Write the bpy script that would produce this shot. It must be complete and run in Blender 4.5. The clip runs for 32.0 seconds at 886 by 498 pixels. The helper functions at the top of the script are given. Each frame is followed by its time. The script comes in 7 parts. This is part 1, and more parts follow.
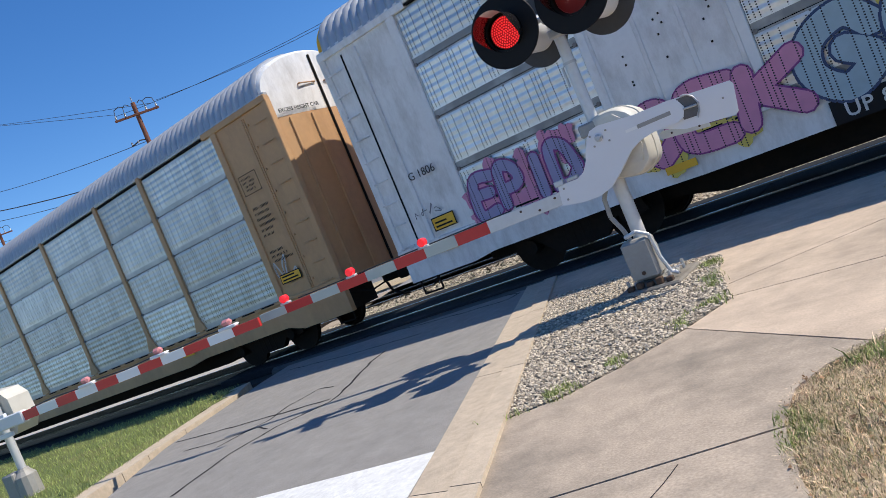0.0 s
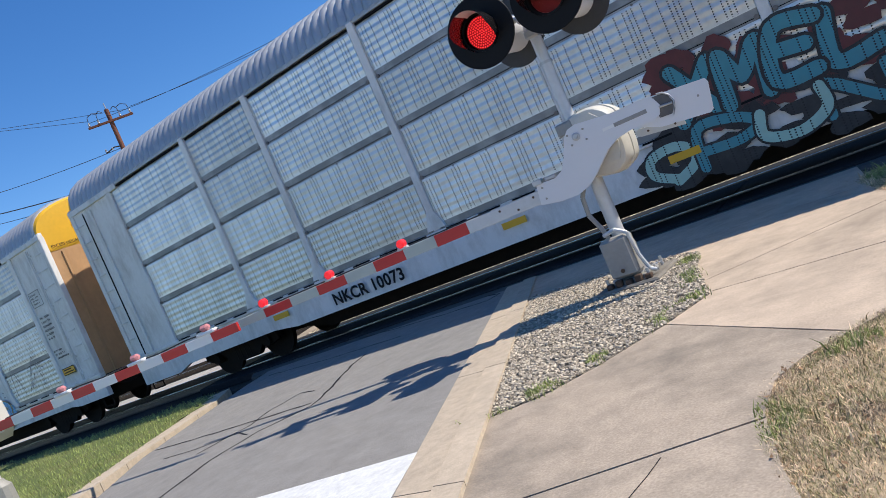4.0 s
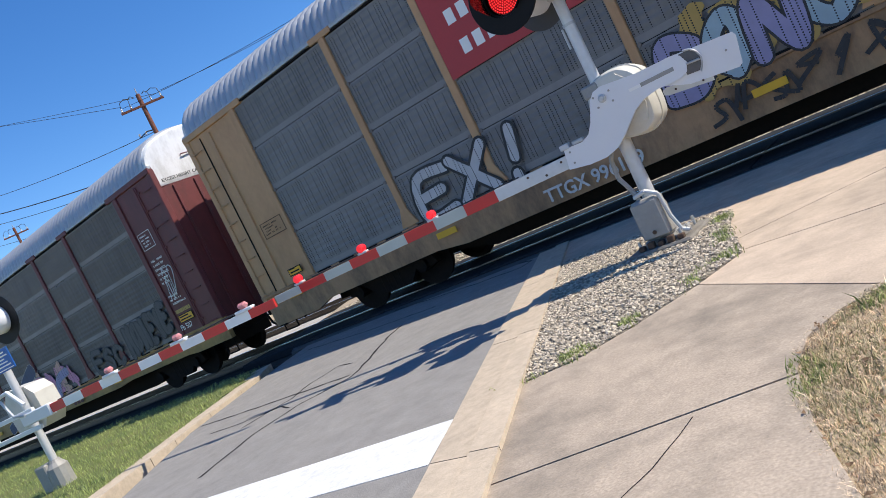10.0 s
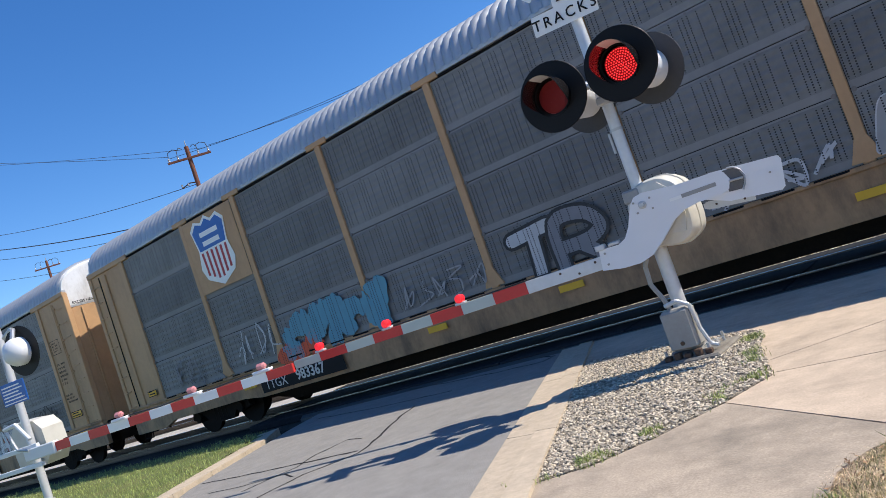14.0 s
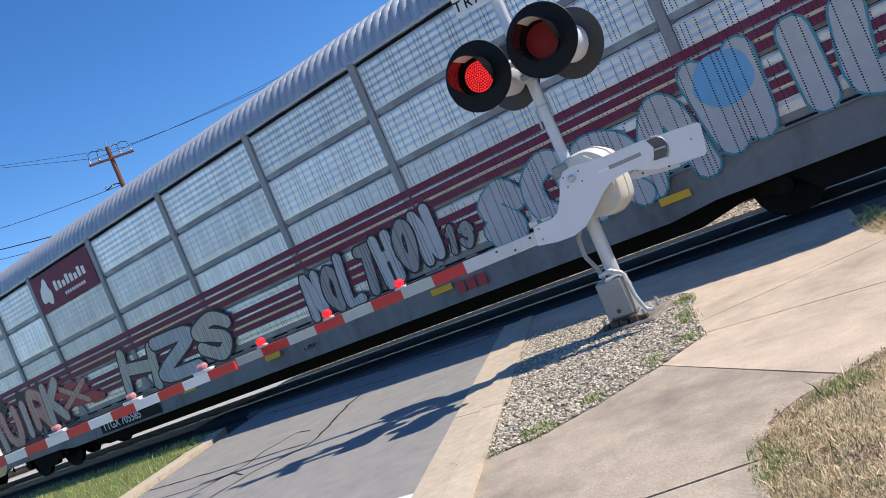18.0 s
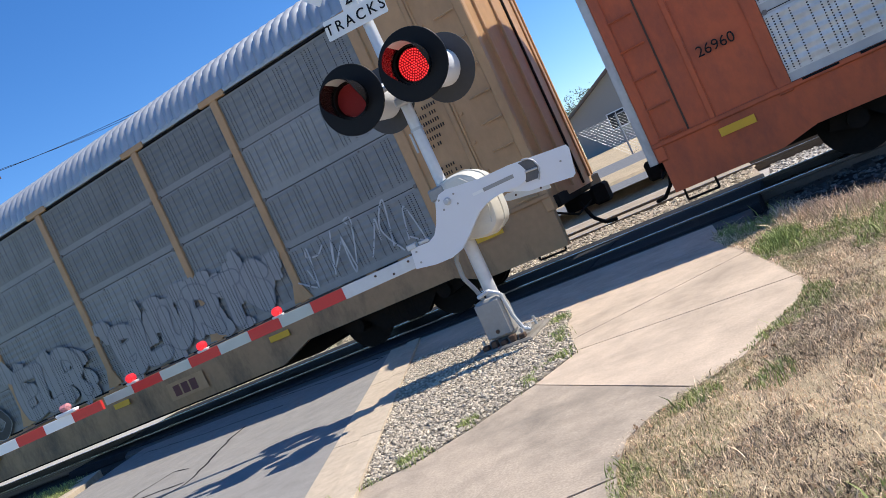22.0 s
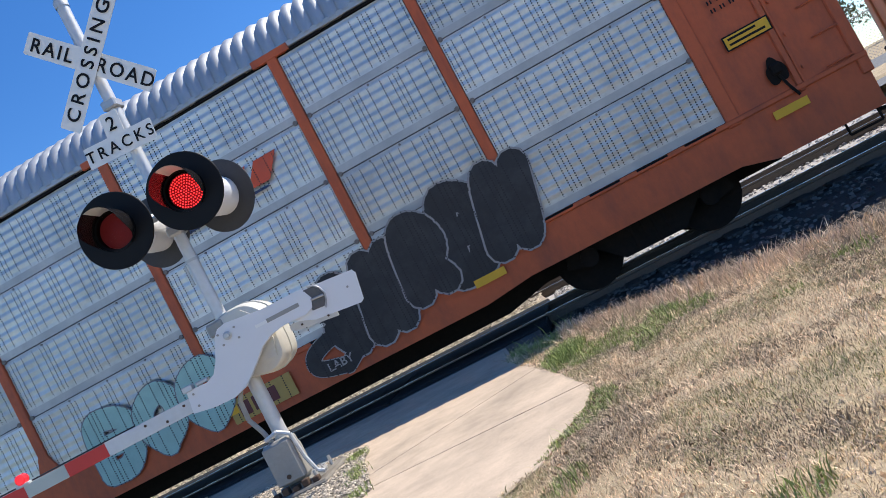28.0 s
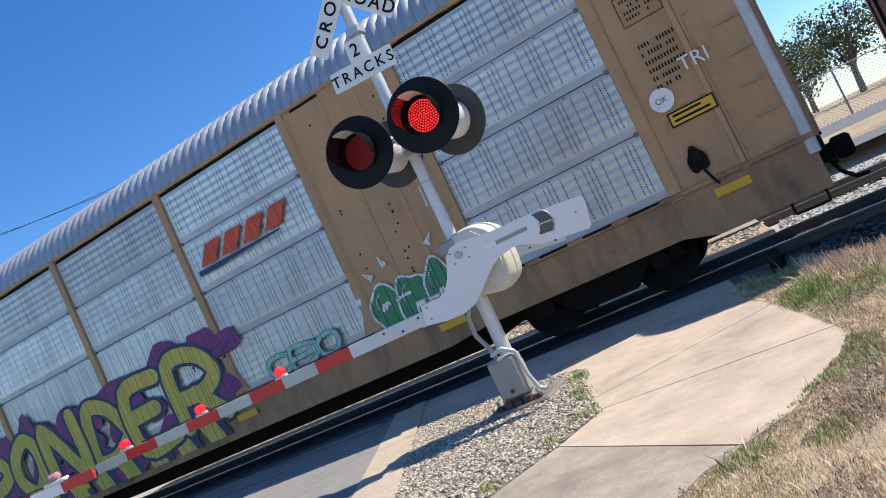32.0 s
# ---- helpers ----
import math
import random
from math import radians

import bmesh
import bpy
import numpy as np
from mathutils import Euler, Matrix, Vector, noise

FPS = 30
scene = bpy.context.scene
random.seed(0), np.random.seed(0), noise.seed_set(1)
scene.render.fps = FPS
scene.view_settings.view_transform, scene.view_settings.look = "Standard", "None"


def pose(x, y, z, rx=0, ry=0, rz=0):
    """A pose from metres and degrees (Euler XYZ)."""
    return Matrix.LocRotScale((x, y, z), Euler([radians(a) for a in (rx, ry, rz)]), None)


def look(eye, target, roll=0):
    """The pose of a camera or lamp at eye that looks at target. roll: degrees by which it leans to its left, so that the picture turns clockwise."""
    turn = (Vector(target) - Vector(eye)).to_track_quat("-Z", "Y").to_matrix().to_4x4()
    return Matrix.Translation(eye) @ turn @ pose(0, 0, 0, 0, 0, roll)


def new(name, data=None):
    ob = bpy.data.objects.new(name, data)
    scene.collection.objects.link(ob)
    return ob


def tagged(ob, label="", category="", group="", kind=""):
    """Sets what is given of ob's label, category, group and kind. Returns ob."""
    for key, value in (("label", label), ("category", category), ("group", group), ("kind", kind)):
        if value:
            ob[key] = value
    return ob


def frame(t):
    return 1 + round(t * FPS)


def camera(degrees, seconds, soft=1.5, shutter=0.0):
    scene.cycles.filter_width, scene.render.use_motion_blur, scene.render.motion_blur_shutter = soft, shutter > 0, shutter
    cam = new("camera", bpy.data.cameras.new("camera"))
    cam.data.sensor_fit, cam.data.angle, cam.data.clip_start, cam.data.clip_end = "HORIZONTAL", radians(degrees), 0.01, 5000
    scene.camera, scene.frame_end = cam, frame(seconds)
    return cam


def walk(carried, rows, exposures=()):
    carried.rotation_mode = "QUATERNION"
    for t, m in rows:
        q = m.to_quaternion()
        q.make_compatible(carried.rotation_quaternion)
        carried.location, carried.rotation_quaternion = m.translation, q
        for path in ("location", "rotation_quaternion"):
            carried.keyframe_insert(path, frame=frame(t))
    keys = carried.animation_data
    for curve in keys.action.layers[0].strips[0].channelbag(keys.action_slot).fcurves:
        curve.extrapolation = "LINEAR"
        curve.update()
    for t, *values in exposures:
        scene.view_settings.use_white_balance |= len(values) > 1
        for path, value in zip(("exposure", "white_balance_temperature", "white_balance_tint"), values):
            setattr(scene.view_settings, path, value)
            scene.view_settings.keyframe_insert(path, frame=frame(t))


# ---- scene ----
cam = camera(59.71, 32.0, soft=0.65, shutter=0.02)


def aim(t, x, y, z, heading, pitch, lean):
    """A row for walk(): the heading is counted from the way that the train runs."""
    h, p = radians(heading), radians(pitch)
    way = Vector((-math.cos(h) * math.cos(p), math.sin(h) * math.cos(p), math.sin(p)))
    return t, look((x, y, z), Vector((x, y, z)) + way, lean)


# seconds, place, heading, pitch, lean of the hand-held camera
SWAY = [
    (0, 3.218, -7.737, 1.493, 53.74, -1.90, -22.65),
    (0.5, 3.208, -7.735, 1.481, 52.91, -2.40, -22.68),
    (1, 3.203, -7.753, 1.481, 52.37, -2.38, -22.67),
    (1.5, 3.201, -7.752, 1.482, 52.18, -2.50, -22.76),
    (2, 3.207, -7.767, 1.485, 52.28, -2.69, -23.08),
    (2.5, 3.212, -7.752, 1.478, 53.43, -2.54, -23.57),
    (3, 3.206, -7.737, 1.467, 54.89, -2.53, -24.08),
    (3.5, 3.200, -7.729, 1.465, 55.15, -2.52, -23.88),
    (5.5, 3.191, -7.773, 1.474, 55.29, -1.15, -21.90),
    (6, 3.206, -7.775, 1.483, 56.30, -1.25, -22.86),
    (6.5, 3.241, -7.764, 1.495, 58.52, -1.23, -24.95),
    (7, 3.283, -7.737, 1.513, 63.07, -1.39, -27.26),
    (7.5, 3.360, -7.680, 1.512, 68.29, 0.35, -27.92),
    (8, 3.421, -7.646, 1.501, 70.55, 0.68, -27.16),
    (8.5, 3.409, -7.644, 1.474, 67.09, -2.31, -27.05),
    (9, 3.392, -7.672, 1.462, 61.72, -2.52, -26.35),
    (9.5, 3.320, -7.701, 1.441, 54.96, -2.18, -25.78),
    (10, 3.245, -7.731, 1.446, 52.01, -3.22, -26.02),
    (10.5, 3.215, -7.760, 1.469, 51.88, -3.25, -24.99),
    (11, 3.221, -7.779, 1.490, 52.56, -0.18, -22.33),
    (11.5, 3.224, -7.786, 1.499, 52.64, 2.55, -21.13),
    (12, 3.226, -7.781, 1.506, 52.57, 3.31, -21.88),
    (12.5, 3.224, -7.795, 1.501, 52.70, 2.52, -22.54),
    (13, 3.225, -7.802, 1.498, 53.03, 1.88, -22.40),
    (13.5, 3.222, -7.790, 1.495, 52.48, 3.27, -19.37),
    (15.5, 3.230, -7.774, 1.491, 53.30, 1.20, -20.32),
    (16, 3.229, -7.762, 1.492, 54.39, 0.37, -22.20),
    (16.5, 3.228, -7.755, 1.486, 54.99, -0.53, -22.95),
    (17, 3.237, -7.747, 1.477, 56.04, -0.87, -23.47),
    (17.5, 3.239, -7.763, 1.480, 56.49, -0.38, -23.49),
    (18, 3.247, -7.784, 1.490, 56.53, 0.23, -23.21),
    (18.5, 3.256, -7.795, 1.503, 56.88, 0.63, -22.75),
    (19, 3.242, -7.785, 1.487, 56.86, 0.86, -22.54),
    (19.5, 3.222, -7.778, 1.471, 56.46, 0.75, -22.36),
    (20, 3.228, -7.771, 1.472, 56.33, 0.49, -22.76),
    (20.5, 3.240, -7.775, 1.468, 56.54, 0.54, -23.31),
    (21, 3.275, -7.754, 1.470, 57.42, 0.73, -23.94),
    (21.5, 3.330, -7.705, 1.471, 59.58, 0.30, -24.32),
    (22, 3.383, -7.628, 1.431, 64.14, -1.40, -24.68),
    (22.5, 3.441, -7.528, 1.410, 70.02, -3.03, -26.08),
    (23, 3.400, -7.441, 1.393, 73.90, -3.09, -26.58),
    (23.5, 3.286, -7.302, 1.408, 76.84, -2.68, -25.35),
    (24, 3.233, -7.219, 1.385, 80.01, -1.98, -23.81),
    (24.5, 3.243, -7.198, 1.381, 84.27, -1.74, -22.44),
    (25, 3.274, -7.217, 1.363, 86.53, -1.32, -23.80),
    (25.5, 3.298, -7.243, 1.342, 83.75, 0.36, -24.91),
    (27.5, 3.361, -7.252, 1.190, 81.26, 2.50, -26.79),
    (28, 3.350, -7.259, 1.184, 81.71, 1.99, -27.76),
    (28.5, 3.352, -7.257, 1.184, 81.53, 1.80, -27.70),
    (29, 3.318, -7.284, 1.192, 80.45, 2.65, -26.89),
    (29.5, 3.265, -7.366, 1.261, 76.19, 4.55, -24.53),
    (30, 3.250, -7.441, 1.369, 64.06, 7.95, -16.28),
    (30.5, 3.199, -7.402, 1.399, 53.44, 8.15, -10.61),
    (31, 3.139, -7.383, 1.416, 52.09, 5.87, -15.72),
    (31.5, 3.113, -7.402, 1.409, 59.44, 3.97, -22.76),
    (32, 3.104, -7.425, 1.398, 66.33, 2.88, -25.10),
]
walk(cam, [aim(*row) for row in SWAY], [(0.0, 0.1), (3.0, 0.1), (6.0, 0.25), (8.0, 0.45), (9.0, 0.48), (10.0, 0.28), (12.0, 0.25), (16.0, 0.25), (20.0, 0.3), (23.0, 0.4), (25.0, 0.45), (28.0, 0.35), (29.0, 0.45), (31.0, 0.35), (32.0, 0.35)])

# ---- light ----
SUN_WAY = Vector((-0.72, -0.435, -1.0)).normalized()
world = bpy.data.worlds.new("sky")
scene.world = world
world.use_nodes = True
wn = world.node_tree.nodes
sky = wn.new("ShaderNodeTexSky")
sky.sky_type, sky.sun_disc = "NISHITA", False
sky.sun_elevation, sky.sun_rotation = radians(49.5), radians(57.4)
sky.altitude, sky.air_density, sky.dust_density, sky.ozone_density = 600, 1.0, 0.1, 4.5
wn["Background"].inputs[1].default_value = 0.15
deep = wn.new("ShaderNodeHueSaturation")
deep.inputs["Saturation"].default_value, deep.inputs["Hue"].default_value = 1.25, 0.507
world.node_tree.links.new(sky.outputs[0], deep.inputs["Color"])
world.node_tree.links.new(deep.outputs[0], wn["Background"].inputs[0])
sun = new("sun", bpy.data.lights.new("sun", "SUN"))
sun.data.energy, sun.data.angle, sun.data.color = 5.2, radians(0.53), (1.0, 0.925, 0.81)
sun.matrix_world = Matrix.Translation((20, 12, 30)) @ SUN_WAY.to_track_quat("-Z", "Y").to_matrix().to_4x4()

# ---- materials ----
MATS = {}


def material(name, colour, rough=0.6, metal=0.0, vary=0.15, grain=40.0, bump=0.1, stain=0.0, stain_colour=(0.1, 0.07, 0.05), scale=1.5, random=0.0, emit=0.0, spec=0.5, streak=False):
    """Paint, metal or ground: fine grain, broad stains and a light relief on a base colour."""
    if name in MATS:
        return MATS[name]
    m = MATS[name] = bpy.data.materials.new(name)
    m.use_nodes = True
    nt = m.node_tree
    n, link = nt.nodes, nt.links.new
    b = n["Principled BSDF"]
    b.inputs["Roughness"].default_value, b.inputs["Metallic"].default_value = rough, metal
    b.inputs["Specular IOR Level"].default_value = spec
    geo = n.new("ShaderNodeNewGeometry") if name.startswith("ground") else n.new("ShaderNodeTexCoord")
    at = geo.outputs["Position"] if name.startswith("ground") else geo.outputs["Object"]
    fine, broad = n.new("ShaderNodeTexNoise"), n.new("ShaderNodeTexNoise")
    fine.inputs["Scale"].default_value, fine.inputs["Detail"].default_value = grain, 4
    broad.inputs["Scale"].default_value, broad.inputs["Detail"].default_value = scale, 10
    broad.inputs["Roughness"].default_value = 0.72
    for t in (fine, broad):
        link(at, t.inputs["Vector"])
    if streak:
        # rain draws the grime downward, and each car has its own
        tall, own, far = n.new("ShaderNodeMapping"), n.new("ShaderNodeObjectInfo"), n.new("ShaderNodeVectorMath")
        tall.inputs["Scale"].default_value = (1.0, 1.0, 0.4)
        far.operation = "SCALE"
        far.inputs[0].default_value = (37.0, 11.0, 23.0)
        link(own.outputs["Random"], far.inputs["Scale"])
        link(at, tall.inputs["Vector"])
        link(far.outputs["Vector"], tall.inputs["Location"])
        link(tall.outputs["Vector"], broad.inputs["Vector"])
    mix = n.new("ShaderNodeMix")
    mix.data_type = "RGBA"
    mix.inputs["A"].default_value = (*[c * (1 - vary) for c in colour], 1)
    mix.inputs["B"].default_value = (*[min(1, c * (1 + vary)) for c in colour], 1)
    link(fine.outputs["Fac"], mix.inputs["Factor"])
    out = mix.outputs["Result"]
    ramp = n.new("ShaderNodeValToRGB")
    ramp.color_ramp.elements[0].position, ramp.color_ramp.elements[1].position = 0.45, 0.7
    link(broad.outputs["Fac"], ramp.inputs["Fac"])
    st = n.new("ShaderNodeMix")
    st.data_type = "RGBA"
    st.inputs["B"].default_value = (*stain_colour, 1)
    k = n.new("ShaderNodeMath")
    k.operation = "MULTIPLY"
    k.inputs[1].default_value = stain if stain else 0.0
    link(ramp.outputs["Color"], k.inputs[0])
    link(k.outputs[0], st.inputs["Factor"])
    link(out, st.inputs["A"])
    out = st.outputs["Result"]
    if name.startswith("ground"):
        # worn and dusty patches of a hand's size
        mid, wear, lvl = n.new("ShaderNodeTexNoise"), n.new("ShaderNodeHueSaturation"), n.new("ShaderNodeMapRange")
        mid.inputs["Scale"].default_value, mid.inputs["Detail"].default_value, mid.inputs["Roughness"].default_value = scale * 5.3, 8, 0.7
        link(at, mid.inputs["Vector"])
        lvl.inputs["From Min"].default_value, lvl.inputs["From Max"].default_value = 0.3, 0.7
        lvl.inputs["To Min"].default_value, lvl.inputs["To Max"].default_value = 0.84, 1.14
        link(mid.outputs["Fac"], lvl.inputs["Value"])
        link(lvl.outputs["Result"], wear.inputs["Value"])
        link(out, wear.inputs["Color"])
        out = wear.outputs["Color"]
    if random:
        info, hsv, mr = n.new("ShaderNodeObjectInfo"), n.new("ShaderNodeHueSaturation"), n.new("ShaderNodeMapRange")
        mr.inputs["To Min"].default_value, mr.inputs["To Max"].default_value = 1 - random, 1 + random
        link(info.outputs["Random"], mr.inputs["Value"])
        link(mr.outputs["Result"], hsv.inputs["Value"])
        link(out, hsv.inputs["Color"])
        out = hsv.outputs["Color"]
    link(out, b.inputs["Base Color"])
    if bump:
        bp = n.new("ShaderNodeBump")
        bp.inputs["Strength"].default_value, bp.inputs["Distance"].default_value = bump, 0.01
        link(fine.outputs["Fac"], bp.inputs["Height"])
        link(bp.outputs["Normal"], b.inputs["Normal"])
    if emit:
        link(out, b.inputs["Emission Color"])
        b.inputs["Emission Strength"].default_value = emit
    return m


def punched(m, metal, low=-9.0, high=99.0, band=None, blocked=0.0):
    """Adds rows of small round holes, dark inside, to a sheet's material."""
    nt = m.node_tree
    n, link = nt.nodes, nt.links.new
    b = n["Principled BSDF"]
    tc = n.new("ShaderNodeTexCoord")
    sep = n.new("ShaderNodeSeparateXYZ")
    link(tc.outputs["Object"], sep.inputs[0])

    def op(kind, a, c=None):
        k = n.new("ShaderNodeMath")
        k.operation = kind
        for i, v in enumerate((a, c)):
            if v is None:
                continue
            if isinstance(v, (int, float)):
                k.inputs[i].default_value = v
            else:
                link(v, k.inputs[i])
        return k.outputs[0]
    x, z = sep.outputs["X"], sep.outputs["Z"]
    dx = op("SUBTRACT", op("FRACT", op("DIVIDE", x, 0.0685)), 0.5)
    dz = op("SUBTRACT", op("FRACT", op("DIVIDE", z, 0.036)), 0.5)
    dist = op("ADD", op("POWER", op("MULTIPLY", dx, 0.0685), 2), op("POWER", op("MULTIPLY", dz, 0.036), 2))
    hole = op("LESS_THAN", dist, 0.0108 ** 2)
    # columns stand in threes, with two single ones between
    f = op("FLOORED_MODULO", op("FLOOR", op("DIVIDE", x, 0.0685)), 9.0)
    col = op("MAXIMUM", op("LESS_THAN", f, 2.5), op("MAXIMUM", op("COMPARE", f, 4.0), op("COMPARE", f, 7.0)))
    hole = op("MULTIPLY", op("MULTIPLY", hole, col), op("MULTIPLY", op("GREATER_THAN", z, low), op("LESS_THAN", z, high)))
    if blocked:
        # paint and grime have filled many of the holes
        fill = n.new("ShaderNodeTexNoise")
        fill.inputs["Scale"].default_value, fill.inputs["Detail"].default_value = 2.6, 3
        link(tc.outputs["Object"], fill.inputs["Vector"])
        hole = op("MULTIPLY", hole, op("GREATER_THAN", fill.outputs["Fac"], blocked))
    old = b.inputs["Base Color"].links[0].from_socket
    if band:
        # the plain lapped strip between two sheets is duller, and patchy
        lap, patch = op("MAXIMUM", op("LESS_THAN", z, low - 0.02), op("GREATER_THAN", z, high + 0.04)), n.new("ShaderNodeTexNoise")
        patch.inputs["Scale"].default_value, patch.inputs["Detail"].default_value = 1.7, 5
        link(tc.outputs["Object"], patch.inputs["Vector"])
        bm = n.new("ShaderNodeMix")
        bm.data_type = "RGBA"
        bm.inputs["B"].default_value = (*band[:3], 1)
        amount = op("MULTIPLY", lap, op("MINIMUM", op("MULTIPLY", patch.outputs["Fac"], band[3]), 1.0))
        link(amount, bm.inputs["Factor"])
        link(old, bm.inputs["A"])
        old = bm.outputs["Result"]
    mx = n.new("ShaderNodeMix")
    mx.data_type = "RGBA"
    mx.inputs["B"].default_value = (0.012, 0.012, 0.014, 1)
    link(hole, mx.inputs["Factor"])
    link(old, mx.inputs["A"])
    link(mx.outputs["Result"], b.inputs["Base Color"])
    if metal:
        bare = op("SUBTRACT", 1.0, hole)
        link(op("MULTIPLY", bare if not band else op("MULTIPLY", bare, op("SUBTRACT", 1.0, op("MULTIPLY", lap, 0.8))), metal), b.inputs["Metallic"])
    return m


def perforated(name, colour, rough, metal, dirt, band, blocked=0.0):
    """Galvanised sheet with rows of small round holes, dull zinc flecks and streaks of grime."""
    m = material(name, colour, rough, metal, vary=0.2, grain=9, bump=0.04, stain=dirt, stain_colour=tuple(c * 0.45 for c in colour), scale=0.9, random=0.2)
    return punched(m, metal, 0.13, 0.85, band, blocked)


SILVER = perforated("galvanised_sheet", (0.74, 0.745, 0.735), 0.42, 0.75, 0.3, (0.22, 0.222, 0.22, 1.9))
ZINC = perforated("dull_galvanised_sheet", (0.62, 0.635, 0.63), 0.44, 0.7, 0.42, (0.36, 0.375, 0.385, 1.3), 0.3)
PATCHED = perforated("patched_grey_sheet", (0.64, 0.645, 0.635), 0.47, 0.5, 0.45, (0.38, 0.39, 0.395, 1.3), 0.33)
DULL = perforated("weathered_grey_sheet", (0.19, 0.188, 0.187), 0.6, 0.15, 0.45, (0.25, 0.247, 0.245, 1.1), 0.2)
WORN = perforated("worn_pale_grey_sheet", (0.25, 0.25, 0.247), 0.6, 0.15, 0.4, (0.3, 0.297, 0.293, 1.1), 0.2)
BROWNED = perforated("rust_filmed_grey_sheet", (0.16, 0.138, 0.125), 0.65, 0.1, 0.45, (0.32, 0.3, 0.285, 1.15), 0.22)
ROOF = material("galvanised_roof", (0.46, 0.48, 0.5), 0.5, 0.55, vary=0.12, grain=6, stain=0.25, stain_colour=(0.32, 0.32, 0.33), scale=0.7)
WHITE = material("white_paint", (0.74, 0.74, 0.74), 0.5, vary=0.06, grain=14, stain=0.6, stain_colour=(0.33, 0.31, 0.28), scale=2.2, streak=True)
GREY = material("light_grey_paint", (0.29, 0.3, 0.31), 0.55, vary=0.1, grain=14, stain=0.6, stain_colour=(0.15, 0.14, 0.13), scale=1.9, streak=True)
TAN = material("tan_paint", (0.5, 0.295, 0.145), 0.55, vary=0.1, grain=10, stain=0.45, stain_colour=(0.24, 0.135, 0.065), scale=1.1, streak=True)
TANSILL = material("dirty_tan_paint", (0.41, 0.24, 0.12), 0.6, vary=0.18, grain=9, stain=0.95, stain_colour=(0.07, 0.046, 0.03), scale=1.0, streak=True)
GREYSILL = material("dirty_grey_paint", (0.2, 0.205, 0.21), 0.6, vary=0.15, grain=10, stain=0.75, stain_colour=(0.07, 0.066, 0.062), scale=1.3, streak=True)
MAROON = material("maroon_paint", (0.14, 0.028, 0.03), 0.55, vary=0.15, grain=10, stain=0.6, stain_colour=(0.05, 0.022, 0.02), scale=1.8, streak=True)
ORANGE = material("orange_red_paint", (0.54, 0.108, 0.034), 0.55, vary=0.12, grain=10, stain=0.65, stain_colour=(0.17, 0.05, 0.032), scale=1.8, streak=True)
YELLOW = material("yellow_paint", (0.75, 0.42, 0.02), 0.5, vary=0.1, grain=12, stain=0.2, stain_colour=(0.4, 0.25, 0.05))
OCHREPAINT = material("dirty_ochre_paint", (0.4, 0.24, 0.07), 0.6, vary=0.2, grain=8, stain=0.7, stain_colour=(0.1, 0.065, 0.04), scale=1.6)
BLACK = material("black_paint", (0.018, 0.018, 0.02), 0.5, vary=0.2, grain=20)
SOOT = material("sooty_steel", (0.014, 0.012, 0.011), 0.85, 0.0, spec=0.15, vary=0.3, grain=20, stain=0.4, stain_colour=(0.035, 0.022, 0.016), scale=4)
# near-black colour stands in for shade in the car's hollow and its slots
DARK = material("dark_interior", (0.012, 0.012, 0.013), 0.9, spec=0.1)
RUST = material("rusty_steel", (0.1, 0.06, 0.04), 0.8, 0.2, vary=0.3, grain=25, stain=0.5, stain_colour=(0.04, 0.03, 0.025), scale=5)
RAIL = material("rail_steel", (0.12, 0.1, 0.09), 0.4, 0.8, vary=0.2, grain=30)
RAILTOP = material("polished_rail", (0.55, 0.55, 0.56), 0.25, 1.0, vary=0.05, grain=30, bump=0.0)
ALU = material("aluminium_paint", (0.6, 0.61, 0.62), 0.45, 0.3, vary=0.08, grain=18, stain=0.2, stain_colour=(0.4, 0.38, 0.35), scale=3)
SIGN = material("white_sign_sheet", (0.82, 0.82, 0.8), 0.4, vary=0.03, grain=10, bump=0.02, stain=0.08, stain_colour=(0.6, 0.57, 0.5))
INK = material("black_sign_ink", (0.012, 0.012, 0.014), 0.6, vary=0.1, spec=0.15)
RED = material("red_reflective_sheet", (0.6, 0.03, 0.025), 0.4, vary=0.06, stain=0.1, stain_colour=(0.35, 0.05, 0.04))
REDDECAL = material("faded_red_paint", (0.42, 0.04, 0.045), 0.55, vary=0.08, stain=0.2, stain_colour=(0.28, 0.04, 0.04))
ASPHALT = material("ground_asphalt", (0.25, 0.237, 0.218), 0.9, vary=0.5, grain=80, bump=0.5, stain=0.25, stain_colour=(0.14, 0.14, 0.14), scale=0.8)
CONCRETE = material("ground_concrete", (0.53, 0.42, 0.315), 0.85, vary=0.26, grain=60, bump=0.2, stain=0.7, stain_colour=(0.27, 0.22, 0.17), scale=0.62, random=0.06)
KERBMAT = material("ground_kerb_concrete", (0.5, 0.41, 0.305), 0.85, vary=0.14, grain=70, bump=0.3, stain=0.4, stain_colour=(0.3, 0.25, 0.19), scale=2.0, random=0.05)
DIRTY = material("ground_dirty_concrete", (0.41, 0.335, 0.258), 0.88, vary=0.42, grain=60, bump=0.25, stain=0.95, stain_colour=(0.2, 0.17, 0.135), scale=0.9, random=0.05)
GRAVEL = material("ground_gravel", (0.24, 0.205, 0.16), 0.9, vary=0.5, grain=45, bump=0.8)
DIRT = material("ground_soil", (0.42, 0.325, 0.205), 0.95, vary=0.75, grain=75, bump=0.6, stain=0.5, stain_colour=(0.22, 0.2, 0.1), scale=0.9)
LAWN = material("ground_lawn", (0.1, 0.13, 0.03), 0.9, vary=0.4, grain=50, bump=0.6, stain=0.5, stain_colour=(0.2, 0.16, 0.06), scale=1.0)
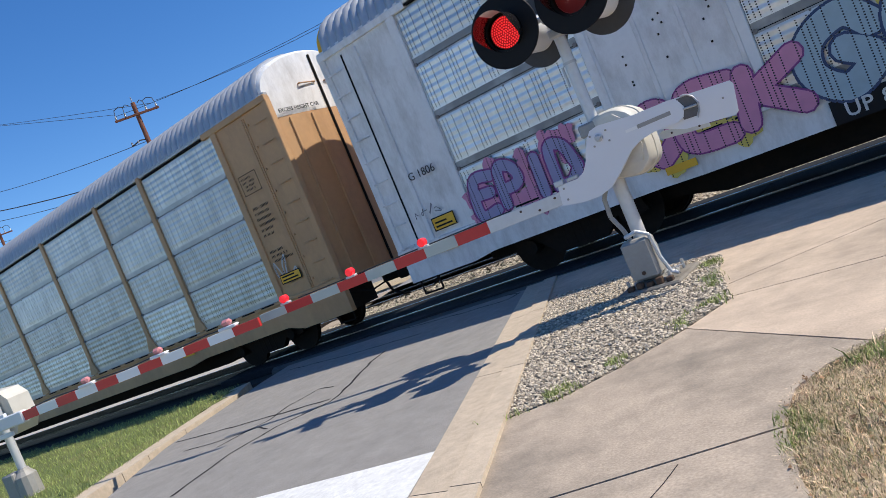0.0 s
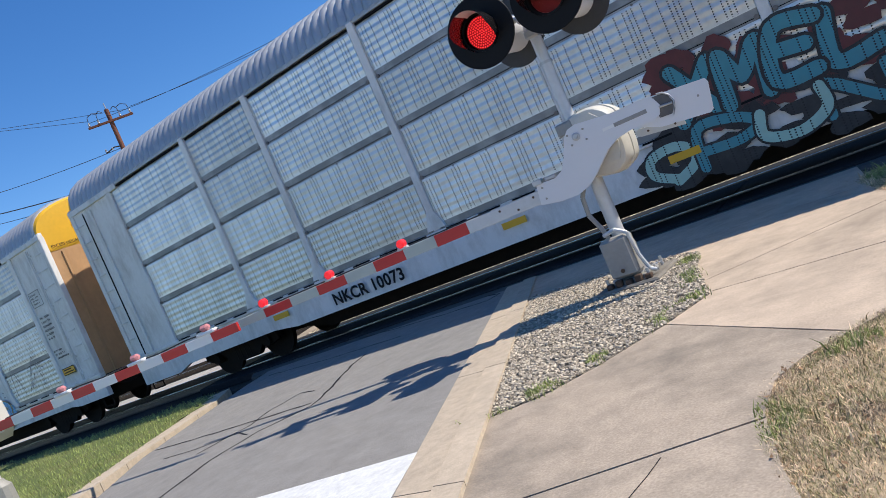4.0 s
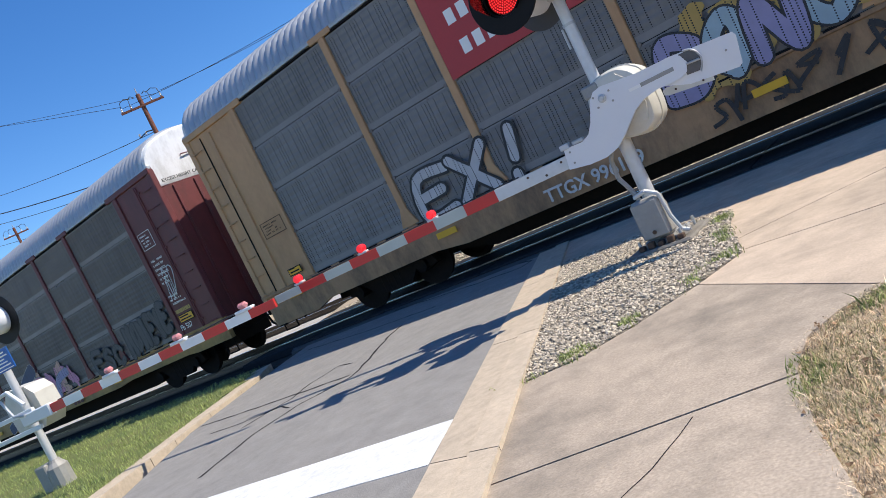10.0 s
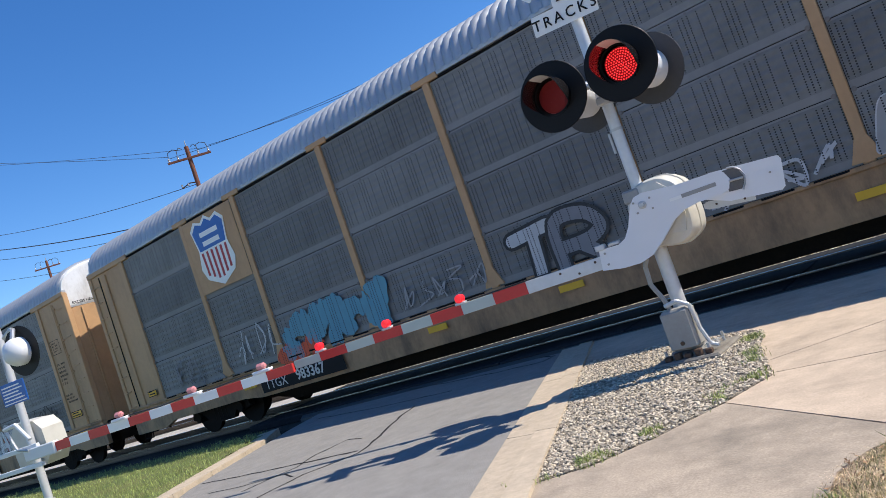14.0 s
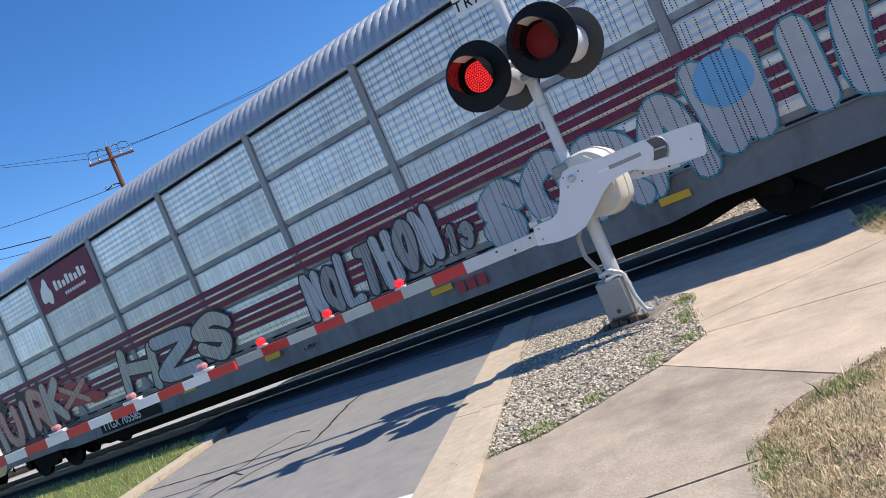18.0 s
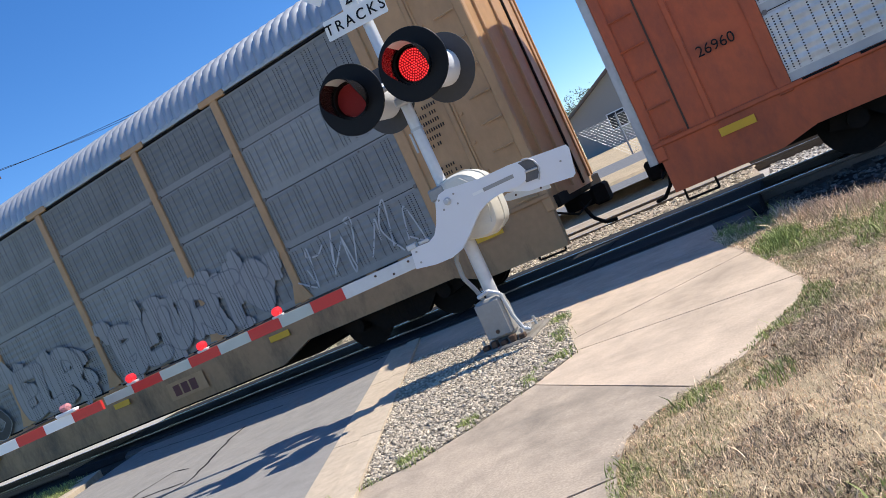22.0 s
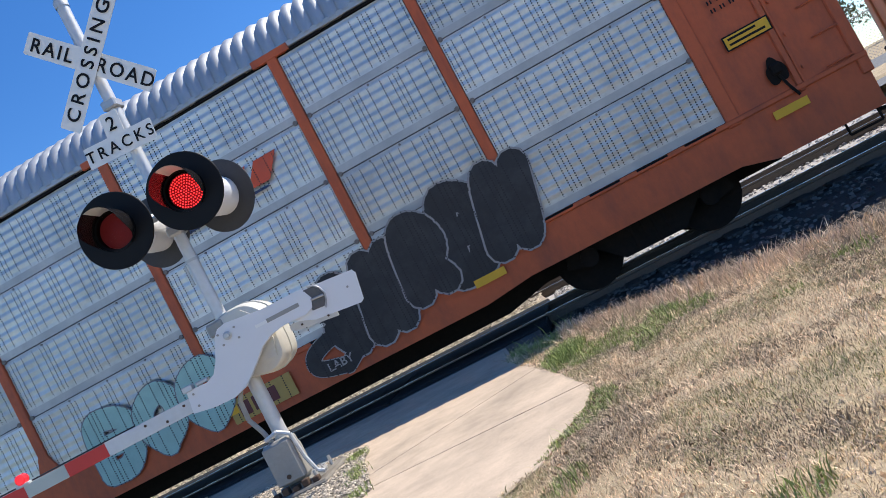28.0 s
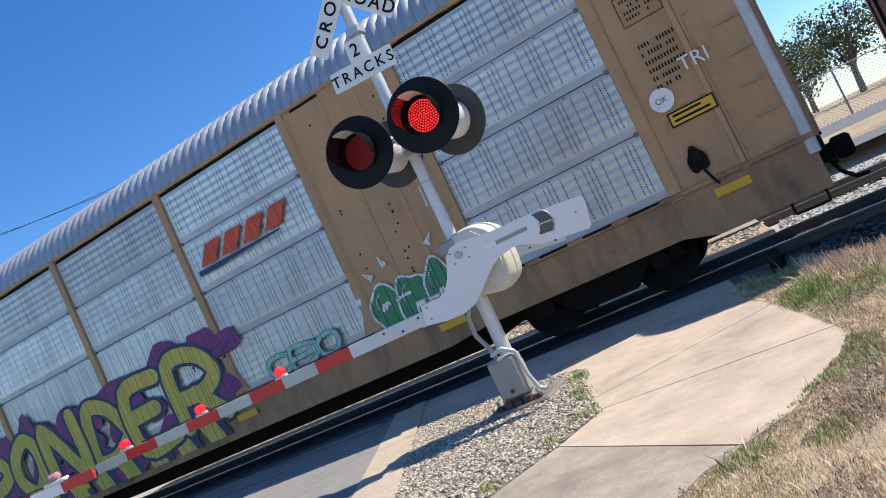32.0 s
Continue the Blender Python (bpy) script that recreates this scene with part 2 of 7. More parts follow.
BALLAST = material("ground_ballast", (0.42, 0.39, 0.36), 0.95, vary=0.45, grain=35, bump=0.9, stain=0.4, stain_colour=(0.16, 0.14, 0.12), scale=1.0)
PAINTLINE = material("ground_road_paint", (0.7, 0.7, 0.68), 0.7, vary=0.12, grain=80, bump=0.2, stain=0.35, stain_colour=(0.42, 0.42, 0.41), scale=3)

# ---- building tools ----


class Shape:
    """Collects the vertices and faces of one part."""

    def __init__(self):
        self.v, self.f = [], []

    def add(self, verts, faces):
        k = len(self.v)
        self.v += [tuple(p) for p in verts]
        self.f += [tuple(i + k for i in f) for f in faces]
        return self

    def box(self, x0, x1, y0, y1, z0, z1, c=0.0, m=None):
        """A box; c: the width of its chamfered edges; m: a turn or a move."""
        if c <= 0:
            vs = [(x, y, z) for x in (x0, x1) for y in (y0, y1) for z in (z0, z1)]
            fs = [(0, 1, 3, 2), (4, 6, 7, 5), (0, 4, 5, 1), (2, 3, 7, 6), (0, 2, 6, 4), (1, 5, 7, 3)]
        else:
            c = min(c, (x1 - x0) / 2.1, (y1 - y0) / 2.1, (z1 - z0) / 2.1)
            vs, ids = [], {}
            lo, hi = (x0, y0, z0), (x1, y1, z1)
            for sx in (0, 1):
                for sy in (0, 1):
                    for sz in (0, 1):
                        s = (sx, sy, sz)
                        for ax in range(3):
                            p = [hi[i] if s[i] else lo[i] for i in range(3)]
                            for i in range(3):
                                if i != ax:
                                    p[i] += -c if s[i] else c
                            ids[s, ax] = len(vs)
                            vs.append(p)
            fs = []
            for ax in range(3):
                a, b = [i for i in range(3) if i != ax]
                for side in (0, 1):
                    ring = []
                    for u, w in ((0, 0), (1, 0), (1, 1), (0, 1)):
                        s = [0, 0, 0]
                        s[ax], s[a], s[b] = side, u, w
                        ring.append(ids[tuple(s), ax])
                    fs.append(tuple(ring))
                for u in (0, 1):
                    for w in (0, 1):
                        s0, s1 = [0, 0, 0], [0, 0, 0]
                        s0[a] = s1[a] = u
                        s0[b] = s1[b] = w
                        s1[ax] = 1
                        s0, s1 = tuple(s0), tuple(s1)
                        fs.append((ids[s0, a], ids[s1, a], ids[s1, b], ids[s0, b]))
            for s in [(i, j, k) for i in (0, 1) for j in (0, 1) for k in (0, 1)]:
                fs.append((ids[s, 0], ids[s, 1], ids[s, 2]))
        if m is not None:
            vs = [m @ Vector(p) for p in vs]
        return self.add(vs, fs)

    def rod(self, p, q, r, n=10, r2=None, caps=True):
        p, q = Vector(p), Vector(q)
        r2 = r if r2 is None else r2
        u = (q - p).normalized().orthogonal().normalized()
        w = (q - p).normalized().cross(u)
        vs = []
        for e, rad in ((p, r), (q, r2)):
            for i in range(n):
                a = 2 * math.pi * i / n
                vs.append(e + rad * (math.cos(a) * u + math.sin(a) * w))
        fs = [(i, (i + 1) % n, n + (i + 1) % n, n + i) for i in range(n)]
        if caps:
            fs += [tuple(range(n))[::-1], tuple(range(n, 2 * n))]
        return self.add(vs, fs)

    def tube(self, pts, r, n=6):
        for a, b in zip(pts, pts[1:]):
            self.rod(a, b, r, n)
        return self

    def pipe(self, pts, r, n=6):
        """One unbroken tube that runs mostly along x."""
        k = len(self.v)
        for p in pts:
            self.v += [(p[0], p[1] + r * math.cos(2 * math.pi * i / n), p[2] + r * math.sin(2 * math.pi * i / n)) for i in range(n)]
        for j in range(len(pts) - 1):
            self.f += [(k + j * n + i, k + j * n + (i + 1) % n, k + (j + 1) * n + (i + 1) % n, k + (j + 1) * n + i) for i in range(n)]
        return self

    def slab(self, poly, a, b, plane="xz"):
        """A flat outline given in one plane, thickened from a to b along the third axis."""
        def at(u, w, d):
            return {"xz": (u, d, w), "xy": (u, w, d), "yz": (d, u, w)}[plane]
        n = len(poly)
        vs = [at(u, w, a) for u, w in poly] + [at(u, w, b) for u, w in poly]
        fs = [tuple(range(n)), tuple(range(n, 2 * n))[::-1]] + [(i, i + n, (i + 1) % n + n, (i + 1) % n) for i in range(n)]
        return self.add(vs, fs)

    def lathe(self, prof, n=20, m=None):
        """A profile of (radius, height) turned round the z axis."""
        vs, fs = [], []
        for r, z in prof:
            for i in range(n):
                a = 2 * math.pi * i / n
                vs.append((r * math.cos(a), r * math.sin(a), z))
        for k in range(len(prof) - 1):
            for i in range(n):
                j = (i + 1) % n
                fs.append((k * n + i, k * n + j, (k + 1) * n + j, (k + 1) * n + i))
        if m is not None:
            vs = [m @ Vector(p) for p in vs]
        return self.add(vs, fs)

    def mesh(self, name, smooth=False):
        me = bpy.data.meshes.new(name)
        me.from_pydata(self.v, [], self.f)
        bm = bmesh.new()
        bm.from_mesh(me)
        bmesh.ops.recalc_face_normals(bm, faces=bm.faces)
        bm.to_mesh(me)
        bm.free()
        if smooth:
            for p in me.polygons:
                p.use_smooth = True
            me.set_sharp_from_angle(angle=radians(35))
        return me


def thing(name, label, category, m=None, group="", kind=""):
    ob = new(name)
    ob.empty_display_size = 0.2
    if m is not None:
        ob.matrix_basis = m
    return tagged(ob, label, category, group, kind)


def part(name, shape, mat, parent=None, label="", m=None, smooth=False):
    """Links one mesh object under a thing or a part. A ready mesh may be shared between parts."""
    me = shape.mesh(name, smooth) if isinstance(shape, Shape) else shape
    if not me.materials:
        me.materials.append(mat)
    ob = new(name, me)
    if me.materials[0] is not mat:
        ob.material_slots[0].link = "OBJECT"
        ob.material_slots[0].material = mat
    if parent:
        ob.parent = parent
    if m is not None:
        ob.matrix_basis = m
    return tagged(ob, label) if label else ob


def solid(name, shape, mat, label, category, m=None, group="", kind="", smooth=False):
    return tagged(part(name, shape, mat, None, label, m, smooth), label, category, group, kind)


TEXTS = {}


def lettering(text, size, depth=0.004, bold=0.0, spacing=1.0):
    """Letters in the built-in font as a mesh, standing in the x-z plane and facing -y, from their lower left corner."""
    key = text, size, depth, bold, spacing
    if key not in TEXTS:
        cu = bpy.data.curves.new("letters", "FONT")
        cu.body, cu.size, cu.extrude, cu.offset, cu.space_character = text, size, depth / 2, bold, spacing
        cu.resolution_u = 3
        ob = new("letters", cu)
        me = bpy.data.meshes.new_from_object(ob)
        bpy.data.objects.remove(ob)
        me.transform(Matrix.Rotation(radians(90), 4, "X"))
        TEXTS[key] = me
    return TEXTS[key]

# ---- ground ----
TRACK_Y = 4.71
rng = random.Random(7)


def sheet(name, poly, z, mat, label, category="ground", thick=0.3):
    s = Shape().slab(poly, z - thick, z, "xy")
    return solid(name, s, mat, label, category, kind="structure")


def edge(y, off=0.0):
    """The road's right edge at y."""
    return -2.06 - 0.425 * y + off


def cut(poly, a, b):
    """The two sides of a flat outline cut along the line from a to b."""
    def side(p):
        return (b[0] - a[0]) * (p[1] - a[1]) - (b[1] - a[1]) * (p[0] - a[0])
    left, right = [], []
    for p, q in zip(poly, poly[1:] + poly[:1]):
        sp, sq = side(p), side(q)
        (left if sp >= 0 else right).append(p)
        if sp * sq < 0:
            u = sp / (sp - sq)
            m = (p[0] + u * (q[0] - p[0]), p[1] + u * (q[1] - p[1]))
            left.append(m)
            right.append(m)
    return left, right


def inset(poly, d):
    cx, cy = sum(p[0] for p in poly) / len(poly), sum(p[1] for p in poly) / len(poly)
    out = []
    for x, y in poly:
        r = math.hypot(x - cx, y - cy)
        out.append((x - (x - cx) / r * d, y - (y - cy) / r * d))
    return out


def inside(poly, x, y):
    hit = False
    for (x0, y0), (x1, y1) in zip(poly, poly[1:] + poly[:1]):
        if (y0 > y) != (y1 > y) and x < x0 + (y - y0) / (y1 - y0) * (x1 - x0):
            hit = not hit
    return hit


PATH_EDGE = [(2.0, 2.9), (2.1, 2.3), (2.2, 1.5), (2.36, 0.9), (2.58, 0.28), (2.85, -0.7), (3.08, -1.6), (3.06, -1.95), (2.98, -2.25), (2.83, -2.51), (2.62, -2.95), (2.15, -3.47), (2.03, -3.75), (2.04, -4.15), (2.2, -4.7), (2.45, -5.3), (2.6, -7.0), (2.6, -9.0)]
GRAVEL_BED = [(-1.93, 1.12), (-0.79, 1.05), (0.3, 0.72), (0.5, 0.58), (0.6, 0.4), (0.71, -0.21), (1.14, -1.48), (0.91, -2.09), (0.58, -2.7), (0.28, -3.1), (-0.15, -3.35), (-0.95, -1.5)]


def lawn_height(x, y):
    """The verge rises a little from the footpath and rolls."""
    s = min(max((x - 2.6) / 5.0, 0), 1)
    fall = min(max((y - rim_y(x) + 0.1) / 0.7, 0), 1)
    off = min(max((x - path_x(y)) / 0.7, 0.0), 1.0)
    return -0.014 + 0.14 * s - (0.1 + 0.22 * s) * fall * min(1.0, off + 0.2) + off * (0.02 + 0.035 * noise.noise(Vector((x * 0.8, y * 0.8, 3.0))))


def lumpy(name, x0, x1, y0, y1, step, height, keep, mat, label):
    s, ids = Shape(), {}
    nx, ny = int((x1 - x0) / step), int((y1 - y0) / step)
    for i in range(nx + 1):
        for j in range(ny + 1):
            x, y = x0 + i * step, y0 + j * step
            ids[i, j] = len(s.v)
            s.v.append((x, y, height(x, y)))
    for i in range(nx):
        for j in range(ny):
            if keep(x0 + (i + 0.5) * step, y0 + (j + 0.5) * step):
                s.f.append((ids[i, j], ids[i + 1, j], ids[i + 1, j + 1], ids[i, j + 1]))
    ob = solid(name, s, mat, label, "ground", kind="structure", smooth=True)
    return ob


solid("ground", Shape().box(-900, 900, -900, 900, -1.4, -0.4), DIRT, "dry brown soil and sparse grass out to the horizon", "ground", kind="structure")
road_poly = [(edge(-40), -40), (edge(2.6), 2.6), (edge(2.6) - 5.9, 2.6), (-8.75, 1.6), (-8.3, 0.6), (-7.3, -1.6), (edge(-4) - 5.1, -4), (edge(-40) - 5.1, -40)]
sheet("road", road_poly, 0.0, ASPHALT, "grey asphalt road with tar-filled cracks", "road", 0.38)
sheet("far_road", [(edge(6.3) + 0.6, 6.3), (edge(60) + 1, 60), (edge(60) - 7, 60), (edge(6.3) - 6.8, 6.3)], 0.0, ASPHALT, "pale asphalt road beyond the rails", "road", 0.38)
TAR = material("ground_tar", (0.022, 0.022, 0.024), 0.9, spec=0.1, vary=0.2, grain=60)
PATCH = material("ground_dark_asphalt", (0.12, 0.112, 0.105), 0.95, spec=0.15, vary=0.35, grain=120, bump=0.5)


def ribbon(name, pts, w, mat, label, z=0.003):
    """A thin wandering band of tar on the road."""
    s = Shape()
    fine = []
    for (x0, y0), (x1, y1) in zip(pts, pts[1:]):
        n = max(2, int(math.hypot(x1 - x0, y1 - y0) / 0.08))
        fine += [(x0 + (x1 - x0) * i / n, y0 + (y1 - y0) * i / n) for i in range(n)]
    fine.append(pts[-1])
    for i, (x, y) in enumerate(fine):
        a = fine[min(i + 1, len(fine) - 1)]
        b = fine[max(i - 1, 0)]
        dx, dy = a[0] - b[0], a[1] - b[1]
        l = math.hypot(dx, dy) or 1
        off = 0.035 * noise.noise(Vector((x * 3, y * 3, 1.0)))
        ww = w * (0.6 + 0.8 * abs(noise.noise(Vector((x * 5, y * 5, 9.0)))))
        for sg in (-1, 1):
            s.v.append((x - dy / l * (off + sg * ww), y + dx / l * (off + sg * ww), z))
    for i in range(len(fine) - 1):
        s.f.append((2 * i, 2 * i + 1, 2 * i + 3, 2 * i + 2))
    return solid(name, s, mat, label, "crack", kind="structure")


ribbon("tar_crack", [(-4.9, 0.9), (-4.72, 0.34), (-4.3, -0.45), (-4.02, -1.02), (-3.87, -1.39), (-4.32, -1.93), (-4.4, -2.6), (-4.1, -3.6)], 0.026, TAR, "black tar-filled crack in the asphalt")
ribbon("tar_crack", [(-4.02, -1.25), (-4.8, -1.33), (-5.45, -1.35), (-6.4, -1.4), (-7.3, -1.38)], 0.026, TAR, "black tar-filled crack in the asphalt")
ribbon("tar_crack", [(-4.6, -0.6), (-5.0, -0.5), (-5.1, -1.0), (-4.95, -1.5), (-5.2, -2.2)], 0.02, TAR, "black tar-filled crack in the asphalt")
ribbon("tar_crack", [(-4.5, -1.9), (-4.9, -1.75), (-5.5, -1.95), (-6.2, -2.0)], 0.018, TAR, "black tar-filled crack in the asphalt")
ribbon("tar_seam", [(-6.6, 2.75), (-5.4, 2.45), (-4.07, 2.2), (-3.25, 2.15), (-3.2, 2.45), (-3.6, 2.6)], 0.024, TAR, "black sealed seam in the asphalt")
ribbon("tar_seam", [(-8.4, 2.0), (-6.4, 1.62), (-4.6, 1.5)], 0.02, TAR, "black sealed seam in the asphalt")
sheet("stop_line", [(-0.5, -3.7), (-5.4, -4.55), (-5.5, -5.15), (-0.22, -4.4)], 0.004, PAINTLINE, "worn white stop line on the road", "road marking", 0.004)

# footpath slabs, cut by tooled joints
slabs = [[(edge(2.9, 0.56), 2.9)] + PATH_EDGE + [(edge(-9, 0.56), -9)]]
JOINTS = [((0.49, -4.82), (2.12, -4.17)), ((0.82, -1.98), (2.43, -3.3)), ((1.1, -1.4), (3.02, -1.4)), ((1.0, -0.9), (2.2, 0.0)), ((-1.9, 1.5), (2.3, 1.35))]
done = []
for k, (a, b) in enumerate(JOINTS):
    nxt = []
    low, high = cut(slabs[-1], a, b)[::-1]
    done.append(low)
    slabs[-1] = high
done.append(slabs[-1])
sheet("footpath_bed", [(edge(2.9, 0.56), 2.9)] + PATH_EDGE + [(edge(-9, 0.56), -9)], -0.035, DIRT, "soil under the footpath", "ground", 0.3)
footpath = thing("footpath", "pale worn concrete footpath with dark joints", "pavement", kind="structure")
for k, poly in enumerate(done):
    if len(poly) > 2:
        part("slab", Shape().slab(inset(poly, 0.012), -0.05, 0.0, "xy"), DIRTY if k < 2 else CONCRETE, footpath, "grimy grey-brown slab" if k < 2 else "")
# a hairline crack and a worn pale patch in the path
ribbon("path_crack", [(1.6, -4.45), (1.55, -4.9), (1.35, -5.6), (1.3, -6.4)], 0.005, TAR, "hairline crack in the concrete", 0.002)
# kerb with its gutter, in lengths
kerb = thing("kerb", "tan concrete kerb and gutter along the road", "kerb", kind="structure")
y = -14.0
while y < 2.8:
    l = 2.4
    y1 = min(y + l - 0.012, 2.8)
    part("gutter", Shape().slab([(edge(y), y), (edge(y1), y1), (edge(y1, 0.33), y1), (edge(y, 0.33), y)], -0.3, 0.012, "xy"), KERBMAT, kerb)
    part("kerb_stone", Shape().slab([(edge(y, 0.335), y), (edge(y1, 0.335), y1), (edge(y1, 0.57), y1), (edge(y, 0.57), y)], -0.3, 0.035, "xy"), KERBMAT, kerb)
    y += l
left_kerb = thing("kerb", "tan concrete kerb round the grass island", "kerb", kind="structure")
LK = [(-9.3, 1.75), (-8.62, 0.9), (-8.2, 0.1), (-7.75, -0.9), (-7.25, -1.9), (-6.95, -2.5), (-6.2, -4.0), (-2.0, -14.0)]
for (xa, ya), (xb, yb) in zip(LK, LK[1:]):
    d = Vector((xb - xa, yb - ya, 0)).normalized()
    n = Vector((-d.y, d.x, 0)) * -1
    part("kerb_stone", Shape().slab([(xa, ya), (xb - d.x * 0.012, yb - d.y * 0.012), (xb + n.x * 0.4, yb + n.y * 0.4), (xa + n.x * 0.4, ya + n.y * 0.4)], -0.3, 0.05, "xy"), KERBMAT, left_kerb)
sheet("gravel_bed", GRAVEL_BED, 0.004, GRAVEL, "bed of loose pale gravel round the signal mast", "gravel", 0.03)


def path_x(y):
    """The footpath's grass edge at y."""
    for (x0, y0), (x1, y1) in zip(PATH_EDGE, PATH_EDGE[1:]):
        if y1 <= y <= y0:
            return x0 + (x1 - x0) * (y0 - y) / (y0 - y1)
    return 2.3 if y > 0 else edge(y, 0.6)


def rim_y(x):
    """Where the verge drops to the rails."""
    return 1.9 - 1.05 * max(0, x - 2.4) if x < 6.0 else -1.88 - 0.75 * (x - 6.0)


def on_verge(x, y):
    return x > path_x(y) - 0.06 and y < rim_y(x)


lumpy("verge", 1.8, 30, -16, 2.6, 0.2, lawn_height, lambda x, y: x > path_x(y) - 0.35 and y < rim_y(x) + 0.7, DIRT, "dry verge of straw-coloured grass")


def island_height(x, y):
    return 0.03 + 0.05 * noise.noise(Vector((x * 0.6, y * 0.6, 8.0)))


def on_island(x, y):
    kx = -9.6
    for (x0, y0), (x1, y1) in zip(LK, LK[1:]):
        if y1 <= y <= y0:
            kx = x0 + (x1 - x0) * (y0 - y) / (y0 - y1)
    return x < kx - 0.35 and y < 1.75


lumpy("grass_island", -60, -3, -16, 1.8, 0.4, island_height, on_island, LAWN, "green mown grass beside the rails")

# ---- rails, crossing panels, ballast ----
def track(y, label):
    for side in (-1, 1):
        yy = y + side * 0.755
        s = Shape()
        s.slab([(yy - 0.035, 0.05), (yy - 0.035, 0.012), (yy - 0.009, 0.0), (yy - 0.009, -0.1), (yy - 0.07, -0.12), (yy + 0.07, -0.12), (yy + 0.009, -0.1), (yy + 0.009, 0.0), (yy + 0.035, 0.012), (yy + 0.035, 0.05)], -160, 160, "yz")
        rail = solid("rail", s, RAIL, label, "rail", group="rails", kind="structure")
        part("running_surface", Shape().box(-160, 160, yy - 0.028, yy + 0.028, 0.048, 0.054), RAILTOP, rail, "bright worn top of the rail")


track(TRACK_Y, "dark steel rail with a polished top")
track(9.3, "dark steel rail of the second track")
# crossing panel colour taken down to near black to carry the train's shadow
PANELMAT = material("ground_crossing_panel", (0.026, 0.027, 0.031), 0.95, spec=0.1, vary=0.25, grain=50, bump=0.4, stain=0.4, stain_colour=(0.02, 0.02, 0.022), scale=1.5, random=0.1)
TIE = material("creosoted_timber", (0.07, 0.055, 0.045), 0.9, vary=0.35, grain=12, bump=0.4, random=0.25)
# darker copy of the ballast: the train's shade is put into its colour
SHADEBED = material("ground_shaded_ballast", (0.06, 0.054, 0.048), 0.95, spec=0.1, vary=0.5, grain=35, bump=0.9, stain=0.4, stain_colour=(0.025, 0.022, 0.02), scale=1.0)
sheet("oily_ballast", [(-160, 2.4), (2.2, 2.4), (6.0, -2.2), (160, -6.0), (160, 6.2), (-160, 6.2)], -0.125, SHADEBED, "stone ballast under the rails, darkened with the train's shade", "ballast", 0.25)
sheet("ballast", [(-160, 6.2), (160, 6.2), (160, 14.5), (-160, 14.5)], -0.12, BALLAST, "pale stone ballast of the second track", "ballast", 0.25)
sheet("crossing_approach", [(edge(2.5) - 6.4, 2.5), (2.5, 2.5), (2.5, 3.86), (edge(3.86) - 7.2, 3.86)], -0.004, PATCH, "dark asphalt apron up to the rails", "road", 0.2)
crossing = thing("crossing_surface", "concrete crossing panels between the rails, darkened with the train's shade", "crossing", kind="structure")
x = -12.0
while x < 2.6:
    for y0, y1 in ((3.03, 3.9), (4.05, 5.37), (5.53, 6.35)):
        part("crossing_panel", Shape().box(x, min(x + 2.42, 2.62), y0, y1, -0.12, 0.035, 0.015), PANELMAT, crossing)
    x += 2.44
WASH = material("ground_gravel_wash", (0.36, 0.285, 0.2), 0.92, vary=0.7, grain=26, bump=0.7, stain=0.6, stain_colour=(0.14, 0.115, 0.09), scale=1.6)
sheet("crossing_middle", [(-12.5, 6.36), (2.6, 6.36), (2.0, 12.5), (-15.5, 12.5)], 0.0, WASH, "gravel-strewn tan asphalt between the two tracks", "road", 0.2)
for i in range(64):
    x = 2.9 + 0.5 * i
    s = Shape().box(-0.115, 0.115, -1.3, 1.3, -0.2, -0.09 + 0.02 * rng.random(), 0.01)
    solid("sleeper", s, TIE, "weathered creosoted timber sleeper in ballast", "sleeper", Matrix.Translation((x, TRACK_Y, 0)), group="railway sleepers", kind="structure")


def stones(name, count, place, size, mat, label, parent=None):
    """Loose angular stones in one mesh."""
    s = Shape()
    base = [(1, 0, -0.3), (-0.3, 0.9, -0.35), (-0.7, -0.7, -0.3), (0.4, -0.9, -0.3), (0.6, 0.5, 0.4), (-0.5, 0.3, 0.5), (-0.1, -0.6, 0.45)]
    faces = [(0, 4, 1), (4, 5, 1), (1, 5, 2), (5, 6, 2), (2, 6, 3), (3, 6, 4), (3, 4, 0), (4, 6, 5)]
    for _ in range(count):
        x, y, z = place()
        r = size * rng.uniform(0.5, 1.25)
        a = rng.uniform(0, 6.28)
        ca, sa = math.cos(a) * r, math.sin(a) * r
        sz, sx = rng.uniform(0.5, 1.0) * r, rng.uniform(0.6, 1.3)
        s.add([(x + (px * sx) * ca - py * sa, y + (px * sx) * sa + py * ca, z + pz * sz + 0.25 * sz) for px, py, pz in base], faces)
    me = bpy.data.meshes.new(name)
    me.from_pydata(s.v, [], s.f)
    me.materials.append(mat)
    return tagged(new(name, me), label, "gravel", kind="stuff")


def island_tint(m, spread):
    """Makes each loose piece of a joined mesh a little lighter or darker than its neighbours."""
    nt = m.node_tree
    n, link = nt.nodes, nt.links.new
    b = n["Principled BSDF"]
    old = b.inputs["Base Color"].links[0].from_socket
    geo, mr, hsv = n.new("ShaderNodeNewGeometry"), n.new("ShaderNodeMapRange"), n.new("ShaderNodeHueSaturation")
    mr.inputs["To Min"].default_value, mr.inputs["To Max"].default_value = 1 - spread, 1 + spread
    link(geo.outputs["Random Per Island"], mr.inputs["Value"])
    link(mr.outputs["Result"], hsv.inputs["Value"])
    link(old, hsv.inputs["Color"])
    link(hsv.outputs["Color"], b.inputs["Base Color"])
    return m


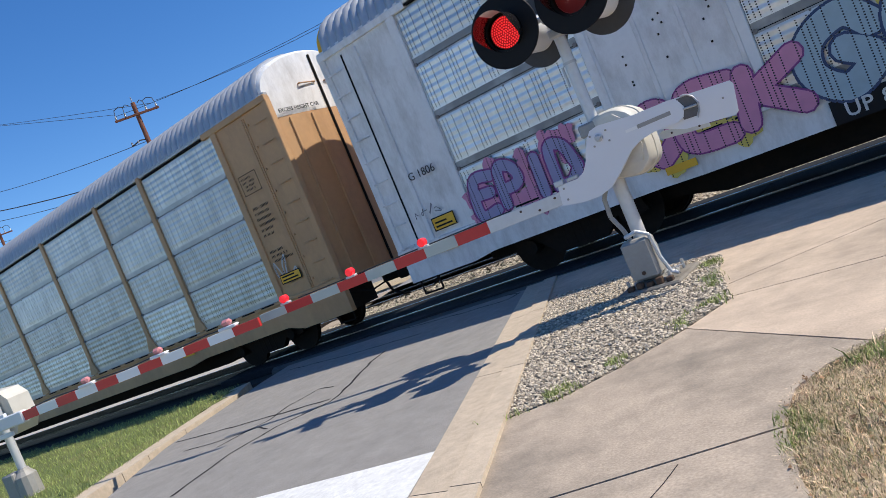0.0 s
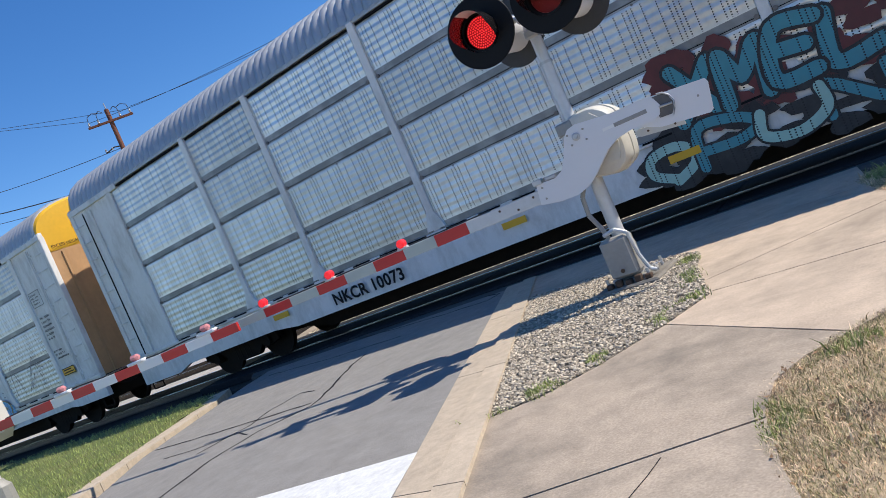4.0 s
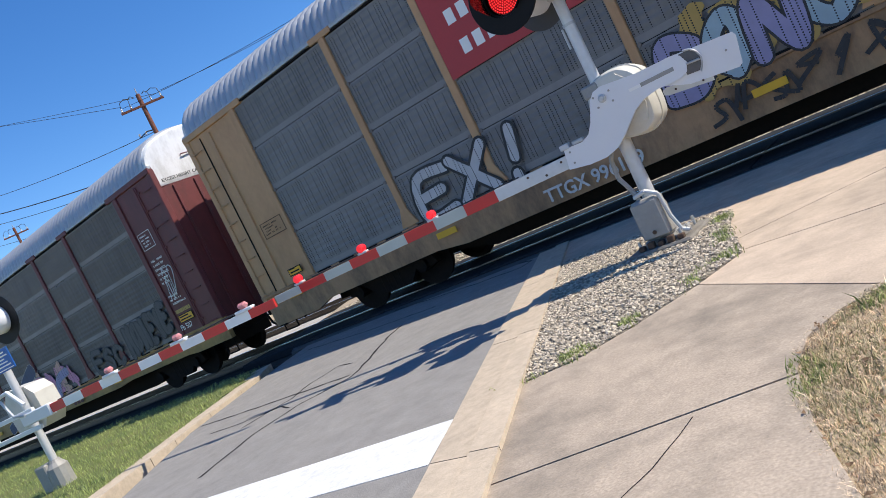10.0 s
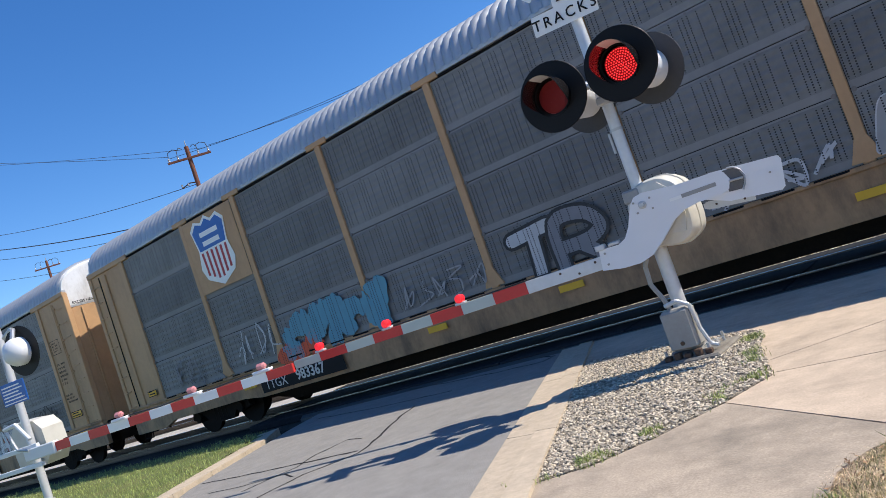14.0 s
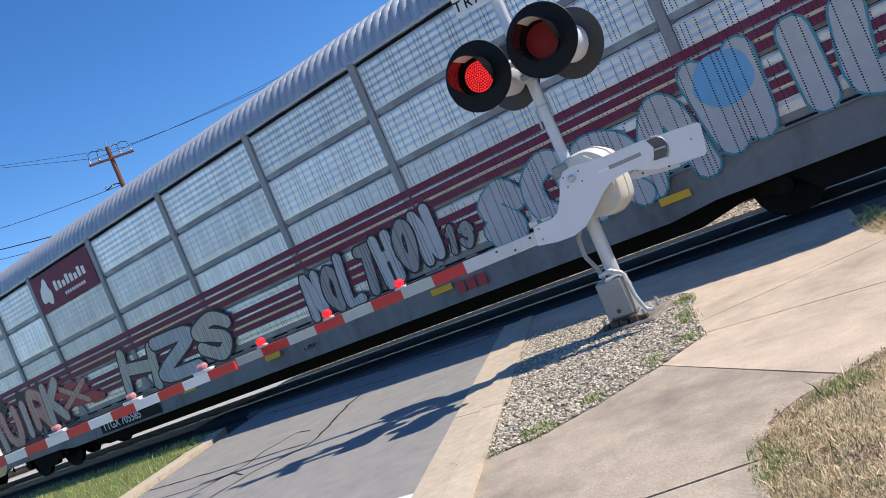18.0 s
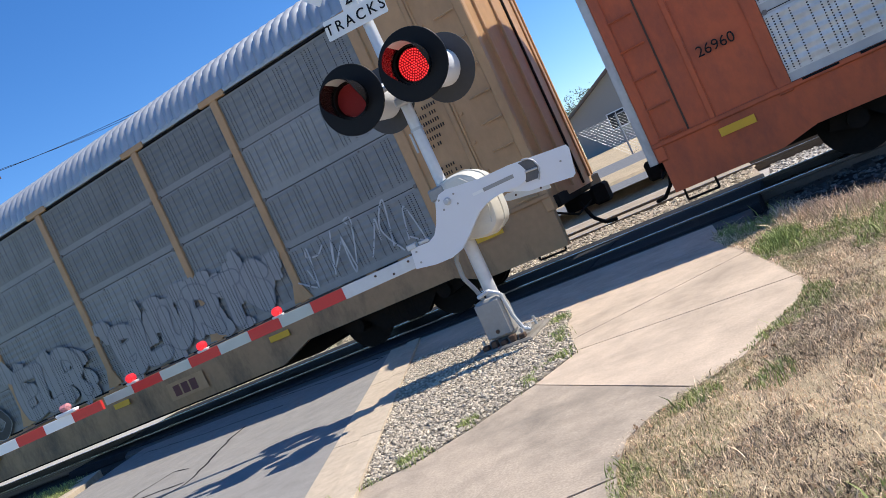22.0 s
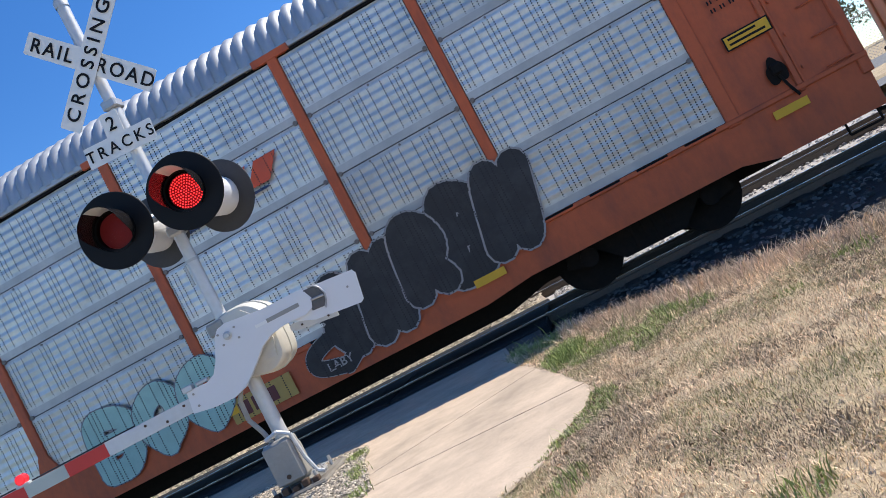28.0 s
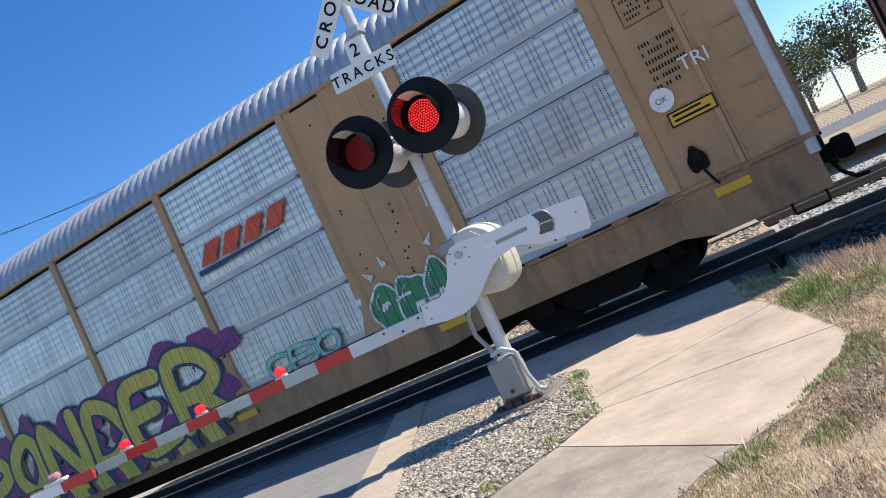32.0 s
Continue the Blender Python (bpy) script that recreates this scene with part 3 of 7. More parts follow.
STONE = island_tint(material("pale_gravel_stone", (0.44, 0.375, 0.285), 0.85, vary=0.15, grain=60, bump=0.2), 0.62)
# stones of the near track, their colour darkened for the train's shade
SHADESTONE = island_tint(material("shaded_ballast_stone", (0.1, 0.09, 0.08), 0.9, spec=0.3, vary=0.2, grain=50, bump=0.2), 0.6)
BSTONE = island_tint(material("ballast_stone", (0.45, 0.42, 0.385), 0.9, vary=0.2, grain=50, bump=0.2), 0.6)


def bed_place():
    while True:
        x, y = rng.uniform(-2, 1.2), rng.uniform(-3.4, 1.2)
        if inside(GRAVEL_BED, x, y) and math.hypot(x, y) > 0.3:
            return x, y, 0.012


def ballast_place(y0, y1):
    def place():
        while True:
            u = rng.random()
            x, y = 2.7 + 26 * u * u, rng.uniform(y0, y1)
            if y > 2.6 or y > rim_y(x) - 0.05:
                return x, y, -0.105
    return place


stones("gravel", 12500, bed_place, 0.018, STONE, "loose white, grey and tan gravel stones")
stones("ballast_stones", 5000, ballast_place(6.25, 14), 0.045, BSTONE, "angular pale ballast stones")
stones("strewn_stones", 4500, lambda: (rng.uniform(-12, 2.4), 6.4 + 2.2 * rng.random() ** 1.4, 0.0), 0.04, STONE, "tan stones strewn beside the crossing")
stones("oily_ballast_stones", 8000, ballast_place(-4.0, 6.2), 0.04, SHADESTONE, "angular ballast stones by the rails, coloured dark for shade")

# ---- grass ----
STRAW = island_tint(material("dry_grass_blade", (0.8, 0.62, 0.42), 0.8, vary=0.25, grain=9, bump=0.0, stain=0.6, stain_colour=(0.3, 0.25, 0.15), scale=0.8), 0.7)
BLADE = island_tint(material("green_grass_blade", (0.3, 0.35, 0.11), 0.7, vary=0.3, grain=9, bump=0.0), 0.5)


def grass(name, count, place, low, high, mat, label, lean=0.9, thin=1.0):
    """Thin bent blades, two triangles and a quad each, in one mesh."""
    v, f = [], []
    for _ in range(count):
        x, y, z, k = place()
        h = rng.uniform(low, high) * k
        a = rng.uniform(0, 6.283)
        b = rng.uniform(0, 6.283)
        w = rng.uniform(0.002, 0.0042) * (0.8 + 0.3 * k) * thin
        wx, wy = math.cos(a) * w, math.sin(a) * w
        l = h * rng.uniform(0.2, lean)
        lx, ly = math.cos(b) * l, math.sin(b) * l
        n = len(v)
        v += [(x - wx, y - wy, z - 0.01), (x + wx, y + wy, z - 0.01), (x + wx * 0.7 + lx * 0.35, y + wy * 0.7 + ly * 0.35, z + h * 0.6), (x - wx * 0.7 + lx * 0.35, y - wy * 0.7 + ly * 0.35, z + h * 0.6), (x + lx, y + ly, z + h)]
        f += [(n, n + 1, n + 2, n + 3), (n + 3, n + 2, n + 4)]
    me = bpy.data.meshes.new(name)
    me.from_pydata(v, [], f)
    me.materials.append(mat)
    return tagged(new(name, me), label, "grass", kind="stuff")


def verge_spot(green, patch=None):
    """A place on the verge; patch gathers a kind of blade into patches half a metre wide."""
    def place():
        while True:
            u = rng.random()
            y = 2.4 - 9.5 * rng.random()
            x = path_x(y) - 0.12 + 9.5 * u ** 1.5
            if not on_verge(x, y):
                continue
            g = noise.noise(Vector((x * 0.9, y * 0.9, 21.0))) + 0.5 * noise.noise(Vector((x * 2.7, y * 2.7, 5.0)))
            if green and g < 0.2 + 0.25 * min(1.0, (x - path_x(y)) / 2.5):
                continue
            if patch is not None:
                p = noise.noise(Vector((x * 1.5, y * 1.5, patch))) + 0.6 * noise.noise(Vector((x * 4.1, y * 4.1, patch)))
                if p < 0.35 * rng.random() - 0.06:
                    continue
            rim = rim_y(x) - y
            k = 1.0 + 1.2 * max(0.0, 1 - rim / 1.5)
            clump = noise.noise(Vector((x * 5.5, y * 5.5, 40.0))) + 0.7 * noise.noise(Vector((x * 1.7, y * 1.7, 60.0)))
            k *= max(0.6, 0.95 + 0.6 * clump)
            if rng.random() < 0.02:
                k *= 2.4
            return x, y, lawn_height(x, y), k
    return place


PALESTRAW = island_tint(material("pale_standing_straw", (0.66, 0.5, 0.35), 0.8, vary=0.2, grain=9, bump=0.0), 0.4)
OLIVE = island_tint(material("olive_grass_blade", (0.38, 0.35, 0.17), 0.8, vary=0.25, grain=9, bump=0.0, stain=0.6, stain_colour=(0.2, 0.2, 0.08), scale=0.9), 0.55)
THATCH = island_tint(material("grey_thatch", (0.33, 0.255, 0.175), 0.9, vary=0.3, grain=9, bump=0.0), 0.7)


def rim_spot():
    """Taller dry grass where the verge drops to the rails."""
    while True:
        x = 2.85 + 11 * rng.random() ** 1.3
        y = rim_y(x) - abs(rng.gauss(0.0, 0.36)) + 0.05
        if on_verge(x, y):
            return x, y, lawn_height(x, y), rng.choice((0.5, 0.7, 1.0, 1.25))


def island_spot():
    while True:
        x = -7.0 - 22 * rng.random() ** 1.6
        y = rng.uniform(-5, 1.75)
        if on_island(x, y):
            return x, y, island_height(x, y), 1.0


def edge_spot():
    """Weeds along the gravel bed's rim."""
    while True:
        i = rng.randrange(4, 10)
        p, q = GRAVEL_BED[i], GRAVEL_BED[i + 1 if i + 1 < len(GRAVEL_BED) else 0]
        u = rng.random()
        x, y = p[0] + u * (q[0] - p[0]) + rng.gauss(-0.12, 0.06), p[1] + u * (q[1] - p[1]) + rng.gauss(0.03, 0.06)
        if noise.noise(Vector((x * 3.1, y * 3.1, 2.0))) > 0.12:
            return x, y, 0.01, 0.8


grass("dry_grass", 300000, verge_spot(False), 0.006, 0.028, STRAW, "dry straw-coloured grass blades on the verge", 2.4, 0.55)
grass("olive_grass", 80000, verge_spot(False, 71.0), 0.008, 0.03, OLIVE, "dull olive half-dead blades in the verge", 1.8, 0.65)
grass("standing_grass", 22000, rim_spot, 0.04, 0.15, PALESTRAW, "pale standing grass along the rim above the rails", 0.9)
grass("thatch", 110000, verge_spot(False, 83.0), 0.006, 0.024, THATCH, "grey-brown dead thatch in the verge", 2.0, 0.9)
grass("green_grass", 16000, verge_spot(True), 0.015, 0.05, BLADE, "green grass patches in the dry verge")
grass("island_grass", 26000, island_spot, 0.04, 0.09, BLADE, "short green grass on the island")
grass("weeds", 1500, edge_spot, 0.02, 0.07, BLADE, "small weeds along the gravel's rim")


def tuft_spot():
    a, r = rng.uniform(0, 6.28), 0.34 * rng.random()
    x, y = 2.84 + 0.7 * r * math.cos(a), 0.12 + r * math.sin(a) * 1.3
    return x, y, lawn_height(x, y), 1.4


grass("grass_tuft", 1600, tuft_spot, 0.035, 0.075, BLADE, "fresh green tuft at the corner of the path")
LEAFLITTER = island_tint(material("dead_leaf", (0.24, 0.14, 0.07), 0.8, vary=0.2, bump=0.0), 0.5)
lv, lf = [], []
for _ in range(1600):
    x, y, z, k = verge_spot(False)()
    a, r = rng.uniform(0, 6.28), rng.uniform(0.008, 0.022)
    n = len(lv)
    lv += [(x + r * math.cos(a + q * 1.57) * (1 if q % 2 else 0.5), y + r * math.sin(a + q * 1.57) * (1 if q % 2 else 0.5), z + rng.uniform(0.012, 0.03)) for q in range(4)]
    lf.append((n, n + 1, n + 2, n + 3))
lm = bpy.data.meshes.new("dead_leaves")
lm.from_pydata(lv, [], lf)
lm.materials.append(LEAFLITTER)
tagged(new("dead_leaves", lm), "brown dead leaves scattered in the grass", "leaves", kind="stuff")

# ---- the train ----
CAR, PITCH, HALF, EAVE, FLOOR = 28.4, 29.97, 1.55, 5.05, 1.22
POSTS = [1.79, 4.72, 6.8, 9.75, 12.69, 15.71, 18.65, 21.6, 23.68, 26.61]
BAYS = len(POSTS) - 1
BAY0 = POSTS[0]
ROOF_H = 0.86


def roof_mesh():
    """An arched roof of corrugated sheet."""
    ribs, per = 138, 4
    prof = [0.0, 0.042, 0.052, 0.042]
    sec = []
    for k in range(13):
        a = math.pi * k / 12
        sec.append((-math.cos(a), math.sin(a) ** 0.75))
    s = Shape()
    nx = ribs * per + 1
    for i in range(nx):
        x = 0.15 + (CAR - 0.3) * i / (nx - 1)
        h = prof[i % per]
        for cy, cz in sec:
            s.v.append((x, cy * (HALF - 0.02 + h), EAVE + cz * (ROOF_H - 0.03) + h * cz))
    m = len(sec)
    for i in range(nx - 1):
        for k in range(m - 1):
            s.f.append((i * m + k, (i + 1) * m + k, (i + 1) * m + k + 1, i * m + k + 1))
    for e in (0, nx - 1):
        s.f.append(tuple(e * m + k for k in range(m)))
    return s.mesh("roof", True)


def panel_mesh(w, h):
    """One perforated side sheet with shallow ridges along it; its origin is its lower left corner."""
    s = Shape()
    rows = [(0.0, 0.0), (0.14, 0.0)]
    z, k = 0.16, 0
    while z < h - 0.13:
        rows += [(z + 0.125 * q / 6, -0.005 + 0.005 * math.cos(math.pi * q / 3)) for q in range(6)]
        z += 0.125
    rows += [(h - 0.1, 0.0), (h, 0.0)]
    for zz, d in rows:
        s.v += [(0.01, d, zz), (w - 0.01, d, zz)]
    for i in range(len(rows) - 1):
        s.f.append((2 * i, 2 * i + 1, 2 * i + 3, 2 * i + 2))
    n = len(s.v)
    s.v += [(0.01, 0.03, 0), (w - 0.01, 0.03, 0), (w - 0.01, 0.03, h), (0.01, 0.03, h)]
    t = 2 * (len(rows) - 1)
    s.f += [(n, n + 1, 1, 0), (t, t + 1, n + 2, n + 3), tuple(range(0, t + 1, 2)) + (n + 3, n), tuple(range(1, t + 2, 2)) + (n + 2, n + 1)]
    return s.mesh("side_panel", True)


def post_mesh(top, low=1.0):
    """A side post with a flared foot and, if top, a cross-piece under the eave."""
    s = Shape()
    s.box(-0.075, 0.075, -0.03, 0.05, FLOOR, EAVE, 0.012)
    s.slab([(-0.2, low + 0.25), (0.2, low + 0.25), (0.075, FLOOR + 0.35), (-0.075, FLOOR + 0.35)], -0.034, 0.03)
    if top:
        s.box(-0.3, 0.3, -0.036, 0.03, EAVE - 0.09, EAVE + 0.02, 0.01)
    return s.mesh("post")


def truck_meshes():
    frame, wheel = Shape(), Shape()
    frame.slab([(-1.25, 0.42), (-1.15, 0.68), (-0.55, 0.72), (0.55, 0.72), (1.15, 0.68), (1.25, 0.42), (1.0, 0.36), (0.75, 0.5), (0.45, 0.22), (-0.45, 0.22), (-0.75, 0.5), (-1.0, 0.36)], -1.12, -0.98)
    for k in (-0.24, -0.08, 0.08, 0.24):
        frame.rod((k, -1.06, 0.25), (k, -1.06, 0.66), 0.07, 8)
    frame.box(-0.35, 0.35, -0.98, 1.0, 0.4, 0.7, 0.03)
    frame.box(-1.25, 1.25, 0.98, 1.12, 0.36, 0.68, 0.05)
    for x in (-0.9, 0.9):
        frame.rod((x, -1.2, 0.46), (x, -0.95, 0.46), 0.13, 12)
    for side in (-1, 1):
        m = Matrix.Translation((0, side * 0.75, 0)) @ Matrix.Rotation(radians(90 * side), 4, "X")
        wheel.lathe([(0.02, 0.05), (0.15, 0.06), (0.19, 0.0), (0.36, 0.0), (0.4, 0.055), (0.455, 0.055), (0.46, -0.05), (0.49, -0.06), (0.49, -0.09), (0.4, -0.09), (0.02, -0.06)], 24, m)
    wheel.rod((0, -0.8, 0), (0, 0.8, 0), 0.08, 10)
    # two balance marks and drill holes let the wheel's turning be seen
    for k in range(4):
        a = math.pi * k / 2
        wheel.rod((0.27 * math.cos(a), -0.79, 0.27 * math.sin(a)), (0.27 * math.cos(a), -0.74, 0.27 * math.sin(a)), 0.035, 6)
    return frame.mesh("truck_frame"), wheel.mesh("wheel", True)


ROOF_ME = roof_mesh()
PANEL_H = (EAVE - FLOOR - 0.1) / 4
PANEL_ME = {}
for i in range(BAYS):
    w = round(POSTS[i + 1] - POSTS[i] - 0.15, 3)
    PANEL_ME.setdefault(w, None)
for w in list(PANEL_ME):
    PANEL_ME[w] = panel_mesh(w, PANEL_H - 0.014)
POST_ME, TPOST_ME = post_mesh(False), post_mesh(True)
TRUCK_ME, WHEEL_ME = truck_meshes()


def sill_mesh(end, over, mid):
    """The side sill; its lower edge at the ends, over the trucks and between them."""
    s = Shape()
    prof = [(0.05, end), (1.5, end), (1.95, over), (5.0, over), (5.7, mid)]
    prof += [(CAR - x, z) for x, z in prof[::-1]] + [(CAR - 0.05, FLOOR), (0.05, FLOOR)]
    s.slab(prof, -HALF + 0.0, -HALF + 0.12)
    s.box(0.0, CAR, -HALF - 0.045, -HALF + 0.1, FLOOR - 0.07, FLOOR, 0.01)
    return s.mesh("side_sill")


SILLS = {}


# added box filling the car; its near-black colour stands for the unlit inside
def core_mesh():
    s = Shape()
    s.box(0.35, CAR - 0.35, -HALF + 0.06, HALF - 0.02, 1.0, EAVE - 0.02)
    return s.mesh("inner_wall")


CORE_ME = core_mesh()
SPINE_ME = Shape().slab([(1.2, 1.0), (1.2, 0.42), (4.9, 0.38), (5.6, 0.22), (CAR - 5.6, 0.22), (CAR - 4.9, 0.38), (CAR - 1.2, 0.42), (CAR - 1.2, 1.0)], -0.55, 0.55).mesh("centre_sill")


def mirrored(shape, flip):
    if flip:
        shape.v = [(CAR - x, y, z) for x, y, z in shape.v]
    return shape


END_PARTS = {}
for flip in (0, 1):
    w = BAY0
    END_PARTS[flip] = [
        ("end_side_wall", mirrored(Shape().box(0.03, w, -HALF + 0.005, -HALF + 0.12, FLOOR - 0.12, EAVE - 0.05, 0.012), flip).mesh("end_side_wall")),
        ("wall_rib", mirrored(Shape().box(w * 0.46, w * 0.46 + 0.08, -HALF - 0.035, -HALF + 0.03, FLOOR - 0.1, EAVE - 0.2, 0.012), flip).mesh("wall_rib")),
        ("end_post", mirrored(Shape().box(w - 0.1, w + 0.08, -HALF - 0.035, -HALF + 0.03, FLOOR - 0.1, EAVE - 0.06, 0.012), flip).mesh("end_post")),
        ("corner_post", mirrored(Shape().box(0.0, 0.15, -HALF - 0.03, -HALF + 0.12, 0.95, EAVE - 0.06, 0.015), flip).mesh("corner_post")),
        ("header", mirrored(Shape().box(0.0, w + 0.35, -HALF - 0.04, -HALF + 0.1, EAVE - 0.13, EAVE + 0.0, 0.012), flip).mesh("header"))]


CAP_LOW, BOW = EAVE - 0.5, 0.2


def bowed(y):
    """How far along the car the outward-curved end lies at y."""
    return 0.08 - BOW * (1 - (y / HALF) ** 2)


def end_door_mesh(flip, side):
    """One of two swinging end doors, bowed outward, with ribs."""
    s = Shape()
    n = 8
    pts = [(bowed(y), y) for y in ((-HALF + 0.04) * (1 - i / n) - 0.012 * i / n for i in range(n + 1))]
    s.slab(pts + [(x + 0.05, y) for x, y in pts[::-1]], 1.05, CAP_LOW - 0.004, "xy")
    pieces = [s]
    for i in (2, 5):
        x, y = pts[i]
        pieces.append(Shape().box(x - 0.035, x + 0.02, y - 0.03, y + 0.03, 1.15, CAP_LOW - 0.05, 0.008))
    for p in pieces:
        if side > 0:
            p.v = [(x, -y, z) for x, y, z in p.v]
        if flip:
            p.v = [(CAR - x, y, z) for x, y, z in p.v]
    return [p.mesh("end_door" if p is s else "door_rib", True) for p in pieces]


DOORS = {(f, s): end_door_mesh(f, s) for f in (0, 1) for s in (-1, 1)}


def end_cap_mesh(flip):
    """The upper end plate, bowed like the doors, that closes the arch of the roof."""
    s, n = Shape(), 20
    for k in range(n + 1):
        a = math.pi * k / n
        y, top = -math.cos(a) * (HALF - 0.02), EAVE + math.sin(a) ** 0.75 * (ROOF_H - 0.04) - 0.02
        x = bowed(y)
        s.v += [(x, y, CAP_LOW), (x, y, top - 0.06), (x + 0.07, y, top), (0.2, y, top), (0.2, y, CAP_LOW)]
    for k in range(n):
        for i in range(5):
            s.f.append((5 * k + i, 5 * k + (i + 1) % 5, 5 * k + 5 + (i + 1) % 5, 5 * k + 5 + i))
    s.f += [tuple(range(5)), tuple(5 * n + i for i in range(5))]
    if flip:
        s.v = [(CAR - x, y, z) for x, y, z in s.v]
    return s.mesh("end_cap", True)


CAPS = {f: end_cap_mesh(f) for f in (0, 1)}


RUNG_ME = Shape().rod((-0.17, -HALF - 0.06, 0), (0.17, -HALF - 0.06, 0), 0.014, 6).mesh("rung")
GEAR = {}
for flip in (0, 1):
    GEAR[flip] = [
        ("coupler", mirrored(Shape().box(-0.42, 0.3, -0.12, 0.12, 0.72, 0.95, 0.03), flip).mesh("coupler")),
        ("coupler_head", mirrored(Shape().box(-0.45, -0.2, -0.2, 0.17, 0.68, 1.0, 0.04), flip).mesh("coupler_head")),
        ("end_sill", mirrored(Shape().box(-0.06, 0.2, -1.42, 1.42, 0.95, 1.14, 0.02), flip).mesh("end_sill")),
        ("brake_hose", mirrored(Shape().tube([(-0.05, -0.45, 0.85), (-0.15, -0.45, 0.55), (-0.3, -0.4, 0.4), (-0.45, -0.3, 0.38)], 0.03, 6), flip).mesh("brake_hose")),
        ("sill_step", mirrored(Shape().tube([(0.15, -1.45, 1.0), (0.15, -1.45, 0.34), (0.58, -1.45, 0.34), (0.58, -1.45, 1.0)], 0.018, 6), flip).mesh("sill_step")),
        ("uncoupling_rod", mirrored(Shape().tube([(0.1, -1.4, 0.9), (-0.12, -1.0, 0.72), (-0.2, -0.3, 0.8)], 0.018, 6), flip).mesh("uncoupling_rod"))]
ROD_ME = Shape().rod((0, 0, 1.1), (0, 0, EAVE + 0.66), 0.03, 6).mesh("door_rod")
GRAB_ME = Shape().tube([(0, 0, 0), (0.07, 0, 0), (0.07, 0.45, 0), (0, 0.45, 0)], 0.016, 6).mesh("grab_iron")
REFLECTOR_ME = Shape().box(-0.23, 0.23, -0.006, 0.006, -0.055, 0.055).mesh("reflector")
CARS = []
SEAM_ME = Shape().box(0.52, 0.545, -HALF - 0.012, -HALF + 0.02, FLOOR, EAVE - 0.2).mesh("wall_seam")
HINGE_ME = mirrored(Shape().box(0.78, 0.815, -HALF - 0.02, -HALF + 0.02, FLOOR, EAVE - 0.2, 0.006), 1).mesh("hinge_rib")
STRIP_ME = Shape().box(-0.125, -0.004, -HALF + 0.004, -HALF + 0.07, 0.95, EAVE - 0.1, 0.006).mesh("end_strip")
RIVET_ME = Shape().rod((0, -HALF - 0.03, 0), (0, -HALF, 0), 0.03, 7).mesh("rivet")
CLIPMAT = material("weathered_clip_steel", (0.2, 0.18, 0.17), 0.7, 0.3, vary=0.3, grain=20)
SLOT_ME, CLIP_ME, BOLT_ME = {}, Shape().rod((0, -0.014, 0), (0, 0.03, 0), 0.035, 7).mesh("sheet_clip"), Shape().rod((0, -0.004, 0), (0, 0.03, 0), 0.017, 6).mesh("sheet_bolt")


def slot(car, x, w, z, y0, y1, h):
    """One dark drain slot in the sill or under the eave."""
    key = round(w, 2), y0
    if key not in SLOT_ME:
        SLOT_ME[key] = Shape().box(0, key[0], y0, y1, 0, h).mesh("drain_slot")
    part("drain_slot", SLOT_ME[key], DARK, car, m=Matrix.Translation((x, -HALF, z)))


def fastenings(car, skip):
    """The slots along sill and eave, the clips and bolts where the sheets lap."""
    for i in range(BAYS):
        x, w = POSTS[i] + 0.1, POSTS[i + 1] - POSTS[i] - 0.2
        for k in range(4):
            slot(car, x + w * (k + 0.15) / 4, w * 0.16, FLOOR - 0.032, -0.05, -0.02, 0.03)
            if k % 2 == 0:
                slot(car, x + w * (k + 0.3) / 4, w * 0.3, EAVE - 0.1, -0.018, 0.01, 0.035)
        for r in range(1, 4) if i not in skip else ():
            z = FLOOR + r * PANEL_H
            for u in (0.02, w - 0.02):
                part("sheet_clip", CLIP_ME, CLIPMAT, car, m=Matrix.Translation((x + u, -HALF, z)))
            for u in (0.25, 0.5, 0.75):
                part("sheet_bolt", BOLT_ME, CLIPMAT, car, m=Matrix.Translation((x + u * w, -HALF, z - 0.04)))


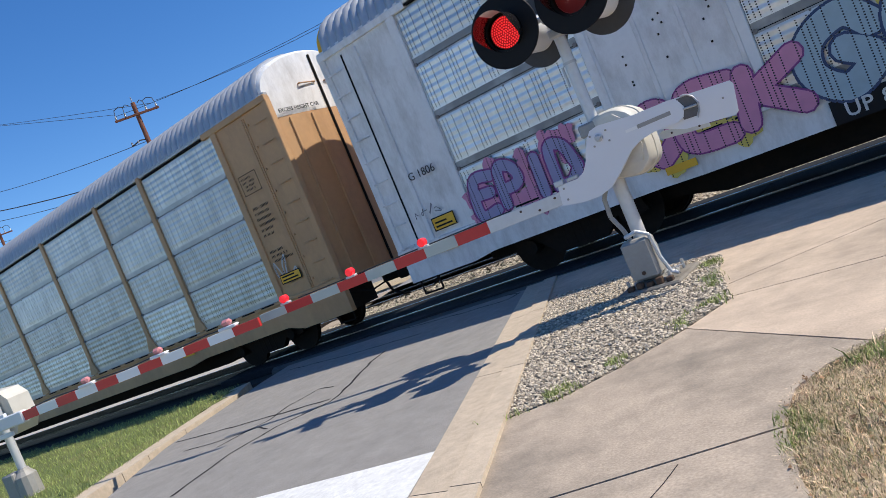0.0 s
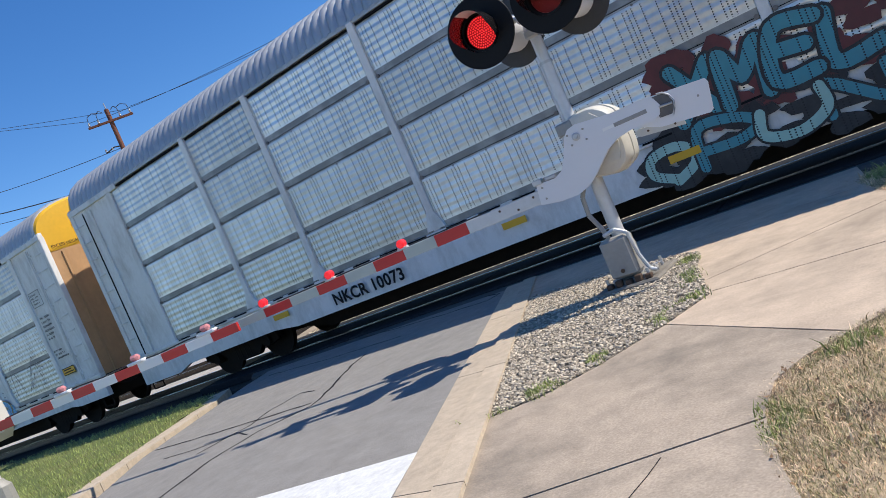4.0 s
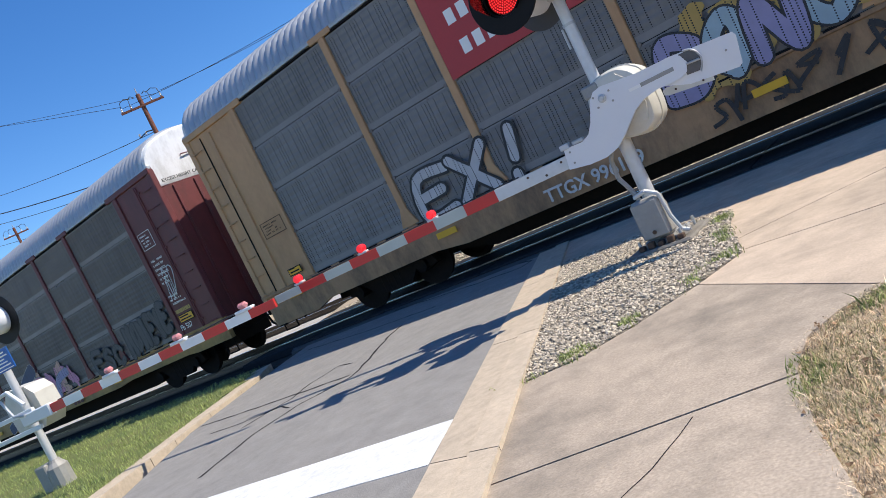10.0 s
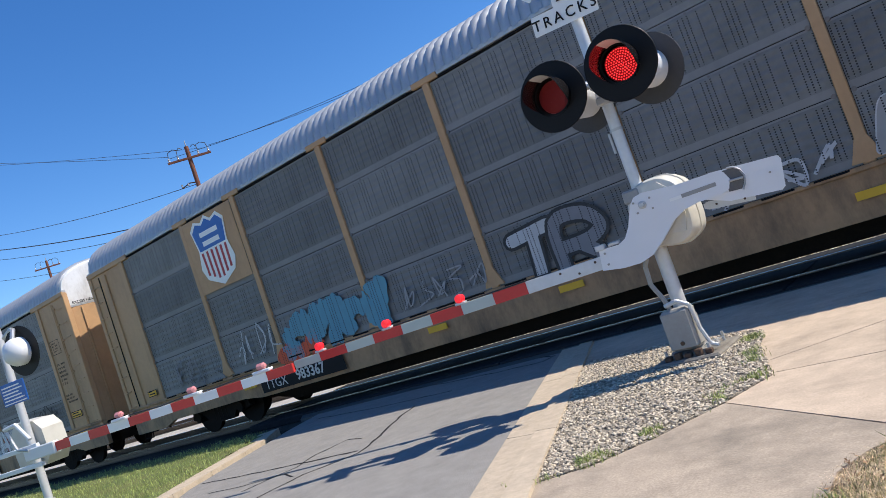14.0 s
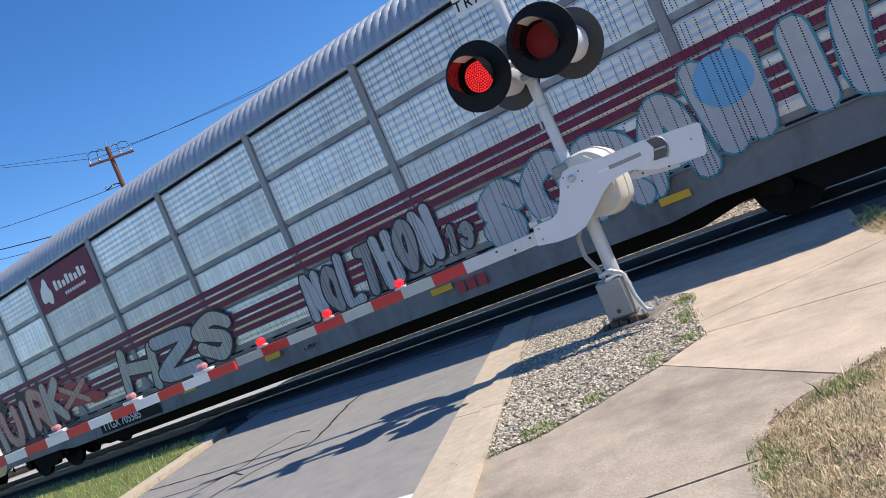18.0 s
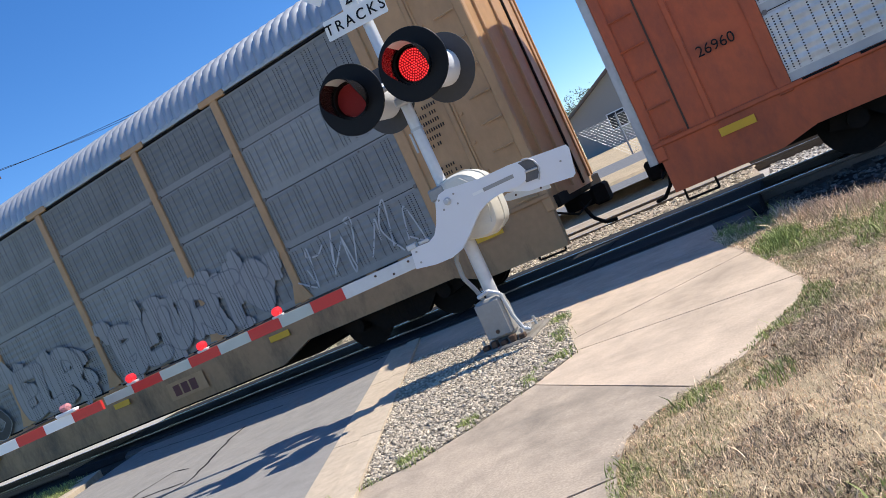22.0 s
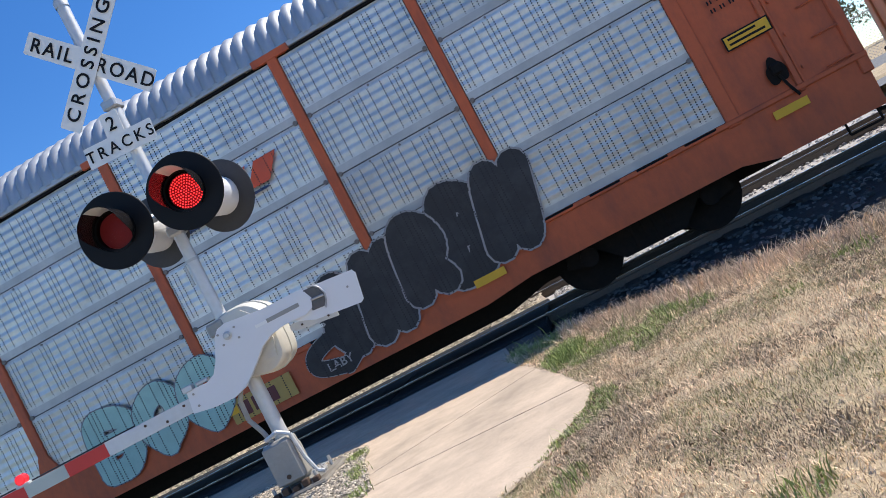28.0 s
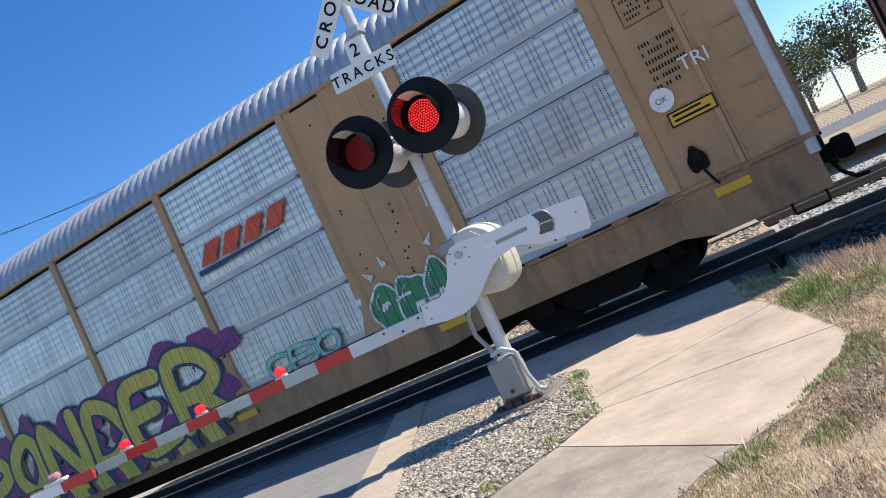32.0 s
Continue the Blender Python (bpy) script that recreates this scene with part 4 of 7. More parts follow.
def autorack(k, label, frame, sheet_mat, cap, tpost=False, depth=(0.5, 0.62, 0.54), solid_bays=(), door=None, sill=None, corner=None, strip=True):
    car = thing("autorack_car", label, "railway car", group="cars of the freight train")
    fl = -HALF
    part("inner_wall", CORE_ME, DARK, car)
    part("centre_sill", SPINE_ME, SOOT, car, "sooty underframe sill")
    part("roof", ROOF_ME, ROOF, car, "corrugated galvanised roof")
    if depth not in SILLS:
        SILLS[depth] = sill_mesh(*depth)
    part("side_sill", SILLS[depth], sill or frame, car)
    for x in POSTS[1:-1]:
        part("post", TPOST_ME if tpost else POST_ME, frame, car, m=Matrix.Translation((x, fl, 0)))
    for i in range(BAYS):
        x, w = POSTS[i] + 0.075, round(POSTS[i + 1] - POSTS[i] - 0.15, 3)
        if i in solid_bays:
            part("solid_panel", Shape().box(x, x + w, fl + 0.0, fl + 0.06, FLOOR - 0.05, EAVE - 0.05, 0.01), frame, car)
            for u in (0.0, 0.36, 0.68, 0.98):
                part("panel_rib", Shape().box(x + w * u - 0.03, x + w * u + 0.04, fl - 0.014, fl + 0.02, FLOOR, EAVE - 0.12, 0.008), frame, car)
            bolts = Shape()
            for q in range(26):
                bx, bz = x + w * rng.choice((0.12, 0.2, 0.5, 0.55, 0.82, 0.88)), FLOOR + 0.2 + 3.4 * rng.random()
                bolts.box(bx, bx + 0.025, fl - 0.012, fl + 0.01, bz, bz + 0.03)
            tagged(part("panel_bolts", bolts, SOOT, car), kind="stuff")
            continue
        for r in range(4):
            part("side_panel", PANEL_ME[w], sheet_mat, car, m=Matrix.Translation((x, fl + 0.012 + 0.008 * (r % 2), FLOOR + 0.005 + r * PANEL_H)))
    part("eave_rail", Shape().box(0.0, CAR, fl - 0.012, fl + 0.1, EAVE - 0.05, EAVE + 0.04, 0.012), frame if solid_bays else ROOF, car)
    for f in (0, 1):
        for name, me in END_PARTS[f]:
            part(name, me, corner if corner and f and strip and name == "corner_post" else frame, car)
        if f:
            part("hinge_rib", HINGE_ME, frame, car)
            for r in range(8):
                part("rivet", RIVET_ME, frame, car, m=Matrix.Translation((CAR - 0.72, 0, 1.4 + 0.47 * r)))
        else:
            part("wall_seam", SEAM_ME, RUST if corner else DARK, car, "dark seam beside the end wall")
            if corner:
                part("end_strip", STRIP_ME, corner, car, "pale grey steel strip on the end")
        for s in (-1, 1):
            leaf = part("end_door", DOORS[f, s][0], door or frame, car)
            for me in DOORS[f, s][1:]:
                part("door_rib", me, door or frame, leaf)
        part("end_cap", CAPS[f], cap, car, "painted upper end plate")
        part("door_rod", ROD_ME, SOOT, car, m=Matrix.Translation((CAR - bowed(0) + 0.01 if f else bowed(0) - 0.01, -0.05, 0)))
        if f:
            part("lettering", lettering("EXCESS HEIGHT CAR", 0.11, 0.003, 0.002), INK, car, "black stencilled words on the end plate", Matrix.Translation((CAR - bowed(-1.38) + 0.065, -1.38, CAP_LOW + 0.07)) @ Matrix.Rotation(radians(90 - 8), 4, "Z"))
            for y in (-0.62, 0.14):
                part("grab_iron", GRAB_ME, frame, car, m=Matrix.Translation((CAR - bowed(y + 0.2) - 0.03, y, EAVE + 0.08)))
        for name, me in GEAR[f]:
            part(name, me, SOOT, car)
        for r in range(9):
            part("rung", RUNG_ME, frame, car, m=Matrix.Translation((CAR - 0.32 if f else 0.3, 0, 1.25 + 0.42 * r)))
    for x in (3.3, CAR - 3.3):
        truck = part("truck", TRUCK_ME, SOOT, car, "sooty cast side frame", m=Matrix.Translation((x, 0, 0)))
        for d in (-0.9, 0.9):
            part("wheel", WHEEL_ME, SOOT, truck, m=Matrix.Translation((d, 0, 0.46)))
    for x in (1.1, 5.4, 11.2, 14.1, 18.6, 22.9, CAR - 1.1):
        part("reflector", REFLECTOR_ME, YELLOW, car, "yellow reflective patch", m=Matrix.Translation((x, fl - 0.052, 1.0 if x in (1.1, CAR - 1.1) else 0.86)))
    fastenings(car, solid_bays)
    CARS.append((car, k))
    return car



# ---- the crossing signals ----
RUBBER = material("black_visor_paint", (0.006, 0.006, 0.007), 0.5, spec=0.2, vary=0.15, grain=25, bump=0.03)
LINING = material("grey_visor_lining", (0.62, 0.62, 0.6), 0.5, vary=0.08)
HOUSING = material("cream_housing_paint", (0.58, 0.56, 0.5), 0.5, vary=0.06, grain=20, stain=0.35, stain_colour=(0.34, 0.31, 0.26), scale=5)
BASEMAT = material("weathered_grey_casting", (0.33, 0.32, 0.3), 0.6, 0.15, vary=0.12, grain=25, stain=0.35, stain_colour=(0.25, 0.23, 0.2), scale=6)
PLATE = material("white_gate_paint", (0.72, 0.73, 0.75), 0.4, vary=0.04, grain=8, bump=0.03, stain=0.12, stain_colour=(0.5, 0.49, 0.47), scale=4)
LED = material("lit_red_led", (1.0, 0.07, 0.08), 0.4, vary=0.0, bump=0.0, emit=1.9)
FIELD = material("red_led_field", (0.32, 0.002, 0.006), 0.5, vary=0.1, bump=0.0, emit=0.22)
HOOD = material("black_visor_gloss", (0.012, 0.011, 0.012), 0.22, vary=0.1, grain=25, bump=0.02)
GLOW = material("glowing_red_lens", (0.9, 0.02, 0.03), 0.3, vary=0.1, grain=60, bump=0.2, emit=0.55)
AMBER = material("dim_red_lens", (0.6, 0.24, 0.24), 0.25, vary=0.1, grain=60, bump=0.2)
BOARD = material("dark_led_board", (0.26, 0.075, 0.08), 0.6, vary=0.2, grain=90, bump=0.2)
LENS = MATS["red_lens_glass"] = bpy.data.materials.new("red_lens_glass")
LENS.use_nodes = True
lb = LENS.node_tree.nodes["Principled BSDF"]
lb.inputs["Base Color"].default_value = (1.0, 0.3, 0.3, 1)
lb.inputs["Roughness"].default_value, lb.inputs["Transmission Weight"].default_value, lb.inputs["IOR"].default_value = 0.08, 1.0, 1.12
GALV = material("galvanised_pipe", (0.5, 0.51, 0.52), 0.45, 0.6, vary=0.12, grain=16, stain=0.25, stain_colour=(0.3, 0.29, 0.27), scale=5)
BLUE = material("blue_sign_sheet", (0.01, 0.11, 0.42), 0.4, vary=0.05)
BOARDS = []
CLAMPMAT = material("dark_clamp_steel", (0.13, 0.125, 0.125), 0.6, 0.4, vary=0.2, grain=30, bump=0.1)
FOOT = material("dirty_footing_concrete", (0.22, 0.2, 0.17), 0.9, vary=0.25, grain=40, bump=0.5, stain=0.6, stain_colour=(0.1, 0.085, 0.07), scale=5)
# white stripes of the near arm, with its shade mixed in as grey-green
ARMWHITE = material("shade_toned_white_sheet", (0.5, 0.53, 0.47), 0.45, vary=0.08, grain=12, bump=0.02, stain=0.3, stain_colour=(0.33, 0.34, 0.3), scale=6)
SMOKED = material("faded_black_paint", (0.05, 0.05, 0.053), 0.7, vary=0.15, grain=25, bump=0.03)


def lamp_unit(owner, m, lit, discs=True):
    """A flashing lamp that faces -y: backing disc, visor, lens over a turning LED board, and a housing."""
    face = Matrix.Rotation(radians(90), 4, "X")
    disc = Shape().lathe([(0.2, 0.0), (0.37, 0.0), (0.375, -0.006), (0.375, -0.016), (0.2, -0.016)], 40, face)
    lamp = part("backing_disc", disc, RUBBER, owner, "round black backing disc", m, smooth=True)
    house = Shape().lathe([(0.205, -0.01), (0.205, -0.16), (0.2, -0.2), (0.17, -0.26), (0.1, -0.3), (0.0, -0.31)], 28, face)
    part("lamp_housing", house, PLATE, lamp, "white rounded lamp housing", smooth=True)
    visor, lining = Shape(), Shape()
    n = 22
    for s, r, a0, a1 in ((visor, 0.205, -60, 240), (lining, 0.2, 25, 110)):
        rows = []
        for i in range(n + 1):
            a = radians(a0 + (a1 - a0) * i / n)
            u = min(1.0, max(0.0, (math.sin(a) + 0.75) / 0.9))
            d = 0.05 + 0.27 * u * u * (3 - 2 * u)
            rows.append((math.cos(a) * r, math.sin(a) * r, d))
        for x, z, d in rows:
            s.v += [(x, 0.0, z), (x, -d, z * 1.0)]
        for i in range(n):
            s.f.append((2 * i, 2 * i + 1, 2 * i + 3, 2 * i + 2))
    part("visor", visor, HOOD, lamp, "black visor over the lens", smooth=True)
    part("visor_lining", lining, LINING, lamp, smooth=True)
    lens = Shape().lathe([(0.0, 0.03), (0.08, 0.026), (0.15, 0.012), (0.185, 0.0)], 32, face)
    part("lens", lens, LENS, lamp, "red glass lens", smooth=True)
    part("lens_rim", Shape().lathe([(0.18, 0.008), (0.2, 0.008), (0.2, -0.01), (0.18, -0.01)], 32, face), RUBBER, lamp)
    part("baffle_ring", Shape().lathe([(0.172, -0.058), (0.204, -0.058), (0.204, -0.064), (0.172, -0.064)], 32, face), RUBBER, lamp)
    back = Shape().lathe([(0.0, -0.004), (0.17, -0.004), (0.17, 0.004), (0.0, 0.004)], 32, face)
    board = part("led_board", back, BOARD, lamp, "round board of red LEDs that flashes", Matrix.Translation((0, 0.06, 0)))
    dots = Shape()
    for ring in range(7):
        r = 0.0252 * ring
        k = max(1, int(6 * ring))
        for i in range(k):
            a = 2 * math.pi * i / k
            x, z = r * math.cos(a), r * math.sin(a)
            dots.add([(x + 0.0078 * math.cos(u * math.pi / 3), -0.007, z + 0.0078 * math.sin(u * math.pi / 3)) for u in range(6)], [tuple(range(6))])
    part("led_field", Shape().lathe([(0.0, 0.0058), (0.162, 0.0058), (0.162, 0.004), (0.0, 0.004)], 32, face), FIELD, board)
    leds = part("leds", dots, LED, board, "grid of bright red LEDs")
    tagged(leds, kind="stuff")
    BOARDS.append((board, lit))
    return lamp


def crossing_base(owner):
    part("footing", Shape().box(-0.36, 0.36, -0.36, 0.36, -0.1, 0.05, 0.02), FOOT, owner, "rough concrete footing")
    part("base_flange", Shape().lathe([(0.0, 0.05), (0.27, 0.05), (0.27, 0.085), (0.14, 0.1), (0.11, 0.2)], 8), BASEMAT, owner)
    for sx in (-1, 1):
        for sy in (-1, 1):
            part("anchor_bolt", Shape().rod((sx * 0.23, sy * 0.23, 0.03), (sx * 0.23, sy * 0.23, 0.15), 0.018, 8), GALV, owner)
    part("junction_box", Shape().box(-0.16, 0.15, -0.24, -0.02, 0.12, 0.55, 0.03), BASEMAT, owner, "grey cast junction box with a hinged lid")
    part("box_lid", Shape().box(-0.15, 0.14, -0.262, -0.242, 0.14, 0.53, 0.012), BASEMAT, owner)
    part("box_lock", Shape().rod((-0.005, -0.275, 0.2), (-0.005, -0.258, 0.2), 0.022, 10), RUST, owner)
    part("base_collar", Shape().lathe([(0.13, 0.1), (0.13, 0.42), (0.1, 0.5), (0.075, 0.54)], 16), BASEMAT, owner, smooth=True)


def base_clutter(owner):
    """The bent guard tube, cable ends and rusty lugs at the foot of the mast."""
    part("guard_tube", Shape().tube([(-0.08, -0.2, 0.6), (0.06, -0.22, 0.63), (0.17, -0.2, 0.56), (0.19, -0.18, 0.3), (0.24, -0.17, 0.12), (0.3, -0.15, 0.09)], 0.022, 8), ALU, owner, "bent silver guard tube", smooth=True)
    r = random.Random(12)
    for k in range(4):
        a = r.uniform(-0.6, 0.9)
        part("cable_end", Shape().tube([(0.14, -0.1, 0.1), (0.2 + 0.06 * math.cos(a), -0.12, 0.14 + 0.04 * r.random()), (0.26 + 0.1 * r.random(), -0.2 + 0.2 * r.random(), 0.08 + 0.1 * r.random())], 0.005, 4), WHITE if k % 2 else BASEMAT, owner)
    for k in range(5):
        x = -0.2 + 0.11 * k
        part("base_lug", Shape().box(x - 0.035, x + 0.035, -0.31, -0.24, 0.05, 0.1 + 0.02 * (k % 2), 0.008), RUST, owner)


def pillow(outline, y0, y1):
    """A cast box: the outline with its corners rounded, drawn in towards both faces."""
    pts = outline
    for _ in range(2):
        pts = [(p[0] * (1 - w) + q[0] * w, p[1] * (1 - w) + q[1] * w) for p, q in zip(pts, pts[1:] + pts[:1]) for w in (0.2, 0.8)]
    cx, cz = sum(p[0] for p in pts) / len(pts), sum(p[1] for p in pts) / len(pts)
    s, n, d = Shape(), len(pts), y1 - y0
    rings = ((0.0, 0.88), (0.02, 0.94), (0.08, 0.985), (0.2, 1.0), (0.46, 1.0), (0.47, 1.035), (0.54, 1.035), (0.55, 1.0), (0.8, 1.0), (0.92, 0.985), (0.98, 0.94), (1.0, 0.88))
    for u, k in rings:
        s.v += [(cx + (x - cx) * k, y0 + d * u, cz + (z - cz) * k) for x, z in pts]
    for r in range(len(rings) - 1):
        s.f += [(r * n + i, r * n + (i + 1) % n, (r + 1) * n + (i + 1) % n, (r + 1) * n + i) for i in range(n)]
    s.f += [tuple(range(n)), tuple((len(rings) - 1) * n + i for i in range(n))]
    return s


def gate_mechanism(owner, flip=1):
    GEARBOX = ([(-0.2, 1.36), (-0.06, 1.22), (0.3, 1.14), (0.47, 1.24), (0.5, 1.45), (0.47, 1.77), (0.3, 1.9), (0.05, 1.9), (-0.12, 1.8)])
    part("mechanism_housing", pillow(GEARBOX, -0.14, 0.3), HOUSING, owner, "cream gate motor housing", smooth=True)
    part("housing_cover", Shape().slab([(0.1, 1.3), (0.4, 1.28), (0.45, 1.45), (0.41, 1.7), (0.27, 1.84), (0.1, 1.84)], -0.165, -0.14), HOUSING, owner)
    part("clamp_bracket", Shape().box(-0.14, 0.06, -0.152, 0.1, 1.72, 1.86, 0.02), BASEMAT, owner)
    part("main_shaft", Shape().rod((0.1, -0.3, 1.67), (0.1, 0.1, 1.67), 0.05, 14), GALV, owner)


def gate_arm(owner, m, first, count, z, start_red, glow, back=False):
    """Striped boards, from the metal sleeve to the tip, with three lamps on top."""
    W = 0.4153
    y0, y1 = -0.02, 0.025
    part("arm_sleeve", Shape().box(first, -0.42, y0 - 0.006, y1 + 0.006, z - 0.07, z + 0.07, 0.004), ALU, owner, "bare aluminium sleeve of the gate arm", m)
    for k in range(3):
        part("sleeve_bolt", Shape().rod((-0.55 - 0.2 * k, y0 - 0.016, z + 0.03 * (-1) ** k), (-0.55 - 0.2 * k, y0, z + 0.03 * (-1) ** k), 0.014, 6), RUST, owner, "", m)
    for i in range(count):
        red = (i % 2 == 0) == start_red
        top, low = z + 0.066 - 0.002 * i, z - 0.066 + 0.002 * i
        part("arm_stripe", Shape().box(first - W * (i + 1), first - W * i, y0, y1, low, top, 0.003), RED if red else ARMWHITE, owner, "red reflective stripe" if red else "white reflective stripe", m)
    cable = Shape().pipe([(first + 0.3 - 0.5 * i, 0.03, z + 0.078 - 0.0012 * i) for i in range(int(count * W / 0.5) + 1)], 0.008, 5)
    part("lamp_cable", cable, BLACK, owner, "black cable along the arm", m)


def arm_lamp(owner, m, x, z, mat):
    part("lamp_base", Shape().box(x - 0.07, x + 0.07, -0.03, 0.05, z + 0.06, z + 0.09, 0.008), ALU, owner, "", m)
    s = Shape().lathe([(0.0, 0.05), (0.04, 0.05), (0.049, 0.04), (0.049, -0.04), (0.04, -0.05), (0.0, -0.05)], 16, Matrix.Translation((x, 0.01, z + 0.13)) @ Matrix.Rotation(radians(90), 4, "X"))
    part("arm_lamp", s, mat, owner, "small red lamp on the gate arm", m, smooth=True)


ARM_TURN = math.atan(0.214)
ARM_M = Matrix.Translation((0, -0.304, 0)) @ Matrix.Rotation(ARM_TURN, 4, "Z")
signal = thing("crossing_signal", "silver crossing signal mast with crossbuck, red lamps and lowered gate", "crossing signal")
part("mast", Shape().rod((0, 0, 0.4), (0, 0, 5.45), 0.062, 18), ALU, signal, "silver painted steel mast", smooth=True)
part("lower_mast", Shape().rod((0, 0, 0.45), (0, 0, 1.3), 0.074, 18), ALU, signal, smooth=True)
part("mast_cap", Shape().lathe([(0.07, 5.4), (0.075, 5.46), (0.05, 5.51), (0.0, 5.53)], 16), ALU, signal, smooth=True)
crossing_base(signal)
base_clutter(signal)
gate_mechanism(signal)
part("cable_conduit", Shape().tube([(-0.03, -0.12, 1.28), (-0.16, -0.14, 1.05), (-0.17, -0.14, 0.85), (-0.1, -0.13, 0.68), (-0.07, -0.12, 0.54)], 0.026, 10), BASEMAT, signal, smooth=True)
# the S-shaped bracket that carries the arm and its counterweight
BRACKET = [(-0.47, 1.37), (-0.26, 1.36), (-0.17, 1.4), (-0.1, 1.5), (-0.01, 1.7), (0.05, 1.765), (0.14, 1.785), (0.5, 1.74), (0.86, 1.735), (0.94, 1.7), (0.975, 1.62), (0.94, 1.53), (0.86, 1.495), (0.62, 1.505), (0.48, 1.48), (0.36, 1.42), (0.16, 1.24), (0.04, 1.15), (-0.1, 1.11), (-0.28, 1.115), (-0.5, 1.155)]
part("arm_bracket", Shape().slab(BRACKET, -0.035, -0.018), PLATE, signal, "white S-shaped gate bracket", ARM_M)
part("rear_bracket", Shape().slab(BRACKET, 0.03, 0.045), PLATE, signal, "", ARM_M)
part("bracket_slot", Shape().box(0.5, 0.84, -0.038, -0.034, 1.595, 1.635, 0.0), BASEMAT, signal, "", ARM_M)
part("slot_label", Shape().box(0.38, 0.5, -0.04, -0.0345, 1.6, 1.63, 0.0), SIGN, signal, "", ARM_M)
part("counterweight", Shape().slab([(0.8, 1.74), (1.44, 1.68), (1.46, 1.64), (1.415, 1.38), (1.38, 1.355), (0.92, 1.41), (0.7, 1.5)], -0.005, 0.02), PLATE, signal, "white counterweight plate", ARM_M)
part("weight_clamp", Shape().slab([(0.93, 1.715), (1.03, 1.71), (1.075, 1.67), (1.1, 1.605), (1.085, 1.54), (1.05, 1.49), (0.93, 1.5)], -0.016, -0.006), CLAMPMAT, signal, "dark grey clamp of the counterweight", ARM_M)
part("clamp_band", Shape().pipe([(0.98, -0.022, 1.725), (1.04, -0.024, 1.715), (1.09, -0.024, 1.67), (1.115, -0.024, 1.605), (1.1, -0.024, 1.54), (1.06, -0.022, 1.475)], 0.011, 8), GALV, signal, "bent steel band", ARM_M, smooth=True)
part("clamp_bolt", Shape().rod((0.96, -0.03, 1.6), (1.09, -0.03, 1.59), 0.012, 8), GALV, signal, "", ARM_M)
part("weight_rail", Shape().slab([(0.66, 1.465), (0.7, 1.48), (1.13, 1.405), (1.13, 1.345), (0.7, 1.4), (0.66, 1.42)], 0.0, 0.07), HOUSING, signal, "", ARM_M)
for bx, bz in ((0.78, 1.43), (1.04, 1.39)):
    part("rail_bolt", Shape().rod((bx, -0.014, bz), (bx, 0.0, bz), 0.012, 6), RUST, signal, "", ARM_M)
part("pivot_bolt", Shape().lathe([(0.0, 0.035), (0.02, 0.035), (0.024, 0.02), (0.042, 0.016), (0.042, 0.0)], 12, Matrix.Translation((0.11, -0.035, 1.665)) @ Matrix.Rotation(radians(90), 4, "X")), GALV, signal, "", ARM_M)
for bx, bz in ((0.03, 1.71), (0.2, 1.71), (0.04, 1.6), (0.2, 1.6), (1.33, 1.55), (-0.42, 1.2), (-0.42, 1.32)):
    part("plate_bolt", Shape().rod((bx, -0.046, bz), (bx, -0.03, bz), 0.012, 6), BASEMAT, signal, "", ARM_M)
part("shear_clamp", Shape().box(-0.5, -0.4, -0.06, 0.06, 1.36, 1.42, 0.008), ALU, signal, "", ARM_M)
part("shear_latch", Shape().box(-0.36, -0.24, -0.05, 0.05, 1.37, 1.41, 0.008), GALV, signal, "", ARM_M)
gate_arm(signal, ARM_M, -1.362, 8, 1.236, True, True)
for ax, mat in ((-2.19, GLOW), (-3.22, GLOW), (-4.25, GLOW)):
    arm_lamp(signal, ARM_M, ax, 1.232, mat)
# lamps on a cross pipe
FACE = Matrix.Rotation(radians(6), 4, "Z")
part("lamp_pipe", Shape().rod((-0.36, -0.02, 3.06), (0.42, -0.02, 3.06), 0.032, 12), GALV, signal, "galvanised cross pipe")
part("pipe_clamp", Shape().box(-0.09, 0.09, -0.1, 0.09, 2.98, 3.14, 0.02), GALV, signal)
part("pipe_clamp", Shape().box(-0.08, 0.08, -0.09, 0.08, 2.8, 2.9, 0.02), GALV, signal)
for x, lit in ((-0.36, 0), (0.44, 1)):
    part("lamp_bracket", Shape().rod((x, -0.02, 3.06), (x, -0.18, 3.05), 0.04, 10), GALV, signal)
    lamp_unit(signal, Matrix.Translation((x, -0.42, 3.05)) @ FACE, lit)
    rear = Shape().lathe([(0.0, 0.0), (0.37, 0.0), (0.375, 0.006), (0.375, 0.016), (0.0, 0.016)], 36, Matrix.Rotation(radians(90), 4, "X"))
    back = part("rear_disc", rear, SMOKED, signal, "black disc of the lamp facing away", Matrix.Translation((x + 0.04, 0.3, 3.0)) @ Matrix.Rotation(radians(-10), 4, "Z"))
    part("rear_housing", Shape().lathe([(0.2, 0.02), (0.2, 0.2), (0.16, 0.27), (0.0, 0.3)], 24, Matrix.Rotation(radians(90), 4, "X")), PLATE, back, smooth=True)
part("mast_band", Shape().lathe([(0.07, 2.5), (0.072, 2.5), (0.072, 2.53), (0.07, 2.53)], 18), GALV, signal)
part("mast_latch", Shape().rod((-0.085, -0.03, 2.28), (-0.085, -0.03, 2.5), 0.014, 8), GALV, signal)
